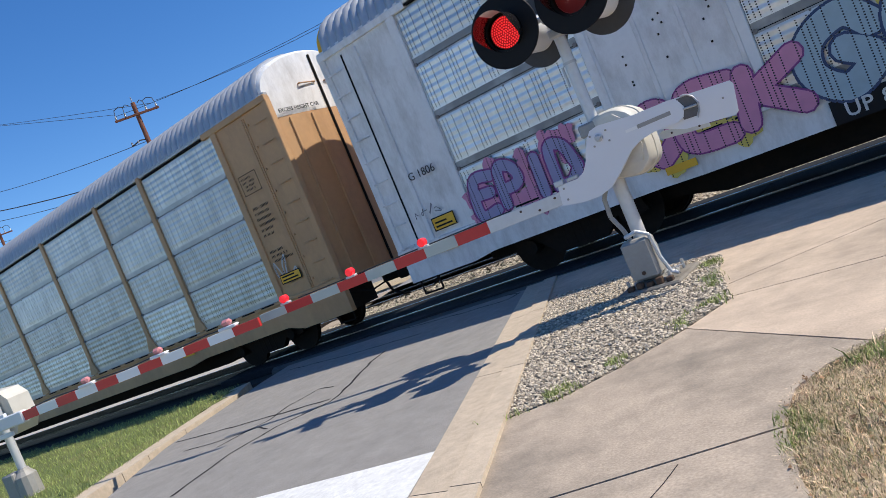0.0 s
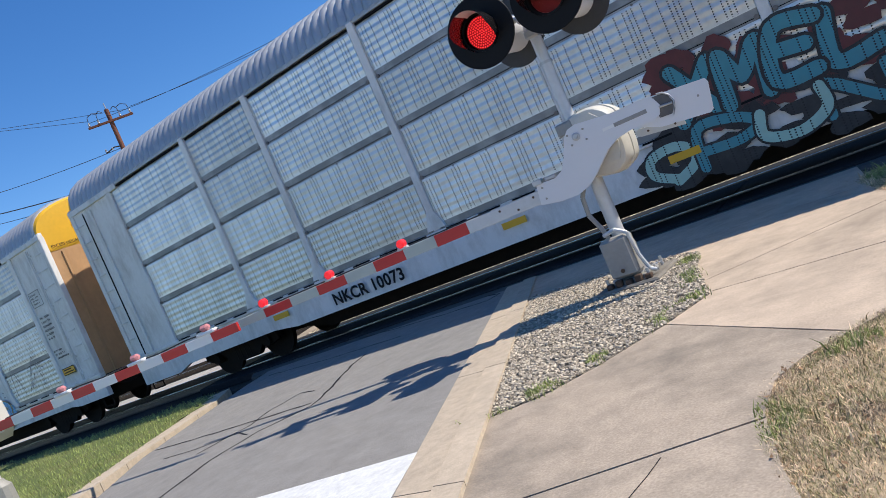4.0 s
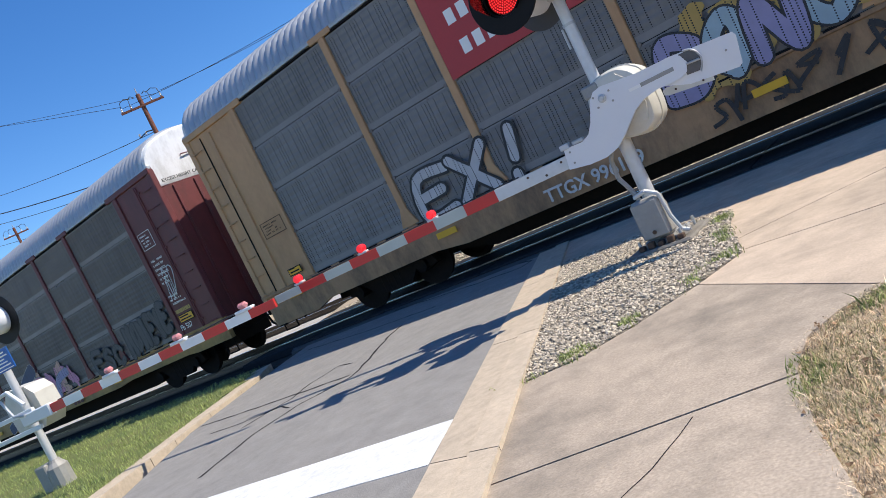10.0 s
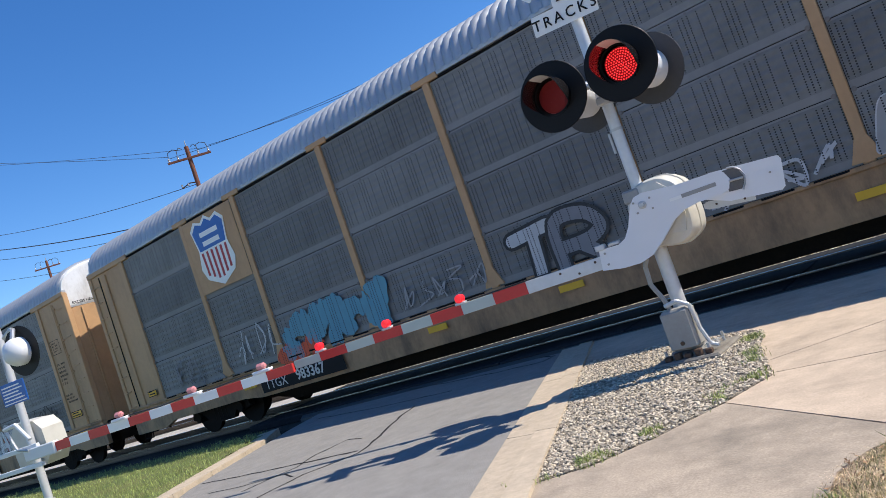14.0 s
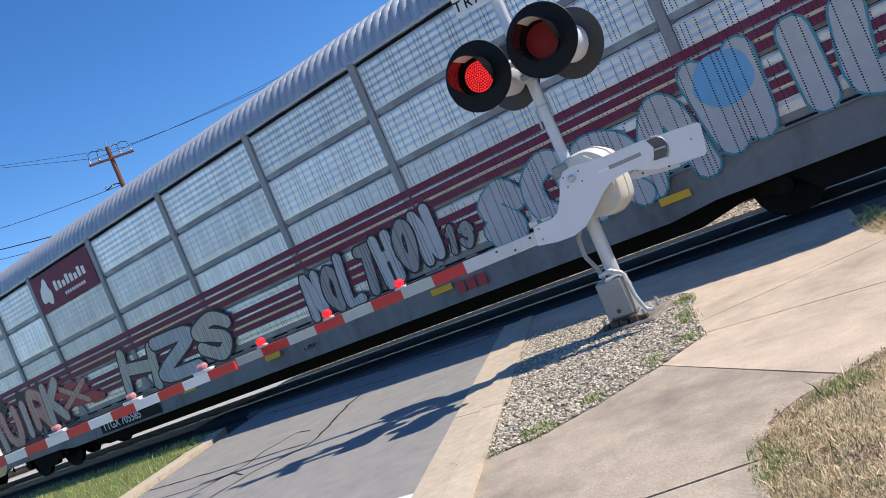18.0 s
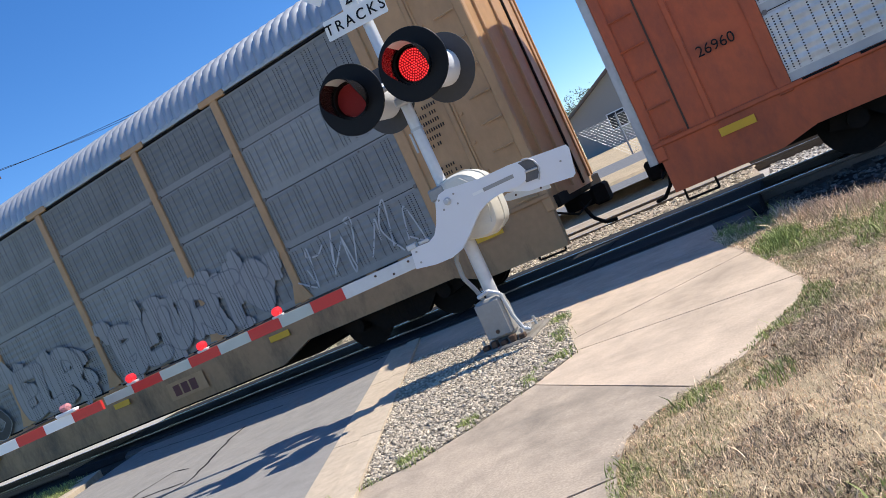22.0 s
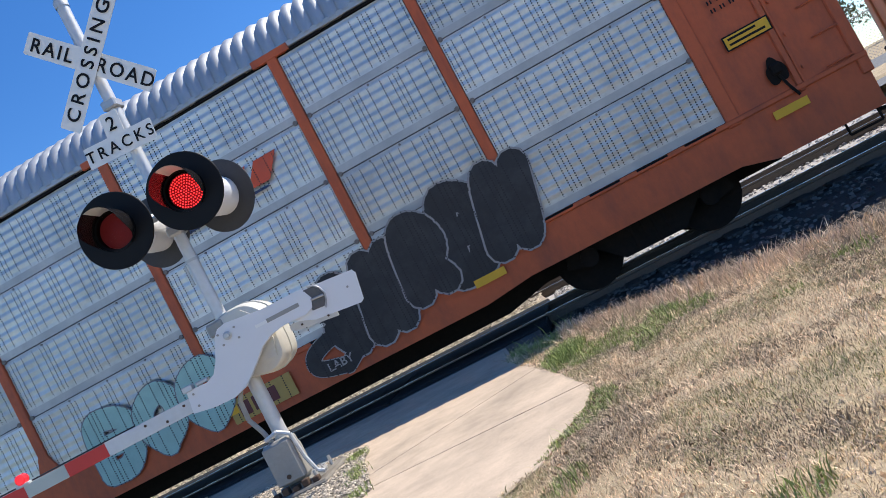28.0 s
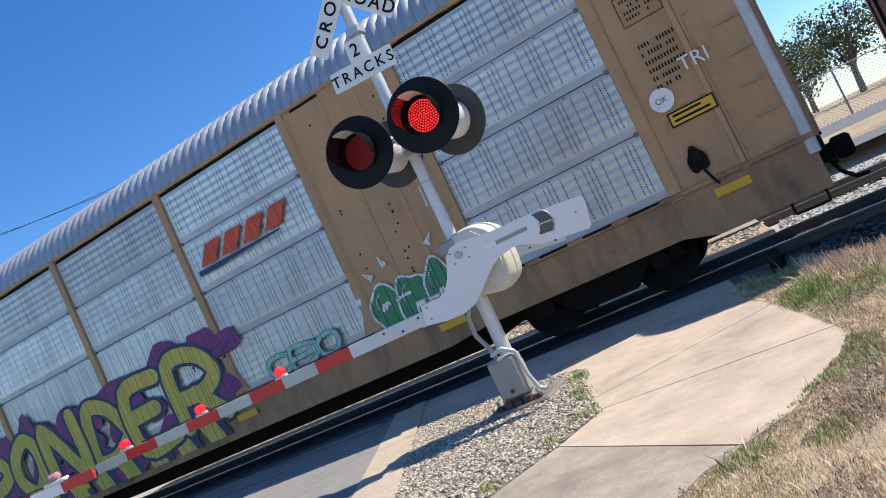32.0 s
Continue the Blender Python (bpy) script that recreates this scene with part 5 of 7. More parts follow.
# crossbuck, 2 TRACKS plaque
CB = Matrix.Translation((0.04, -0.11, 4.735))
for deg, z in ((45, -0.012), (-45, 0.0)):
    blade = Shape().slab([(-0.7, -0.115), (-0.715, -0.1), (-0.715, 0.1), (-0.7, 0.115), (0.7, 0.115), (0.715, 0.1), (0.715, -0.1), (0.7, -0.115)], 0.0, 0.006)
    part("crossbuck_blade", blade, SIGN, signal, "white crossbuck blade with black lettering", CB @ Matrix.Translation((0, z, 0)) @ Matrix.Rotation(radians(-deg), 4, "Y"))


def sign_text(text, x, z, size, turn, m, y=-0.008, bold=0.006, spacing=1.1):
    me = lettering(text, size, 0.004, bold, spacing)
    xs = [v.co.x for v in me.vertices]
    zs = [v.co.z for v in me.vertices]
    mid = Matrix.Translation((-(min(xs) + max(xs)) / 2, 0, -(min(zs) + max(zs)) / 2))
    part("lettering", me, INK, signal, "black lettering", m @ Matrix.Rotation(radians(turn), 4, "Y") @ Matrix.Translation((x, y, z)) @ mid)


sign_text("RAIL", -0.41, 0.0, 0.2, 45, CB, bold=0.002, spacing=1.25)
sign_text("ROAD", 0.41, 0.0, 0.2, 45, CB, bold=0.002, spacing=1.25)
sign_text("CROSSING", 0.0, 0.0, 0.2, -45, CB, y=-0.02, bold=0.002, spacing=1.42)
PQ = Matrix.Translation((-0.07, -0.1, 3.865)) @ Matrix.Rotation(radians(4), 4, "Y")
plaque = Shape().slab([(-0.38, -0.11), (-0.39, -0.1), (-0.39, 0.1), (-0.38, 0.11), (-0.1, 0.11), (-0.1, 0.33), (-0.09, 0.34), (0.09, 0.34), (0.1, 0.33), (0.1, 0.11), (0.38, 0.11), (0.39, 0.1), (0.39, -0.1), (0.38, -0.11)], 0.0, 0.006)
part("track_plaque", plaque, SIGN, signal, "white plaque reading 2 TRACKS", PQ)
sign_text("2", 0.0, 0.225, 0.2, 0, PQ, bold=0.001)
sign_text("TRACKS", 0.0, 0.0, 0.165, 0, PQ, bold=0.001, spacing=1.4)
for z in (3.9, 4.28, 4.72):
    part("sign_clamp", Shape().box(-0.08, 0.08, -0.092, 0.08, z - 0.05, z + 0.05, 0.015), GALV, signal)

# the second gate across the road, seen from its back
LEFT_M = Matrix.Translation((0, -0.853, 0)) @ Matrix.Rotation(ARM_TURN, 4, "Z")
second = thing("exit_gate_signal", "silver gate signal across the road with lamps turned away", "crossing signal")
MX = -9.6


def on_left(x, y=0.0, z=0.0):
    return LEFT_M @ Matrix.Translation((MX + x, y, z))


part("mast", Shape().rod((0, 0, 0.2), (0, 0, 4.3), 0.062, 16), ALU, second, "silver steel mast", on_left(0, 0.3, -0.05), smooth=True)
part("base_collar", Shape().lathe([(0.3, 0.0), (0.3, 0.03), (0.17, 0.06), (0.16, 0.38), (0.1, 0.45), (0.08, 0.5)], 12), BASEMAT, second, "grey cast base", on_left(0, 0.3), smooth=False)
part("junction_box", Shape().box(-0.32, -0.06, -0.16, 0.1, 0.05, 0.48, 0.02), BASEMAT, second, "", on_left(0, 0.3))
part("footing", Shape().box(-0.42, 0.42, -0.4, 0.4, -0.1, 0.02, 0.02), CONCRETE, second, "", on_left(0, 0.3))
part("mechanism_housing", Shape().slab([(-0.55, 1.05), (0.1, 1.0), (0.22, 1.15), (0.2, 1.55), (0.05, 1.7), (-0.4, 1.75), (-0.6, 1.5)], 0.38, 0.75), HOUSING, second, "cream gate motor housing", on_left(0))
fr = Shape()
for z in (1.02, 1.3):
    fr.box(-0.6, 0.55, -0.02, 0.04, z, z + 0.07, 0.008)
fr.box(-0.6, -0.52, -0.03, 0.04, 1.02, 1.37, 0.008)
part("gate_frame", fr, PLATE, second, "white steel gate frame", on_left(0))
part("frame_brace", Shape().tube([(0.0, -0.05, 1.7), (0.28, -0.05, 1.72), (0.5, -0.05, 1.45)], 0.03, 8), PLATE, second, "", on_left(0))
part("frame_link", Shape().tube([(0.05, -0.06, 1.65), (0.18, -0.06, 1.35), (0.42, -0.06, 1.3)], 0.022, 8), GALV, second, "", on_left(0))
part("arm_shoe", Shape().box(0.25, 0.95, -0.05, 0.06, 1.14, 1.32, 0.015), PLATE, second, "", on_left(0))
for i in range(11):
    x1 = -4.185 - 0.4153 * i
    part("arm_stripe", Shape().box(x1 - 0.4153, x1, -0.02, 0.02, 1.231 - 0.055 - 0.001 * i, 1.231 + 0.055 + 0.001 * i, 0.003), RED if i % 2 == 0 else SIGN, second, "red reflective stripe" if i % 2 == 0 else "white reflective stripe", LEFT_M)
part("lamp_cable", Shape().pipe([(-4.5 - 0.5 * i, 0.03, 1.3 + 0.02 * (i % 2)) for i in range(9)], 0.01, 5), BLACK, second, "", LEFT_M)
for x in (-4.65, -5.85, -7.25):
    part("lamp_base", Shape().box(x - 0.14, x + 0.14, -0.05, 0.05, 1.288, 1.33, 0.012), PLATE, second, "", LEFT_M)
    part("arm_lamp", Shape().box(x - 0.07, x + 0.07, -0.05, 0.05, 1.33, 1.41, 0.03), AMBER, second, "dim red lamp on the gate arm", LEFT_M)
for x in (-0.42, 0.72):
    d = Shape().lathe([(0.0, 0.0), (0.37, 0.0), (0.375, 0.012), (0.0, 0.012)], 36, Matrix.Rotation(radians(90), 4, "X"))
    disc = part("backing_disc", d, RUBBER, second, "black disc seen from behind", on_left(x, 0.1, 2.72))
    part("lamp_housing", Shape().lathe([(0.21, 0.01), (0.21, 0.12), (0.17, 0.2), (0.08, 0.25), (0.0, 0.26)], 28, Matrix.Rotation(radians(90), 4, "X")), PLATE, disc, "white domed back of a lamp", smooth=True)
    part("lamp_elbow", Shape().tube([(0.0, -0.1, 0.2), (0.0, -0.05, 0.33), (-0.12, 0.0, 0.36), (-0.45 if x > 0 else 0.3, 0.1, 0.3)], 0.035, 8), GALV, disc, smooth=True)
part("notice_sign", Shape().box(-0.32, 0.26, -0.02, 0.0, 2.02, 2.36, 0.008), BLUE, second, "small blue notice with white lines of writing", on_left(0.15, 0.2))
part("notice_border", Shape().box(-0.3, 0.24, -0.024, -0.019, 2.04, 2.055), SIGN, second, "", on_left(0.15, 0.2))
for i in range(5):
    part("writing_bar", Shape().box(-0.27, 0.2 - 0.05 * (i % 3), -0.025, -0.019, 2.09 + 0.05 * i, 2.11 + 0.05 * i), SIGN, second, "", on_left(0.15, 0.2))

# ---- each car's paint, signs and graffiti ----
SKIN = -HALF - 0.046
STRIP = material("grey_corner_strip", (0.52, 0.525, 0.53), 0.5, 0.3, vary=0.15, grain=10, stain=0.5, stain_colour=(0.2, 0.2, 0.2), scale=3, streak=True)
STENCIL = material("worn_white_stencil", (0.6, 0.6, 0.58), 0.6, vary=0.15, grain=30, stain=0.4, stain_colour=(0.25, 0.25, 0.25), scale=9)


def paint(name, colour, rough=0.6, vary=0.12):
    m = material("spray_" + name, colour, rough, vary=vary, grain=7, bump=0.03, stain=0.35, stain_colour=tuple(c * 0.5 + 0.08 for c in colour), scale=2.2)
    return punched(m, 0.0)


PURPLE, YELL, PINK, TEAL = paint("purple", (0.22, 0.04, 0.2)), paint("yellow", (0.62, 0.5, 0.1)), paint("pink", (0.6, 0.24, 0.38)), paint("teal", (0.06, 0.28, 0.34))
NIGHT, PALE, SKYB, GREEN = paint("black", (0.022, 0.022, 0.025)), paint("pale_grey", (0.5, 0.5, 0.51)), paint("light_blue", (0.16, 0.42, 0.68)), paint("green", (0.05, 0.25, 0.11))
LILAC, PEACH, MINT, NAVY = paint("lilac", (0.3, 0.28, 0.46)), paint("peach", (0.6, 0.36, 0.26)), paint("mint", (0.36, 0.58, 0.52)), paint("navy", (0.025, 0.05, 0.13))
STEELB, OCHRE, REDO, WINE = paint("steel_blue", (0.1, 0.3, 0.4)), paint("ochre", (0.45, 0.3, 0.08)), paint("red_orange", (0.7, 0.09, 0.03)), paint("wine", (0.17, 0.012, 0.05))
SMOKE, HAZE, CHALK = paint("smoke_grey", (0.2, 0.2, 0.22)), paint("faded_grey", (0.32, 0.31, 0.31)), paint("white", (0.75, 0.75, 0.75))


# pen strokes of sprayed letters: each point is two digits, across and up on a grid of ten
PEN = {"A": "00 39 69 90/23 73", "B": "00 09 69 97 75 05/75 93 60 00", "C": "87 59 17 13 50 82", "D": "00 09 59 95 93 50 00", "E": "89 09 00 80/05 65",
       "F": "00 09 89/05 65", "G": "87 59 17 13 50 83 55", "H": "00 09/05 85/80 89", "I": "50 59", "K": "00 09/04 89/34 90", "L": "09 00 80", "M": "00 09 44 89 90",
       "N": "00 09 80 89", "O": "50 13 17 59 87 83 50", "P": "00 09 69 96 64 04", "R": "00 09 69 96 64 04/44 90", "S": "87 59 17 45 73 50 13", "T": "09 99/59 50",
       "U": "09 03 50 93 99", "V": "09 50 99", "W": "09 20 54 80 99", "X": "00 99/09 90", "Y": "09 54 99/54 50", "Z": "09 99 00 90", "!": "59 54/50 51", "1": "27 59 50", "3": "07 59 86 45 84 50 02"}


def blob(cx, cz, w, h, r, n=26, power=2.6, wild=0.1):
    """A swollen letter-like outline."""
    ph, k = r.uniform(0, 6.28), r.choice((2, 3, 3, 4))
    out = []
    for i in range(n):
        a = 2 * math.pi * i / n
        c, s = math.cos(a), math.sin(a)
        q = (abs(c) ** power + abs(s) ** power) ** (-1 / power)
        q *= 1 + wild * math.sin(k * a + ph) + 0.5 * wild * math.sin(5 * a + 2 * ph)
        out.append((cx + c * q * w / 2, cz + s * q * h / 2))
    return out


def flat(polys, depth, lift):
    s = Shape()
    for p in polys:
        s.slab(p, SKIN - lift - depth, SKIN - lift)
    return s


def grown(poly, d):
    cx, cz = sum(p[0] for p in poly) / len(poly), sum(p[1] for p in poly) / len(poly)
    out = []
    for x, z in poly:
        l = math.hypot(x - cx, z - cz) or 1
        out.append((x + (x - cx) / l * d, z + (z - cz) / l * d))
    return out


def stroke(pts, w):
    """A flat pen stroke through points, as quads."""
    s = []
    for (x0, z0), (x1, z1) in zip(pts, pts[1:]):
        l = math.hypot(x1 - x0, z1 - z0) or 1
        nx, nz = -(z1 - z0) / l * w / 2, (x1 - x0) / l * w / 2
        s.append([(x0 + nx, z0 + nz), (x1 + nx, z1 + nz), (x1 - nx, z1 - nz), (x0 - nx, z0 - nz)])
    return s


def curve(pts, n=8):
    """A smooth line through points."""
    out = []
    p = [pts[0]] + list(pts) + [pts[-1]]
    for i in range(1, len(p) - 2):
        for k in range(n):
            t = k / n
            out.append(tuple(0.5 * (2 * p[i][j] + (p[i + 1][j] - p[i - 1][j]) * t + (2 * p[i - 1][j] - 5 * p[i][j] + 4 * p[i + 1][j] - p[i + 2][j]) * t * t + (3 * p[i][j] - p[i - 1][j] - 3 * p[i + 1][j] + p[i + 2][j]) * t ** 3) for j in (0, 1)))
    out.append(tuple(pts[-1]))
    return out


def fat(paths, w, lift):
    """Thick round-ended pen strokes, flat on the car's side; each stroke's pieces share one lift."""
    s = Shape()
    for pts in paths:
        for quad in stroke(pts, w):
            s.slab(quad, SKIN - lift - 0.0012, SKIN - lift)
        for x, z in pts:
            s.slab([(x + w / 2 * math.cos(k * math.pi / 5), z + w / 2 * math.sin(k * math.pi / 5)) for k in range(10)], SKIN - lift - 0.0013, SKIN - lift)
    return s


def bubbles(car, x0, x1, z0, z1, n, fill, line, seed, cloud=None, second=None, rise=0.0, thick=0.04, slant=0.12, square=2.8):
    """A row of swollen sprayed forms with outlines, notches and eyes, crowding one another, over an optional cloud of colour."""
    r = random.Random(seed)
    w = (x1 - x0) / n
    fog, forms = [], []
    for i in range(n):
        h = (z1 - z0) * r.uniform(0.8, 1.0)
        cx = x0 + (i + 0.5) * w
        cz = (z0 + z1) / 2 + r.uniform(-0.06, 0.06) * (z1 - z0) + rise * (i / max(1, n - 1) - 0.5)
        wide = w * r.uniform(1.02, 1.3)
        lean = slant * r.uniform(-0.4, 1.4)
        body = [(x + lean * (z - cz), z) for x, z in blob(cx, cz, wide, h, r, 34, square * r.uniform(0.8, 1.3), 0.085)]
        forms.append((body, cx, cz, wide, h, lean))
        if cloud:
            for _ in range(7):
                fog.append(blob(cx + r.uniform(-0.7, 0.7) * w, cz + r.uniform(-0.55, 0.58) * h, w * r.uniform(0.3, 0.75), h * r.uniform(0.25, 0.5), r, 14, 2.1, 0.16))
    if cloud:
        tagged(part("graffiti_cloud", flat(fog, 0.0012, 0.0), cloud, car, "soft cloud of spray paint behind the letters"), kind="stuff")
    for i, (body, cx, cz, wide, h, lean) in enumerate(forms):
        lift = 0.003 + 0.003 * (i % 3)
        letter = part("graffiti_letter", flat([body], 0.0012, lift + 0.0014), second if second and i % 2 else fill, car, "swollen sprayed graffiti form")
        part("outline", flat([grown(body, thick)], 0.0012, lift), line, letter, "sprayed outline")
        # one or two notches from the rim, or a closed eye
        cuts = []
        for kind in r.sample(("top", "foot", "right", "left", "eye", "eye"), r.choice((1, 2, 2))):
            u = r.uniform(-0.12, 0.12) * wide
            if kind in ("top", "foot"):
                sg = 1 if kind == "top" else -1
                cuts.append([(cx + u + lean * sg * h * 0.5, cz + sg * h * 0.5), (cx + u * 0.6 + lean * sg * h * 0.3, cz + sg * h * 0.3), (cx + u * 0.4, cz + sg * h * r.uniform(0.02, 0.16))])
            elif kind in ("right", "left"):
                sg = 1 if kind == "right" else -1
                zz = cz + r.choice((-0.18, 0.16)) * h
                cuts.append([(cx + sg * wide * 0.5, zz), (cx + sg * wide * 0.3, zz + 0.03 * h), (cx + sg * wide * 0.06, zz + r.uniform(-0.04, 0.04) * h)])
            else:
                zz = cz + r.uniform(-0.15, 0.2) * h
                cuts.append([(cx + u - 0.08 * wide, zz - 0.06 * h), (cx + u, zz + 0.05 * h), (cx + u + 0.09 * wide, zz)])
        for c in cuts:
            part("notch", fat([curve(c, 4)], thick * r.uniform(1.0, 1.6), lift + 0.0026), line, letter)
        shine = curve([(cx - 0.3 * wide + lean * 0.1 * h, cz + 0.08 * h), (cx - 0.26 * wide + lean * 0.25 * h, cz + 0.27 * h), (cx - 0.1 * wide + lean * 0.35 * h, cz + 0.36 * h)], 4)
        part("shine", fat([shine], thick * 0.45, lift + 0.0026), PALE if fill is not PALE else SIGN, letter)


def throwup(car, text, x0, x1, z0, z1, fill, line, seed, cloud=None, second=None, bold=0.06, thick=0.05, rise=0.0, crowd=1.12, lean=0.1):
    """Fat sprayed letters with outlines that crowd one another, over an optional cloud of colour."""
    r = random.Random(seed)
    w, h = (x1 - x0) / len(text), z1 - z0
    if cloud:
        fog = []
        for i in range(len(text)):
            for _ in range(8):
                fog.append(blob(x0 + (i + r.uniform(-0.25, 1.25)) * w, (z0 + z1) / 2 + r.uniform(-0.55, 0.6) * h, w * r.uniform(0.35, 0.8), h * r.uniform(0.25, 0.5), r, 14, 2.1, 0.16))
        tagged(part("graffiti_cloud", flat(fog, 0.0012, 0.0), cloud, car, "soft cloud of spray paint behind the letters"), kind="stuff")
    for i, c in enumerate(text):
        pen = h * (0.13 + 1.5 * bold)
        wide, tall = max(0.1, w * crowd * r.uniform(0.94, 1.08) - pen), h * r.uniform(0.9, 1.05) - pen
        cx, cz = x0 + (i + 0.5) * w, (z0 + z1) / 2 + rise * (i / max(1, len(text) - 1) - 0.5) + r.uniform(-0.04, 0.04) * h
        skew, turn = lean * r.uniform(0.2, 1.6), radians(r.uniform(-6, 6))
        paths = []
        for row in PEN[c].split("/"):
            pts = []
            for q in row.split():
                u, v = (int(q[0]) / 9 - 0.5) * wide, (int(q[1]) / 9 - 0.5) * tall
                u += skew * v
                pts.append((cx + u * math.cos(turn) - v * math.sin(turn) + r.uniform(-0.02, 0.02), cz + u * math.sin(turn) + v * math.cos(turn) + r.uniform(-0.02, 0.02)))
            paths.append(curve(pts, 4))
        lift = 0.003 + 0.004 * (i % 3)
        letter = part("graffiti_letter", fat(paths, pen, lift + 0.0018), second if second and i % 2 else fill, car, "fat sprayed graffiti letter")
        part("outline", fat(paths, pen + 1.7 * thick * h, lift), line, letter, "sprayed outline")


def bands(car, rows, line, lift=0.004):
    """Broad sprayed bands, each a colour, a width and a line through points, with a thin outline."""
    for i, (mat, w, *pts) in enumerate(rows):
        up = lift + 0.003 * (i % 4)
        band = part("graffiti_band", fat([curve(pts, 6)], w, up + 0.0013), mat, car, "broad sprayed graffiti band")
        part("outline", fat([curve(pts, 6)], w + 0.05, up), line, band)


def tag(car, x0, x1, z0, z1, n, mat, seed, w=0.035):
    """A hand-written tag of quick loops."""
    r = random.Random(seed)
    segs = []
    step = (x1 - x0) / n
    for i in range(n):
        cx = x0 + i * step
        pts = [(cx + r.uniform(0, 0.3) * step, z0 + r.uniform(0, 0.3) * (z1 - z0))]
        for _ in range(r.randrange(3, 6)):
            pts.append((cx + r.uniform(0, 1.1) * step, z0 + r.uniform(0, 1) * (z1 - z0)))
        segs += stroke(curve(pts, 5), w)
    tagged(part("graffiti_tag", flat(segs, 0.0016, 0.001), mat, car, "scrawled graffiti tag"), kind="stuff")


def smear(car, x0, x1, z0, z1, n, mat, seed):
    """Faded rolled paint in overlapping uneven patches."""
    r = random.Random(seed)
    polys = [blob(r.uniform(x0, x1), r.uniform(z0, z1), r.uniform(0.2, 0.5), r.uniform(0.25, 0.6), r, 18, 2.2, 0.22) for _ in range(n)]
    tagged(part("paint_smear", flat(polys, 0.001, 0.0), mat, car, "faded patch of rolled-on paint"), kind="stuff")


def words(car, text, x, z, size, mat, bold=0.0, y=SKIN - 0.008, spacing=1.0, turn=0):
    me = lettering(text, size, 0.003, bold, spacing)
    part("lettering", me, mat, car, "stencilled lettering", Matrix.Translation((x, y, z)))


def plate(car, x0, x1, z0, z1, mat, label="", lift=0.0, name="marking_panel"):
    return part(name, Shape().box(x0, x1, SKIN - 0.003 - lift, SKIN - lift, z0, z1), mat, car, label)


def bars(car, x0, x1, z0, z1, rows, mat, seed, lift=0.002):
    """Lines of small writing too fine to read."""
    r = random.Random(seed)
    s = Shape()
    h = (z1 - z0) / rows
    for i in range(rows):
        x = x0
        end = x1 - (x1 - x0) * r.uniform(0, 0.45)
        while x < end:
            if r.random() > 0.18:
                s.box(x, x + 0.02, SKIN - lift - 0.002, SKIN - lift, z1 - (i + 0.7) * h, z1 - (i + 0.7) * h + min(0.055, h * 0.5))
            x += 0.042
    tagged(part("small_writing", s, mat, car, "lines of small stencilled writing"), kind="stuff")


def sticker(car, x0, z0, w=0.62, h=0.2):
    plate(car, x0, x0 + w, z0, z0 + h, INK, "", 0.0, "sticker_border")
    plate(car, x0 + 0.02, x0 + w - 0.02, z0 + 0.02, z0 + h - 0.02, YELLOW, "yellow notice sticker", 0.003, "sticker")
    for i in range(2):
        plate(car, x0 + 0.06, x0 + w - 0.08 - 0.1 * i, z0 + 0.055 + 0.07 * i, z0 + 0.085 + 0.07 * i, INK, "", 0.0065, "writing_bar")


def framed_note(car, x0, z0, w, h, ink):
    for a, b, c, d in ((0, w, 0, 0.012), (0, w, h - 0.012, h), (0, 0.012, 0, h), (w - 0.012, w, 0, h)):
        plate(car, x0 + a, x0 + b, z0 + c, z0 + d, ink, "", 0.0, "frame_line")
    bars(car, x0 + 0.07, x0 + w - 0.05, z0 + 0.05, z0 + h - 0.05, 4, ink, int(x0 * 10))


def shield(car, x, z, w):
    """A striped blue and red shield emblem."""
    h = w * 1.25
    out = [(-0.5, 0.36), (-0.34, 0.47), (-0.15, 0.42), (0, 0.5), (0.15, 0.42), (0.34, 0.47), (0.5, 0.36), (0.42, 0.05), (0.5, -0.2), (0.4, -0.36), (0.0, -0.5), (-0.4, -0.36), (-0.5, -0.2), (-0.42, 0.05)]
    part("emblem", flat([[(x + u * w * 1.06, z + v * h * 1.06) for u, v in out]], 0.002, 0.002), SIGN, car, "white-edged shield emblem")
    part("emblem_field", flat([[(x + u * w * 0.96, z + v * h * 0.96) for u, v in out if v >= 0.05]], 0.002, 0.0045), BLUE, car)
    for i in range(6):
        u = -0.36 + 0.144 * i
        part("emblem_stripe", flat([[(x + (u - 0.032) * w, z + 0.02 * h), (x + (u + 0.032) * w, z + 0.02 * h), (x + (u + 0.032) * w * 0.95, z - (0.44 - 0.3 * abs(u)) * h), (x + (u - 0.032) * w * 0.95, z - (0.44 - 0.3 * abs(u)) * h)]], 0.002, 0.0045), REDDECAL, car)
    for j in range(2):
        plate(car, x - 0.28 * w + 0.03 * j, x + 0.28 * w - 0.03 * j, z + (0.1 + 0.14 * (1 - j)) * h, z + (0.17 + 0.14 * (1 - j)) * h, SIGN, "", 0.007, "writing_bar")


def owner_bars(car, x, z, size, mat):
    """The owner's initials, kept as three plain bars."""
    for i in range(3):
        plate(car, x + 0.8 * size * i, x + 0.8 * size * i + 0.62 * size, z, z + 0.75 * size, mat, "", 0.004, "writing_bar")


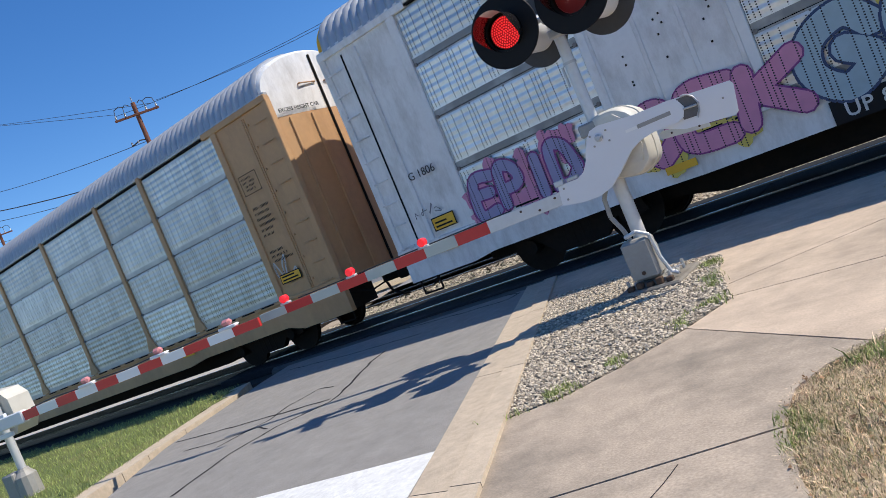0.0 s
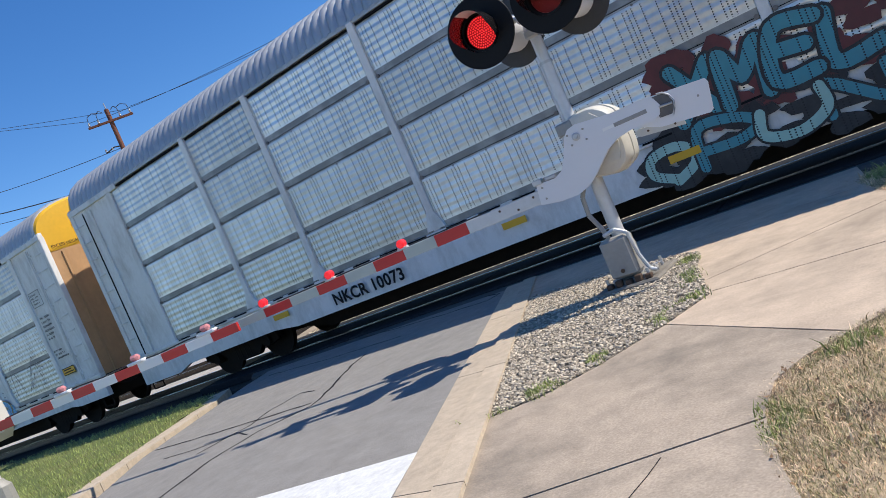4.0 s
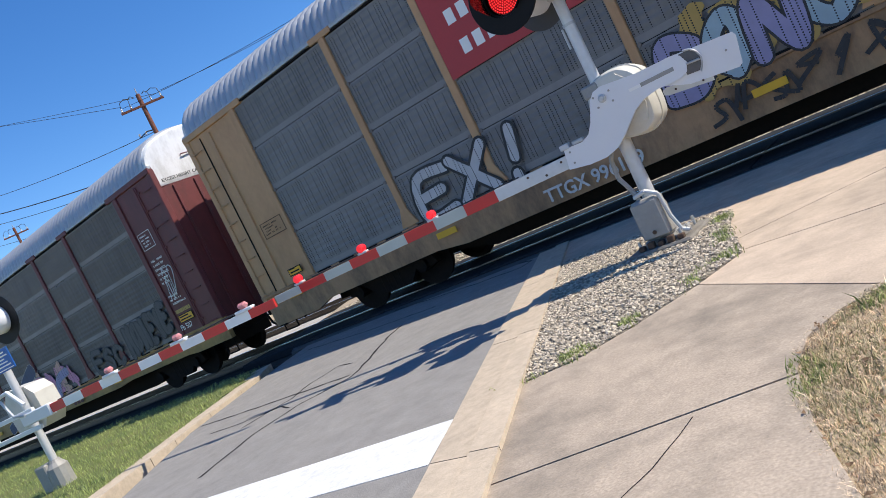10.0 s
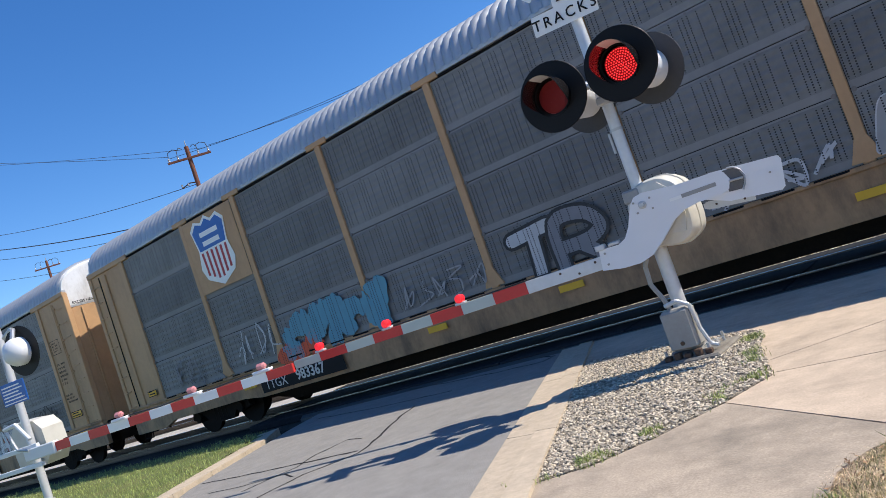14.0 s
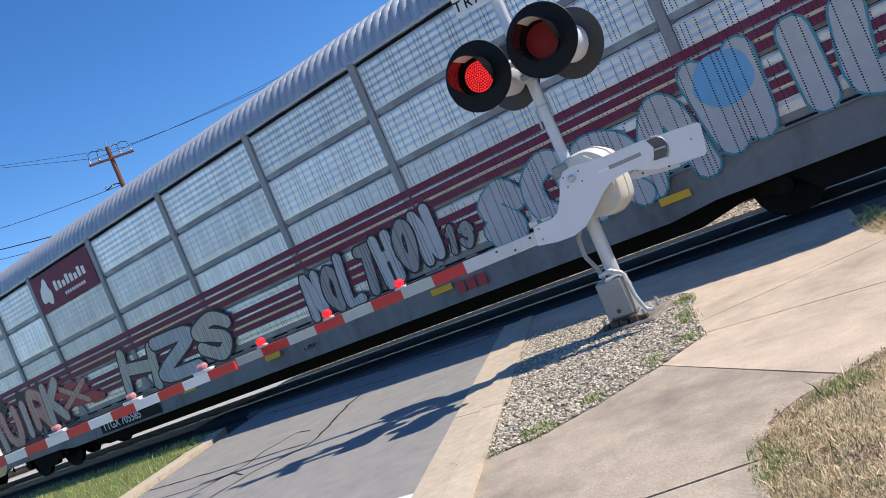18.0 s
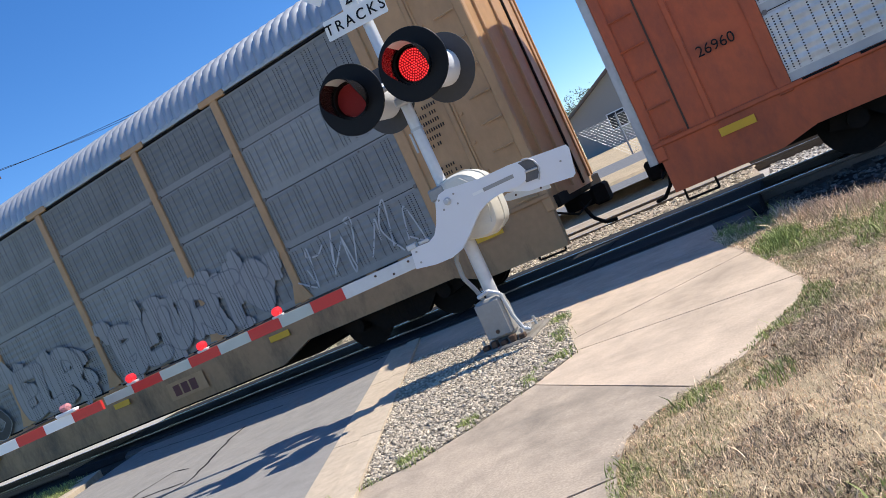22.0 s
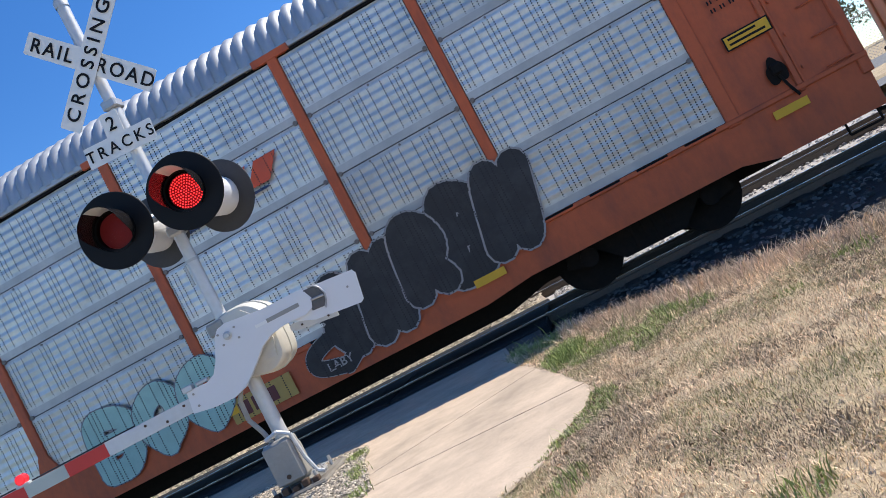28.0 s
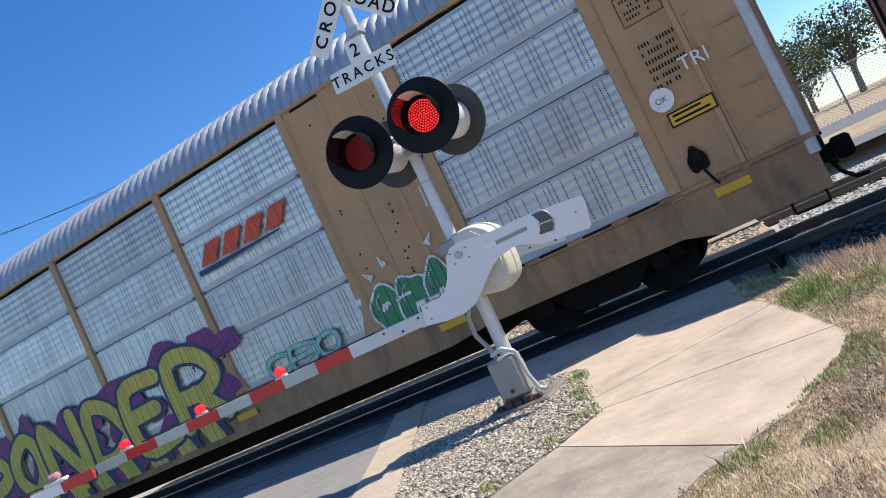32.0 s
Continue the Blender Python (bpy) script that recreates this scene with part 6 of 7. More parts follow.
def italic_bars(car, x0, x1, z0, z1, mat, under, n=4):
    """A slanting company mark, kept as plain shapes."""
    w, s = (x1 - x0) / n, (z1 - z0) * 0.75
    for i in range(n):
        a = x0 + i * w
        block = [(a, z0), (a + w * 0.72, z0), (a + w * 0.72 + s, z1), (a + s, z1)]
        part("company_mark", flat([block], 0.002, 0.002), mat, car, "slanting orange-red block of a company mark")
    if under:
        part("mark_underline", flat([[(x0 - 0.1, z0 - 0.13), (x1 - 0.2, z0 - 0.08), (x1 - 0.2, z0 - 0.05), (x0 - 0.1, z0 - 0.04)]], 0.002, 0.002), under, car)


def end_notes(car, ink, at=None):
    e = CAR - 1.55 if at is None else at
    framed_note(car, e, 3.45, 0.55, 0.42, ink)
    bars(car, e + 0.05, e + 0.6, 2.5, 3.2, 6, ink, 3)
    if at is None:
        bars(car, e + 0.02, e + 0.65, 1.95, 2.25, 3, ink, 5)
    sticker(car, e + 0.0, 1.5 if at is None else 2.0)


def brake_gear(car, e, z):
    """The hand brake fitting near the car's end and the soot round it."""
    r = random.Random(9)
    part("soot_smudge", flat([blob(e, z, 0.26, 0.34, r, 30, 2.0, 0.14)], 0.001, -0.002), SOOT, car, "sooty grease smudge")
    part("brake_wheel_box", Shape().box(e - 0.06, e + 0.06, -HALF - 0.12, -HALF, z - 0.04, z + 0.1, 0.02), SOOT, car, "small dark brake fitting")
    part("brake_chain", Shape().tube([(e, -HALF - 0.06, z - 0.06), (e + 0.06, -HALF - 0.06, z - 0.25), (e + 0.12, -HALF - 0.06, z - 0.4)], 0.02, 5), SOOT, car)


BLUEGREY, CREAM, COAL, DIMBLUE = paint("blue_grey", (0.34, 0.46, 0.52)), paint("cream", (0.55, 0.5, 0.42)), paint("charcoal", (0.085, 0.08, 0.08)), paint("dim_blue", (0.13, 0.15, 0.22))

car = autorack(0, "tan autorack car with silver perforated side panels", TAN, ZINC, WHITE)
end_notes(car, INK)
tag(car, 26.8, 27.4, 1.5, 2.1, 3, PALE, 2)

car = autorack(1, "white autorack car with silver perforated panels and graffiti", WHITE, SILVER, YELLOW, solid_bays=(1, 7), depth=(0.6, 0.66, 0.64), door=TAN)
end_notes(car, INK)
sticker(car, 1.0, 1.32, 0.5, 0.24)
words(car, "G 1806", 0.9, 2.3, 0.2, INK)
tag(car, 0.7, 1.3, 1.62, 1.82, 4, SMOKE, 9, 0.014)
shield(car, 5.75, 4.1, 0.95)
words(car, "BUILDING AMERICA", 4.83, 3.28, 0.2, INK)
throwup(car, "EPID", 2.0, 4.0, 1.15, 1.95, LILAC, PURPLE, 11, cloud=PINK, thick=0.045)
smear(car, 4.8, 7.2, 0.95, 1.25, 9, YELL, 10)
throwup(car, "OEK", 4.8, 7.3, 0.92, 1.9, PINK, PURPLE, 12, thick=0.03, bold=0.09)
smear(car, 7.4, 11.5, 1.2, 1.9, 12, YELL, 13)
throwup(car, "GONA", 7.2, 11.6, 0.92, 2.15, BLUEGREY, NAVY, 13, bold=0.09, thick=0.035, rise=0.15)
throwup(car, "HEHER", 15.3, 18.3, 1.15, 2.0, LILAC, NIGHT, 14, second=PINK, bold=0.025, thick=0.075)
tag(car, 12.2, 14.4, 1.3, 2.1, 5, SMOKE, 15, 0.025)
tag(car, 18.8, 21.0, 1.35, 2.1, 3, SMOKE, 16, 0.02)
throwup(car, "OB", 21.8, 23.4, 0.78, 1.5, SKYB, OCHRE, 17, cloud=SKYB, thick=0.06)
tag(car, 22.0, 22.9, 1.65, 2.05, 3, SKYB, 8, 0.035)
tag(car, 24.1, 26.4, 1.3, 2.4, 3, SMOKE, 18, 0.022)
plate(car, 7.4, 9.9, 0.64, 0.95, INK, "black number panel")
words(car, "UP 801206", 7.55, 0.7, 0.26, STENCIL, 0.004, spacing=1.1)
framed_note(car, 10.4, 0.74, 0.4, 0.26, INK)
words(car, "LD LMT 80000", 12.4, 0.86, 0.15, INK)
words(car, "L-89-4", 17.0, 0.86, 0.13, INK)
words(car, "RELEASE", 14.4, 0.72, 0.12, INK)
words(car, "RETAINING VALVE", 17.8, 0.76, 0.13, INK)

car = autorack(2, "light grey autorack car with silver panels and yellow end plate", WHITE, SILVER, YELLOW, door=WHITE)
end_notes(car, INK)
sticker(car, 26.2, 0.82, 0.55, 0.2)
words(car, "NKCR 10073", 6.9, 0.66, 0.32, INK, 0.008, spacing=1.05)
part("company_mark", flat(stroke([(18.75, 3.15), (19.6, 3.85)], 0.15), 0.002, 0.002), REDDECAL, car, "red stroke of a crossed company mark")
part("company_mark", flat(stroke([(18.75, 3.8), (19.65, 3.2)], 0.12), 0.002, 0.004), NIGHT, car, "dark stroke of a crossed company mark")
for i in range(9):
    plate(car, 19.75 + 0.18 * i, 19.87 + 0.18 * i, 3.4, 3.64, INK, "", 0, "writing_bar")
throwup(car, "XMEL", 14.2, 16.9, 1.15, 2.0, TEAL, NIGHT, 21, cloud=MAROON, thick=0.06)
throwup(car, "OPUN", 13.5, 16.8, 0.5, 1.12, MINT, NIGHT, 22, second=TEAL, cloud=NIGHT, thick=0.06)

car = autorack(3, "maroon autorack car with brown-grey panels and graffiti", MAROON, BROWNED, WHITE, tpost=True, sill=OCHREPAINT, depth=(0.68, 0.72, 0.66))
end_notes(car, SIGN)
plate(car, 6.2, 9.4, 0.62, 0.98, INK, "black number panel")
words(car, "TTGX 253274", 6.35, 0.69, 0.32, STENCIL, 0.01, spacing=1.05)
tag(car, 1.0, 1.6, 1.95, 2.4, 4, HAZE, 29, 0.012)
words(car, "NS 22647", 0.95, 1.62, 0.16, STENCIL)
plate(car, 0.9, 1.5, 1.42, 1.5, OCHRE, "yellow notice strip")
smear(car, 5.0, 6.1, 1.4, 1.95, 8, COAL, 30)
throwup(car, "CA", 4.95, 6.15, 1.35, 2.0, COAL, HAZE, 32, thick=0.02, bold=0.08)
throwup(car, "L", 8.0, 8.8, 1.55, 2.1, COAL, HAZE, 31, thick=0.02, bold=0.08)
for i in range(4):
    plate(car, 7.1 + 0.06 * i, 8.2, 3.28 + 0.09 * i, 3.32 + 0.09 * i, NIGHT, "", 0, "writing_bar")
plate(car, 8.4, 9.4, 3.2, 3.5, NIGHT, "faint dark company mark")
smear(car, 11.2, 14.3, 1.05, 1.8, 16, STEELB, 39)
bands(car, [(SKYB, 0.34, (10.3, 1.15), (10.6, 1.9), (11.0, 1.95), (11.2, 1.3)), (NAVY, 0.26, (10.5, 0.85), (11.1, 1.0), (11.5, 0.85)), (SKYB, 0.4, (11.6, 1.0), (12.0, 1.75), (12.6, 1.8), (12.9, 1.2)), (LILAC, 0.26, (11.9, 0.95), (12.4, 1.25), (12.9, 1.0)), (SKYB, 0.34, (13.0, 1.0), (13.4, 1.7), (14.0, 1.55)), (OCHRE, 0.2, (11.3, 1.55), (11.5, 1.8), (11.8, 1.7))], SMOKE)
smear(car, 15.6, 20.6, 0.95, 2.0, 34, PEACH, 38)
smear(car, 17.3, 20.9, 0.95, 1.9, 24, PINK, 35)
bands(car, [(NAVY, 0.4, (15.7, 1.1), (16.3, 1.75), (17.0, 1.55), (17.6, 1.9), (18.5, 2.25)), (PINK, 0.44, (17.4, 1.15), (18.0, 1.55), (18.7, 1.75), (19.2, 1.3)), (NAVY, 0.34, (16.9, 1.0), (17.6, 1.15), (18.3, 0.95)), (PALE, 0.12, (17.3, 1.3), (17.7, 1.6), (18.2, 1.5)), (NAVY, 0.3, (15.2, 0.8), (15.9, 0.95), (16.6, 0.8)), (LILAC, 0.22, (19.4, 1.0), (19.8, 1.6), (20.5, 1.75))], HAZE, 0.006)
throwup(car, "ESC", 22.2, 23.9, 1.2, 1.85, COAL, NIGHT, 33, thick=0.04, bold=0.05)
throwup(car, "MONEYE", 24.2, 26.5, 1.3, 2.15, COAL, NIGHT, 36, thick=0.04, bold=0.05, rise=0.2)
words(car, "Fb 507", 26.75, 1.33, 0.19, SIGN)
plate(car, 26.85, 27.5, 1.75, 1.84, OCHRE, "yellow notice strip")
tag(car, 26.9, 27.5, 2.1, 2.9, 2, PALE, 37)
owner_bars(car, 20.0, 0.72, 0.28, MAROON)

car = autorack(4, "tan autorack car with dark grey panels and red sign panel", TAN, DULL, WHITE, tpost=True, sill=TANSILL)
end_notes(car, INK)
framed_note(car, 1.05, 2.28, 0.7, 0.34, INK)
sticker(car, 1.2, 1.36, 0.42, 0.16)
plate(car, 6.88, 9.67, 3.08, 4.93, REDDECAL, "faded red painted sign panel", -0.012, "sign_panel")
for i, (a, n) in enumerate(((7.2, 8), (7.25, 7), (7.3, 7))):
    for k in range(n):
        plate(car, a + 0.26 * k, a + 0.26 * k + 0.17, 4.38 - 0.52 * i, 4.62 - 0.52 * i, SIGN, "", -0.006, "writing_bar")
throwup(car, "EX!", 5.2, 7.7, 1.1, 2.05, PALE, NIGHT, 41, bold=0.035, thick=0.06, second=PALE)
words(car, "TTGX 996189", 7.5, 0.62, 0.3, STENCIL, 0.006)
throwup(car, "BONUIL", 10.0, 13.8, 1.2, 2.1, LILAC, NIGHT, 42, cloud=OCHRE, second=BLUEGREY, bold=0.08, thick=0.045, rise=0.2)
tag(car, 10.3, 13.5, 0.6, 1.1, 8, NIGHT, 47, 0.06)
throwup(car, "GNORF", 14.6, 18.0, 1.15, 2.15, DIMBLUE, NAVY, 43, second=SMOKE, cloud=COAL, bold=0.08, thick=0.05, rise=0.25)
throwup(car, "LALAS", 19.2, 22.8, 1.1, 1.85, PALE, HAZE, 44, second=CHALK, cloud=PALE, bold=0.07, thick=0.03)
tag(car, 19.4, 22.4, 1.15, 1.85, 6, REDDECAL, 48, 0.03)
plate(car, 19.8, 20.8, 0.57, 0.86, INK, "black marking panel")
owner_bars(car, 19.95, 0.61, 0.28, SIGN)
tag(car, 24.2, 26.2, 1.4, 2.2, 5, NIGHT, 45, 0.05)

car = autorack(5, "tan autorack car with dark grey panels and blue shield", TAN, DULL, WHITE, tpost=True, sill=TANSILL)
end_notes(car, INK)
sticker(car, 1.2, 1.36, 0.42, 0.16)
plate(car, 4.8, 6.72, 3.2, 4.93, TAN, "tan upper panel", -0.014, "sign_panel")
shield(car, 5.72, 4.08, 1.25)
tag(car, 2.6, 4.6, 1.25, 1.95, 4, SMOKE, 54, 0.04)
tag(car, 5.3, 6.9, 1.35, 2.2, 4, PALE, 53, 0.03)
smear(car, 7.1, 10.2, 1.3, 1.95, 40, STEELB, 51)
smear(car, 6.9, 8.0, 1.2, 1.4, 6, REDO, 52)
plate(car, 5.8, 8.6, 0.62, 1.0, INK, "black number panel")
words(car, "TTGX", 5.95, 0.68, 0.29, STENCIL)
words(car, "983367", 7.05, 0.7, 0.31, STENCIL, 0.008)
throwup(car, "TR", 13.2, 15.0, 1.05, 2.0, PALE, NIGHT, 55, second=SMOKE, thick=0.07)
tag(car, 16.1, 18.5, 1.2, 1.8, 5, PALE, 56, 0.045)
throwup(car, "ATG", 18.8, 20.4, 1.3, 1.9, HAZE, PALE, 57, bold=0.03, thick=0.035)
tag(car, 21.6, 23.6, 1.35, 1.95, 5, PINK, 58, 0.02)
words(car, "DEVICK", 24.1, 1.25, 0.75, PALE, 0.022)
tag(car, 24.0, 25.4, 1.95, 2.15, 8, PALE, 59, 0.02)
tag(car, 10.5, 12.6, 1.3, 1.8, 5, HAZE, 50, 0.03)

car = autorack(6, "grey autorack car with maroon stripes and graffiti", GREY, SILVER, WHITE, sill=GREYSILL)
end_notes(car, INK)
for z in (2.55, 2.38, 2.21, 1.86, 1.69, 1.52):
    plate(car, 1.9, 26.5, z, z + 0.12, WINE, "maroon painted stripe", 0.0 - 0.006, "stripe")
plate(car, 6.9, 9.66, 3.98, 4.92, WINE, "maroon company sign panel", -0.01, "sign_panel")
part("company_mark", flat([blob(7.42, 4.42, 0.5, 0.6, random.Random(5), 20, 2, 0.2)], 0.002, 0.0), SIGN, car, "white wind-rose mark")
for i in range(8):
    plate(car, 7.85 + 0.19 * i, 7.98 + 0.19 * i, 4.35, 4.6 - 0.05 * (i % 3), SIGN, "", -0.004, "writing_bar")
for i in range(9):
    plate(car, 8.2 + 0.11 * i, 8.27 + 0.11 * i, 4.14, 4.22, SIGN, "", -0.004, "writing_bar")
words(car, "FXE", 1.3, 2.13, 0.17, INK)
words(car, "21049", 1.15, 1.93, 0.17, INK)
tag(car, 0.85, 1.7, 3.1, 3.95, 3, SMOKE, 61, 0.03)
tag(car, 0.85, 1.75, 2.4, 2.85, 4, TEAL, 62, 0.025)
tag(car, 0.85, 1.75, 1.4, 1.85, 4, TEAL, 69, 0.025)
throwup(car, "TUIRK", 2.0, 6.2, 1.1, 2.3, CREAM, REDDECAL, 63, second=PEACH, cloud=NIGHT, bold=0.07, thick=0.04, rise=0.3)
throwup(car, "X", 6.2, 7.4, 1.5, 2.15, PEACH, REDDECAL, 60, cloud=REDDECAL, thick=0.05)
throwup(car, "HZS", 9.1, 13.4, 1.15, 2.3, CREAM, NIGHT, 64, second=PALE, bold=0.08, thick=0.05)
throwup(car, "NOLTHON", 15.6, 19.0, 1.2, 2.2, PALE, NIGHT, 65, second=HAZE, bold=0.05, thick=0.045, rise=0.2)
throwup(car, "13", 19.05, 19.65, 1.3, 1.8, HAZE, NIGHT, 68, thick=0.06)
throwup(car, "SORA", 19.8, 23.6, 0.95, 2.2, PALE, TEAL, 66, bold=0.1, thick=0.03)
throwup(car, "WIL", 23.6, 26.5, 1.1, 2.45, PALE, TEAL, 67, bold=0.1, thick=0.03)
part("graffiti_letter", flat([blob(24.1, 2.1, 0.85, 0.7, random.Random(6), 26, 2.0, 0.06)], 0.0012, 0.016), SKYB, car, "pale blue round sprayed head")
plate(car, 7.3, 9.9, 0.6, 0.95, INK, "black number panel")
words(car, "TTGX 705585", 7.4, 0.66, 0.29, STENCIL, 0.006)
owner_bars(car, 18.9, 0.68, 0.28, REDDECAL)
words(car, "L-894", 15.0, 0.72, 0.14, INK)

car = autorack(7, "tan autorack car with weathered dark panels and blue graffiti", TAN, WORN, WHITE, tpost=True, sill=TANSILL, depth=(0.4, 0.6, 0.35))
end_notes(car, INK)
words(car, "NS 26647", 0.75, 1.72, 0.22, INK, 0.006)
throwup(car, "NUK", 2.0, 4.9, 0.95, 1.9, STEELB, NAVY, 71, cloud=HAZE, second=TEAL, bold=0.09, thick=0.03)
throwup(car, "NOKI", 4.9, 7.3, 0.95, 2.05, STEELB, NAVY, 70, cloud=HAZE, second=TEAL, bold=0.09, thick=0.03)
smear(car, 7.8, 9.3, 1.5, 2.3, 30, HAZE, 72)
tag(car, 7.7, 9.4, 1.4, 2.4, 5, PALE, 78, 0.02)
smear(car, 10.1, 12.0, 1.45, 2.1, 30, SMOKE, 80)
part("graffiti_outline", fat([curve([(10.2, 1.5), (10.6, 2.2), (11.4, 2.1), (12.2, 1.9), (12.1, 1.4), (11.2, 1.35)], 6)], 0.03, 0.002), PALE, car, "thin pale sprayed outline")
throwup(car, "BCD", 13.3, 15.2, 1.2, 1.9, NIGHT, PALE, 73, bold=0.09, thick=0.025)
throwup(car, "ELR", 15.9, 18.0, 1.3, 2.35, HAZE, SMOKE, 74, cloud=HAZE, bold=0.07, thick=0.03)
throwup(car, "BLURTS", 19.1, 23.3, 1.3, 2.3, HAZE, SMOKE, 75, cloud=HAZE, bold=0.09, thick=0.03)
tag(car, 23.7, 26.4, 1.3, 2.2, 7, PALE, 76, 0.025)
for i in range(5):
    plate(car, 7.1 + 0.07 * i, 8.5, 3.35 + 0.09 * i, 3.39 + 0.09 * i, NIGHT, "", 0, "writing_bar")
plate(car, 8.6, 9.5, 3.55, 3.85, NIGHT, "dark company mark")
for i in range(16):
    plate(car, 8.2 + 0.17 * (i % 8), 8.32 + 0.17 * (i % 8), 3.2 + 0.18 * (i // 8), 3.32 + 0.18 * (i // 8), NIGHT, "", 0, "writing_bar")
plate(car, 7.35, 9.8, 0.6, 0.97, RUST, "rust-brown number panel", -0.002)
words(car, "TTGX 701058", 7.5, 0.66, 0.3, STENCIL, 0.006)
words(car, "LD LMT 81000", 13.2, 0.66, 0.16, INK)
plate(car, 19.9, 20.9, 0.52, 0.86, TAN, "bright tan marking panel", -0.002)
owner_bars(car, 20.05, 0.58, 0.28, MAROON)

car = autorack(8, "orange-red autorack car with patched grey panels", ORANGE, PATCHED, WHITE, solid_bays=(1, 7), corner=STRIP)
end_notes(car, INK, 26.95)
brake_gear(car, 26.95, 1.35)
plate(car, 8.0, 10.9, 0.6, 0.97, INK, "black number panel")
words(car, "TTGX 693244", 8.15, 0.67, 0.31, STENCIL, 0.004)
italic_bars(car, 18.8, 21.0, 3.5, 3.84, REDO, NAVY)
eye = [(21.2, 1.3), (21.6, 1.6), (22.1, 1.8), (22.7, 1.82), (23.5, 1.62), (22.9, 1.45), (22.8, 0.95), (22.5, 1.3), (22.15, 0.88), (22.0, 1.28), (21.7, 0.95), (21.6, 1.22)]
part("graffiti_outline", flat([grown(eye, 0.04)], 0.0016, 0.002), NIGHT, car, "black outline of an eye shape")
part("graffiti_letter", flat([eye], 0.0016, 0.004), MINT, car, "pale blue-green eye shape")
part("graffiti_stroke", flat([[(21.65, 1.36), (21.95, 1.62), (22.35, 1.7), (22.5, 1.62), (22.2, 1.4), (21.9, 1.34)]], 0.001, 0.006), NIGHT, car)
part("graffiti_stroke", flat([blob(22.1, 1.53, 0.3, 0.2, random.Random(4), 20)], 0.001, 0.0075), SMOKE, car)
words(car, "DYE", 20.7, 0.68, 0.42, MINT, 0.012)
part("graffiti_stroke", flat(stroke([(21.9, 1.95), (21.75, 2.25)], 0.07) + stroke([(22.1, 1.95), (22.1, 2.3)], 0.07) + stroke([(22.3, 1.95), (22.45, 2.25)], 0.07), 0.001, 0.002), PEACH, car)
words(car, "BI", 27.55, 2.62, 0.26, SIGN, 0.008)
part("round_sticker", flat([blob(26.9, 2.42, 0.3, 0.3, random.Random(1), 20, 2, 0.0)], 0.002, 0.002), SIGN, car, "round white inspection sticker")
words(car, "OK", 26.81, 2.38, 0.11, GREEN, y=SKIN - 0.0065)
words(car, "26960", 1.0, 2.0, 0.2, INK)

car = autorack(9, "orange-red autorack car with silver panels and black graffiti", ORANGE, ZINC, WHITE, tpost=True, corner=STRIP, strip=False)
end_notes(car, INK, 26.95)
brake_gear(car, 27.35, 1.5)
italic_bars(car, 18.95, 20.95, 3.5, 3.84, REDO, NAVY)
throwup(car, "SHRBN", 20.5, 23.9, 0.8, 2.15, NIGHT, HAZE, 91, bold=0.12, thick=0.025, rise=0.35, lean=0.25, crowd=1.2)
throwup(car, "O", 20.05, 21.0, 0.6, 1.25, NIGHT, HAZE, 96, bold=0.14, thick=0.025)
words(car, "LABY", 20.3, 0.72, 0.17, HAZE, 0.003, y=SKIN - 0.022)
throwup(car, "BOO", 16.5, 18.9, 0.68, 1.75, MINT, SMOKE, 92, bold=0.12, thick=0.02)
tag(car, 23.4, 24.1, 1.55, 1.9, 3, NIGHT, 93, 0.03)
plate(car, 18.7, 19.75, 0.66, 1.0, OCHRE, "ochre marking panel")
owner_bars(car, 18.85, 0.72, 0.28, MAROON)
words(car, "28051", 1.0, 2.5, 0.2, INK)
tag(car, 0.8, 1.75, 1.6, 2.0, 4, NIGHT, 94, 0.04)

car = autorack(10, "tan autorack car with silver panels and purple graffiti", TAN, ZINC, WHITE, solid_bays=(1, 7), corner=STRIP, sill=TANSILL)
end_notes(car, INK, 26.95)
brake_gear(car, 27.05, 1.5)
plate(car, 7.95, 10.8, 0.64, 1.0, INK, "black number panel")
words(car, "G", 8.1, 0.71, 0.3, STENCIL)
words(car, "TX", 8.65, 0.71, 0.3, STENCIL)
words(car, "691972", 9.35, 0.71, 0.31, STENCIL, 0.008)
throwup(car, "PONDER", 11.1, 18.4, 0.9, 2.3, YELL, NAVY, 101, cloud=PURPLE, bold=0.05, thick=0.055, crowd=1.05)
for i in range(9):
    u = 11.6 + 0.75 * i
    part("graffiti_block", flat([[(u, 0.66), (u + 0.4, 0.66), (u + 0.28, 0.98), (u - 0.12, 0.98)]], 0.0012, 0.004), YELL, car, "yellow sprayed shadow block")
    part("graffiti_block", flat([[(u + 0.4, 0.66), (u + 0.56, 0.66), (u + 0.44, 0.98), (u + 0.28, 0.98)]], 0.0012, 0.004), NAVY, car, "navy sprayed shadow edge")
tag(car, 17.8, 19.0, 1.9, 2.25, 3, NAVY, 106, 0.035)
bubbles(car, 21.75, 23.25, 1.0, 1.9, 3, GREEN, CHALK, 102, thick=0.04, square=2.0, slant=0.0)
for i, (u, v) in enumerate(((21.5, 1.15), (21.6, 1.75), (21.95, 2.0), (22.25, 2.1), (23.05, 2.1), (23.5, 1.75), (23.55, 1.15))):
    d = Vector((u - 22.5, v - 1.45)).normalized() * 0.2
    part("graffiti_spike", flat([[(u - d.y * 0.3, v + d.x * 0.3), (u + d.y * 0.3, v - d.x * 0.3), (u + d.x, v + d.y)]], 0.0012, 0.002), CHALK, car, "white sprayed spike")
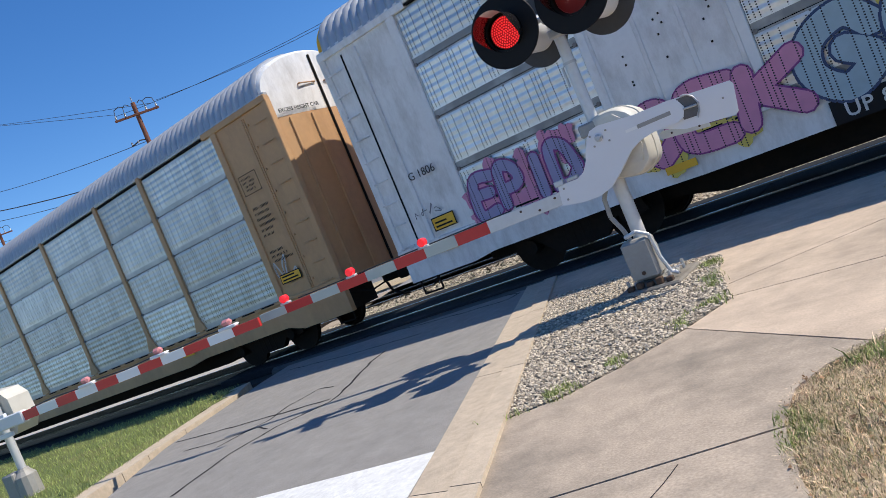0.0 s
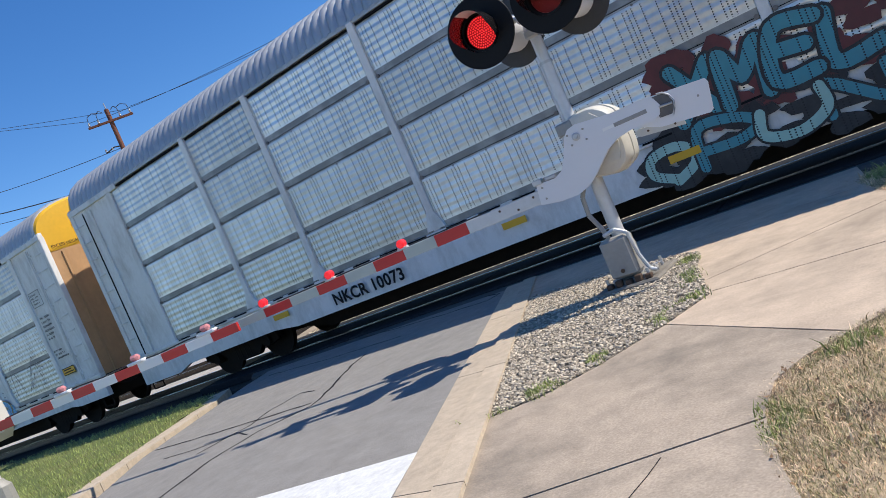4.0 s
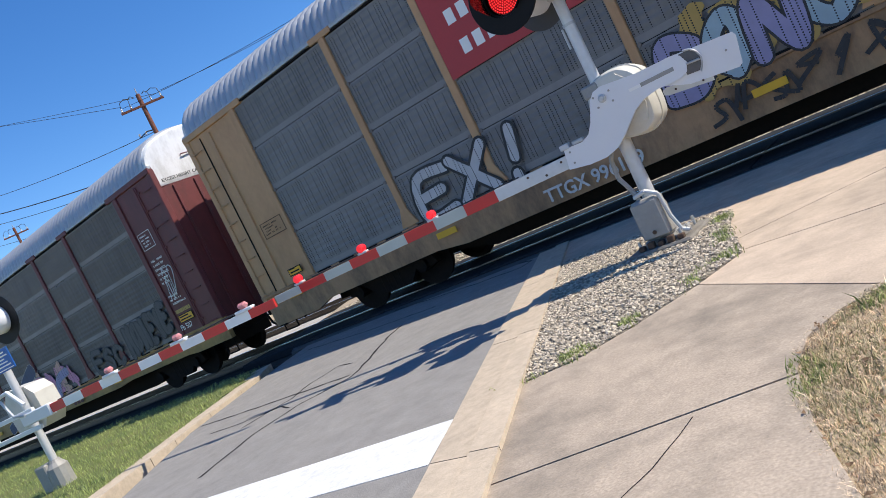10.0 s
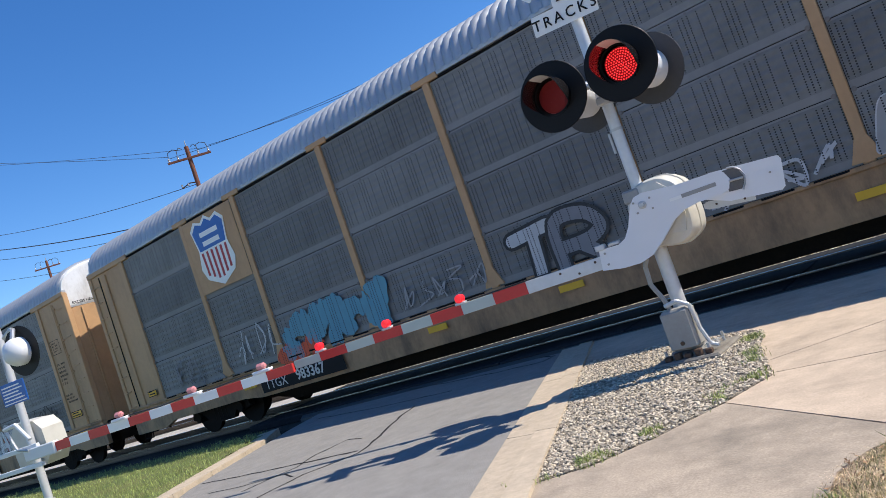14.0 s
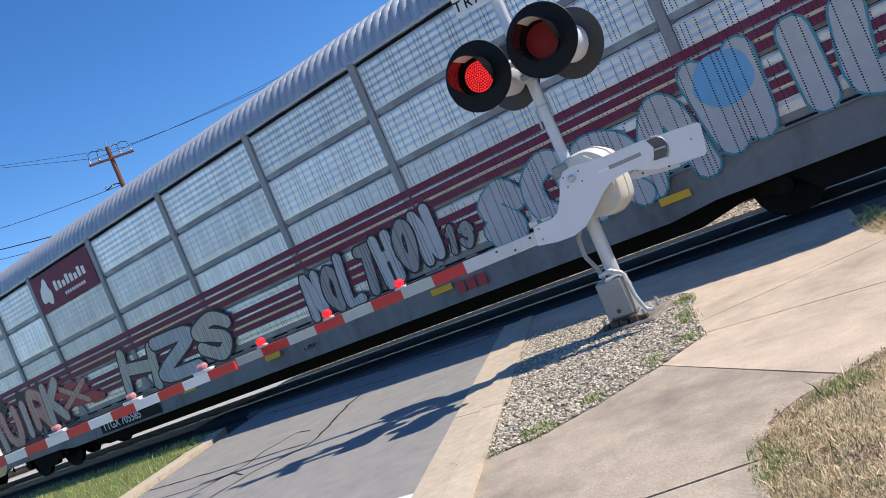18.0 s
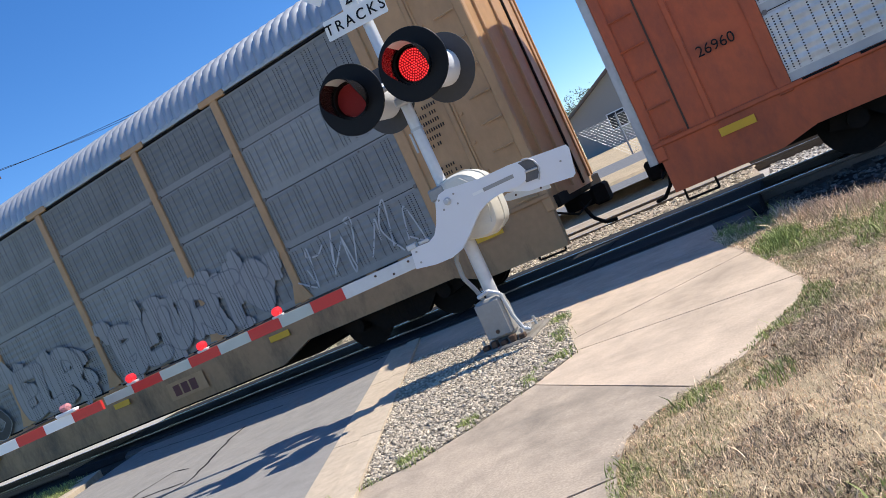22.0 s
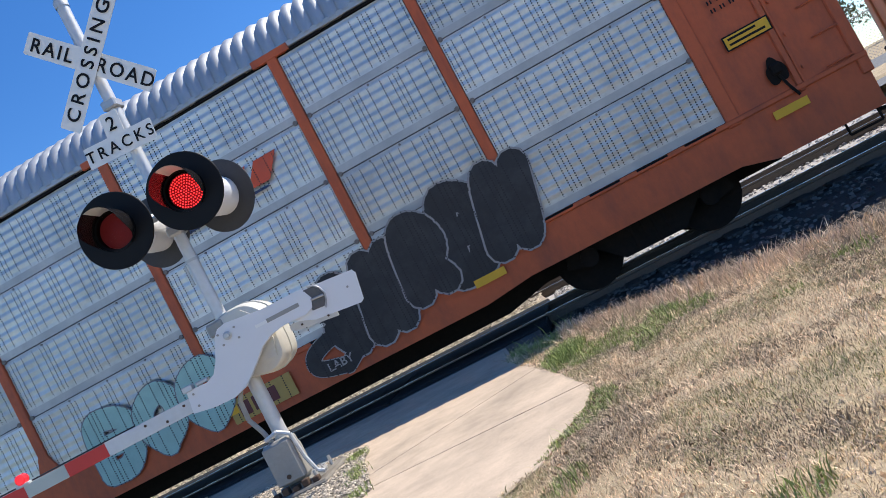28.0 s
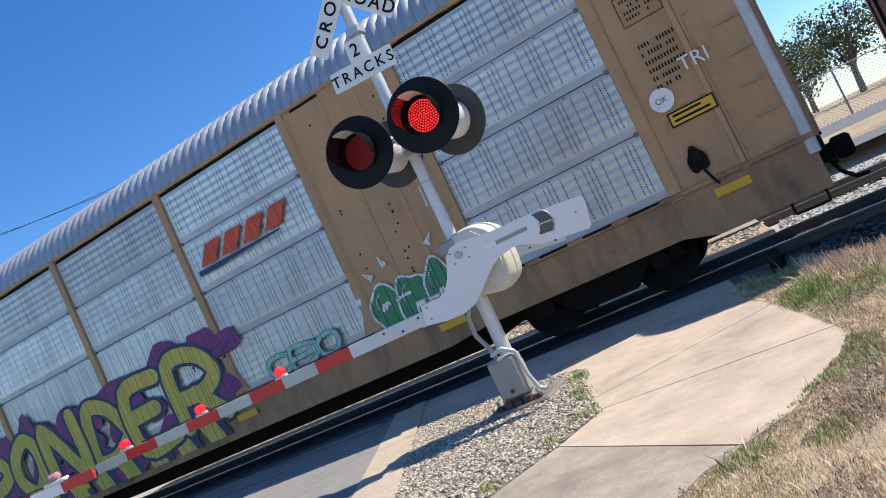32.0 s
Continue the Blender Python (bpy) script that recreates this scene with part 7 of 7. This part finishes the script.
throwup(car, "OBO", 19.4, 21.0, 1.15, 1.6, MINT, GREEN, 103, bold=0.02, thick=0.03)
italic_bars(car, 19.0, 21.0, 3.48, 3.82, REDO, NAVY)
words(car, "EIUZ", 6.75, 1.3, 0.85, PALE, 0.03, spacing=1.1)
tag(car, 2.0, 3.7, 1.4, 2.1, 6, PURPLE, 105, 0.025)
words(car, "34513", 1.12, 2.76, 0.18, INK)
for i in range(4):
    plate(car, 1.16 + 0.13 * i, 1.23 + 0.13 * i, 2.96, 3.08, SMOKE, "", 0, "writing_bar")
bars(car, 0.95, 1.5, 3.3, 3.5, 3, INK, 107)
sticker(car, 1.2, 1.5, 0.46, 0.17)
words(car, "TRI", 27.35, 2.6, 0.27, SIGN)
part("round_sticker", flat([blob(26.98, 2.4, 0.32, 0.32, random.Random(1), 20, 2, 0.0)], 0.002, 0.002), SIGN, car, "round white inspection sticker")
words(car, "OK", 26.89, 2.36, 0.11, GREEN, y=SKIN - 0.0065)
car = autorack(11, "rust-red autorack car at the end of the train", MAROON, DULL, WHITE)

# ---- beyond the rails ----
POLEWOOD = material("brown_utility_pole", (0.16, 0.06, 0.035), 0.85, vary=0.25, grain=14, bump=0.3)
WIREMAT = material("dark_cable", (0.03, 0.03, 0.035), 0.6, vary=0.1)
CERAMIC = material("grey_insulator", (0.35, 0.35, 0.36), 0.3, vary=0.1)


def utility_pole(m, height, label):
    pole = thing("utility_pole", label, "utility pole", m)
    part("pole", Shape().rod((0, 0, -0.4), (0, 0, height), 0.17, 12, 0.12), POLEWOOD, pole, "brown wooden pole", smooth=True)
    arm = part("crossarm", Shape().box(-1.2, 1.2, -0.16, -0.06, height - 0.75, height - 0.63, 0.01), POLEWOOD, pole)
    for x in (-1.1, -0.6, 0.55, 1.1):
        part("insulator", Shape().lathe([(0.0, 0.0), (0.03, 0.0), (0.06, 0.05), (0.04, 0.1), (0.06, 0.15), (0.02, 0.22), (0.0, 0.24)], 10, Matrix.Translation((x, -0.11, height - 0.63))), CERAMIC, arm)
        part("jumper_wire", Shape().tube([(x, -0.11, height - 0.4), (x * 0.95, -0.1, height - 0.1), (x * 0.7, -0.1, height + 0.02), (x * 0.4, -0.1, height - 0.1)], 0.02, 5), WIREMAT, arm)
    part("pole_pin", Shape().rod((0, 0, height), (0, 0, height + 0.35), 0.03, 6), CERAMIC, pole)
    part("lower_bracket", Shape().tube([(-0.9, -0.1, height - 2.25), (-0.4, -0.1, height - 2.05), (0.0, 0, height - 2.1)], 0.035, 6), WIREMAT, pole)
    for x in (-0.85, -0.5):
        part("insulator", Shape().lathe([(0.0, 0.0), (0.06, 0.03), (0.04, 0.1), (0.06, 0.14), (0.0, 0.2)], 8, Matrix.Translation((x, -0.1, height - 2.2))), CERAMIC, pole)
    return pole


utility_pole(pose(-31.9, 19.0, 0, 0, 0, 48), 13.9, "brown wooden utility pole with crossarm and wires")
utility_pole(pose(-71.7, 29.3, 0, 0, 0, 48), 17.2, "far wooden utility pole with a short crossarm")


def swept(pts, r, n=5):
    s = Shape()
    for p in pts:
        s.v += [(p[0], p[1] + r * math.cos(2 * math.pi * i / n), p[2] + r * math.sin(2 * math.pi * i / n)) for i in range(n)]
    for k in range(len(pts) - 1):
        s.f += [(k * n + i, k * n + (i + 1) % n, (k + 1) * n + (i + 1) % n, (k + 1) * n + i) for i in range(n)]
    return s


def wire(a, b, sag, r=0.02):
    a, b = Vector(a), Vector(b)
    pts = [a.lerp(b, i / 16) - Vector((0, 0, 4 * sag * (i / 16) * (1 - i / 16))) for i in range(17)]
    solid("overhead_wire", swept(pts, r), WIREMAT, "thin dark overhead wire strung between poles", "wire", group="overhead wires")


wire((-32.6, 18.2, 13.6), (-95, 17.5, 38), 0.6, 0.014)
wire((-31.4, 19.8, 13.6), (-95, 18.5, 36.5), 0.6, 0.014)
wire((-32.0, 18.9, 11.7), (-71.7, 15.5, 21.0), 1.0, 0.018)
wire((-28.0, 20.4, 9.6), (-66, 17.0, 18.2), 0.8, 0.035)
wire((-28.0, 20.4, 9.3), (-66, 17.0, 17.4), 0.9, 0.018)
wire((-28.0, 20.4, 8.6), (-66, 16.8, 15.6), 1.0, 0.015)
wire((-31.0, 19.8, 13.6), (-12, 31, 15.2), 0.8, 0.014)
wire((-32.6, 18.2, 13.5), (-12, 30, 15.0), 0.8, 0.014)
# the bank, a street, a fence, bushes and a house behind the train
BANK = [(14.4, -0.12), (15, 0.1), (16, 0.55), (20, 0.9), (24, 1.15), (34, 1.5), (70, 2.0)]
bank = Shape()
for y, z in BANK:
    bank.v += [(-9.0, y, z), (160.0, y, z)]
for i in range(len(BANK) - 1):
    bank.f.append((2 * i, 2 * i + 1, 2 * i + 3, 2 * i + 2))
solid("far_bank", bank, DIRT, "dry grass bank beyond the rails", "ground", kind="structure")
STREETMAT = material("ground_blue_grey_asphalt", (0.15, 0.155, 0.16), 0.9, vary=0.3, grain=60, bump=0.3)
street = Shape().add([(-40, 14.6, 0.32), (160, 14.6, 0.32), (160, 20.4, 1.0), (-40, 20.4, 1.0)], [(0, 1, 2, 3)])
solid("back_street", street, STREETMAT, "grey street along the far bank", "road", kind="structure")
FENCE = material("fence_wire", (0.35, 0.36, 0.37), 0.5, 0.5, vary=0.1)
fence = thing("chain_link_fence", "grey chain-link fence along the far bank", "fence")
for i in range(13):
    part("fence_post", Shape().rod((-2 + 2.6 * i, 21.5, 0.9), (-2 + 2.6 * i, 21.5, 2.6), 0.035, 8), FENCE, fence)
part("top_rail", Shape().rod((-2, 21.5, 2.58), (29.2, 21.5, 2.58), 0.022, 6), FENCE, fence)
net = Shape()
for i in range(230):
    for d in (-1, 1):
        x0 = -2 + 0.136 * i
        net.rod((x0, 21.5, 0.95), (x0 + d * 1.6, 21.5, 2.58), 0.006, 3, caps=False)
tagged(part("fence_mesh", net, FENCE, fence, "diamond wire mesh"), kind="stuff")
HOUSEWALL = material("beige_siding", (0.34, 0.32, 0.28), 0.8, vary=0.06, grain=20, stain=0.15, stain_colour=(0.38, 0.34, 0.27))
ROOFTILE = material("grey_brown_shingle", (0.16, 0.13, 0.11), 0.9, vary=0.3, grain=25, bump=0.4)
GLASS = material("dark_window_glass", (0.03, 0.035, 0.04), 0.08, vary=0.1, bump=0.0)
house = thing("house", "beige gabled house with a white-framed window", "house", pose(-3.6, 38, 1.5))
part("wall", Shape().slab([(-4, 0), (4, 0), (4, 2.6), (0, 4.6), (-4, 2.6)], 0, 9), HOUSEWALL, house)
for sx in (-1, 1):
    roof = Shape().slab([(0, 4.6), (sx * 4.5, 2.35), (sx * 4.5, 2.5), (0, 4.78)], -0.4, 9.4)
    part("roof", roof, ROOFTILE, house, "shingled roof slope")
for wx, wz in ((-1.4, 1.0), (1.4, 1.0), (0.0, 2.9)):
    w = part("window", Shape().box(wx - 0.5, wx + 0.5, -0.03, 0.03, wz, wz + 0.9, 0.0), GLASS, house, "dark window in a white frame")
    for a, b, c, d in ((-0.56, 0.56, -0.07, 0.0), (-0.56, 0.56, 0.9, 0.97), (-0.57, -0.5, -0.07, 0.97), (0.5, 0.57, -0.07, 0.97), (-0.02, 0.02, 0.0, 0.9)):
        part("window_frame", Shape().box(wx + a, wx + b, -0.06, 0.0, wz + c, wz + d), SIGN, w)
FOLIAGE = island_tint(material("olive_leaf", (0.085, 0.1, 0.035), 0.7, vary=0.3, grain=5, bump=0.0), 0.55)
BARK = material("grey_bark", (0.14, 0.11, 0.085), 0.9, vary=0.3, grain=12, bump=0.5)


def tree(x, y, z, h, spread, seed, label):
    r = random.Random(seed)
    t = thing("tree", label, "tree", pose(x, y, z), group="trees behind the fence")
    wood = Shape().rod((0, 0, -0.3), (0.1, 0, h * 0.4), 0.2, 9, 0.13)
    tips = []
    for i in range(9):
        a, e = r.uniform(0, 6.28), r.uniform(0.5, 1.2)
        l = spread * r.uniform(0.5, 0.9)
        tip = (0.1 + math.cos(a) * l * math.cos(e), math.sin(a) * l * math.cos(e), h * r.uniform(0.3, 0.45) + l * math.sin(e))
        wood.rod((0.1, 0, h * r.uniform(0.25, 0.4)), tip, 0.08, 6, 0.02)
        tips.append(tip)
    part("trunk", wood, BARK, t)
    v, f = [], []
    for i in range(60):
        bx, by, bz = r.choice(tips)
        cx, cy, cz = bx + r.gauss(0, spread * 0.3), by + r.gauss(0, spread * 0.3), min(h * 0.97, max(h * 0.2, bz + r.gauss(0, h * 0.13)))
        for _ in range(70):
            px, py, pz = cx + r.gauss(0, 0.28), cy + r.gauss(0, 0.28), cz + r.gauss(0, 0.22)
            s = r.uniform(0.04, 0.09)
            n = len(v)
            a, b = Vector((r.gauss(0, 1), r.gauss(0, 1), r.gauss(0, 1))).normalized() * s, Vector((r.gauss(0, 1), r.gauss(0, 1), r.gauss(0, 1))).normalized() * s
            v += [(px - a.x, py - a.y, pz - a.z), (px + b.x, py + b.y, pz + b.z), (px + a.x, py + a.y, pz + a.z), (px - b.x, py - b.y, pz - b.z)]
            f.append((n, n + 1, n + 2, n + 3))
    me = bpy.data.meshes.new("crown")
    me.from_pydata(v, [], f)
    tagged(part("crown", me, FOLIAGE, t, "uneven crown of small olive leaves"), kind="stuff")


for i, (x, y, h, sp) in enumerate([(4.5, 33, 4.2, 2.2), (8.0, 36, 5.0, 2.6), (11.5, 34, 4.6, 2.4), (15.5, 37, 5.4, 2.8), (20, 35, 5.0, 2.6), (25, 38, 5.6, 3.0), (1.6, 48, 6.0, 3.0), (-2.0, 50, 7.0, 3.2), (-1.0, 55, 7.5, 3.4), (31, 36, 5.2, 2.8), (6.2, 44, 5.6, 2.7), (13.5, 45, 6.2, 2.9), (-13.2, 58, 6.0, 3.6), (-17.0, 61, 6.8, 3.8), (-21.5, 59, 6.2, 3.6)]):
    tree(x, y, 1.2, h, sp, 40 + i, "olive-green bushy tree behind the fence")


# ---- what moves ----
# the left end of the car of rank 1 along the track, by the second
RUN = [(0, -5.74), (2, -24.92), (4, -44.01), (6, -62.96), (8, -81.73), (10, -100.3), (12, -118.68), (14, -136.87), (16, -154.89), (18, -172.76), (20, -190.5), (22, -208.14), (24, -225.68), (26, -243.11), (28, -260.43), (30, -277.58), (32, -294.51)]


FLASH = 1.189


def motions():
    for car, k in CARS:
        walk(car, [(t, pose(x + (k - 1) * PITCH, TRACK_Y, 0.05)) for t, x in RUN])
    # wheels roll on the rail
    times, places = [r[0] for r in RUN], [r[1] for r in RUN]
    steps = [i / 15 for i in range(481)]
    for car, k in CARS:
        for wheel in [o for o in car.children_recursive if o.name.startswith("wheel")]:
            at = wheel.location.copy()
            walk(wheel, [(t, pose(at.x, at.y, at.z, 0, math.degrees(float(np.interp(t, times, places)) / 0.46), 0)) for t in steps])
    # the LED boards turn outward and inward in step with the flashing
    for board, lit in BOARDS:
        rows, turn = [(0.0, pose(0, 0.06, 0, 0, 0, 180 * lit))], 180 * lit
        t = FLASH / 2
        while t < 31.9:
            # three steps of 60 degrees, before or after the whole second that lies next to them
            f, near = round(t * FPS - 1.5), round(t) * FPS
            if f < near < f + 3:
                f = near if t * FPS > near else near - 3
            for i in (0, 1, 2, 3):
                rows.append(((f + i) / FPS, pose(0, 0.06, 0, 0, 0, turn + 60 * i)))
            turn += 180
            t += FLASH / 2
        rows.append((32.0, pose(0, 0.06, 0, 0, 0, turn)))
        walk(board, rows)


motions()
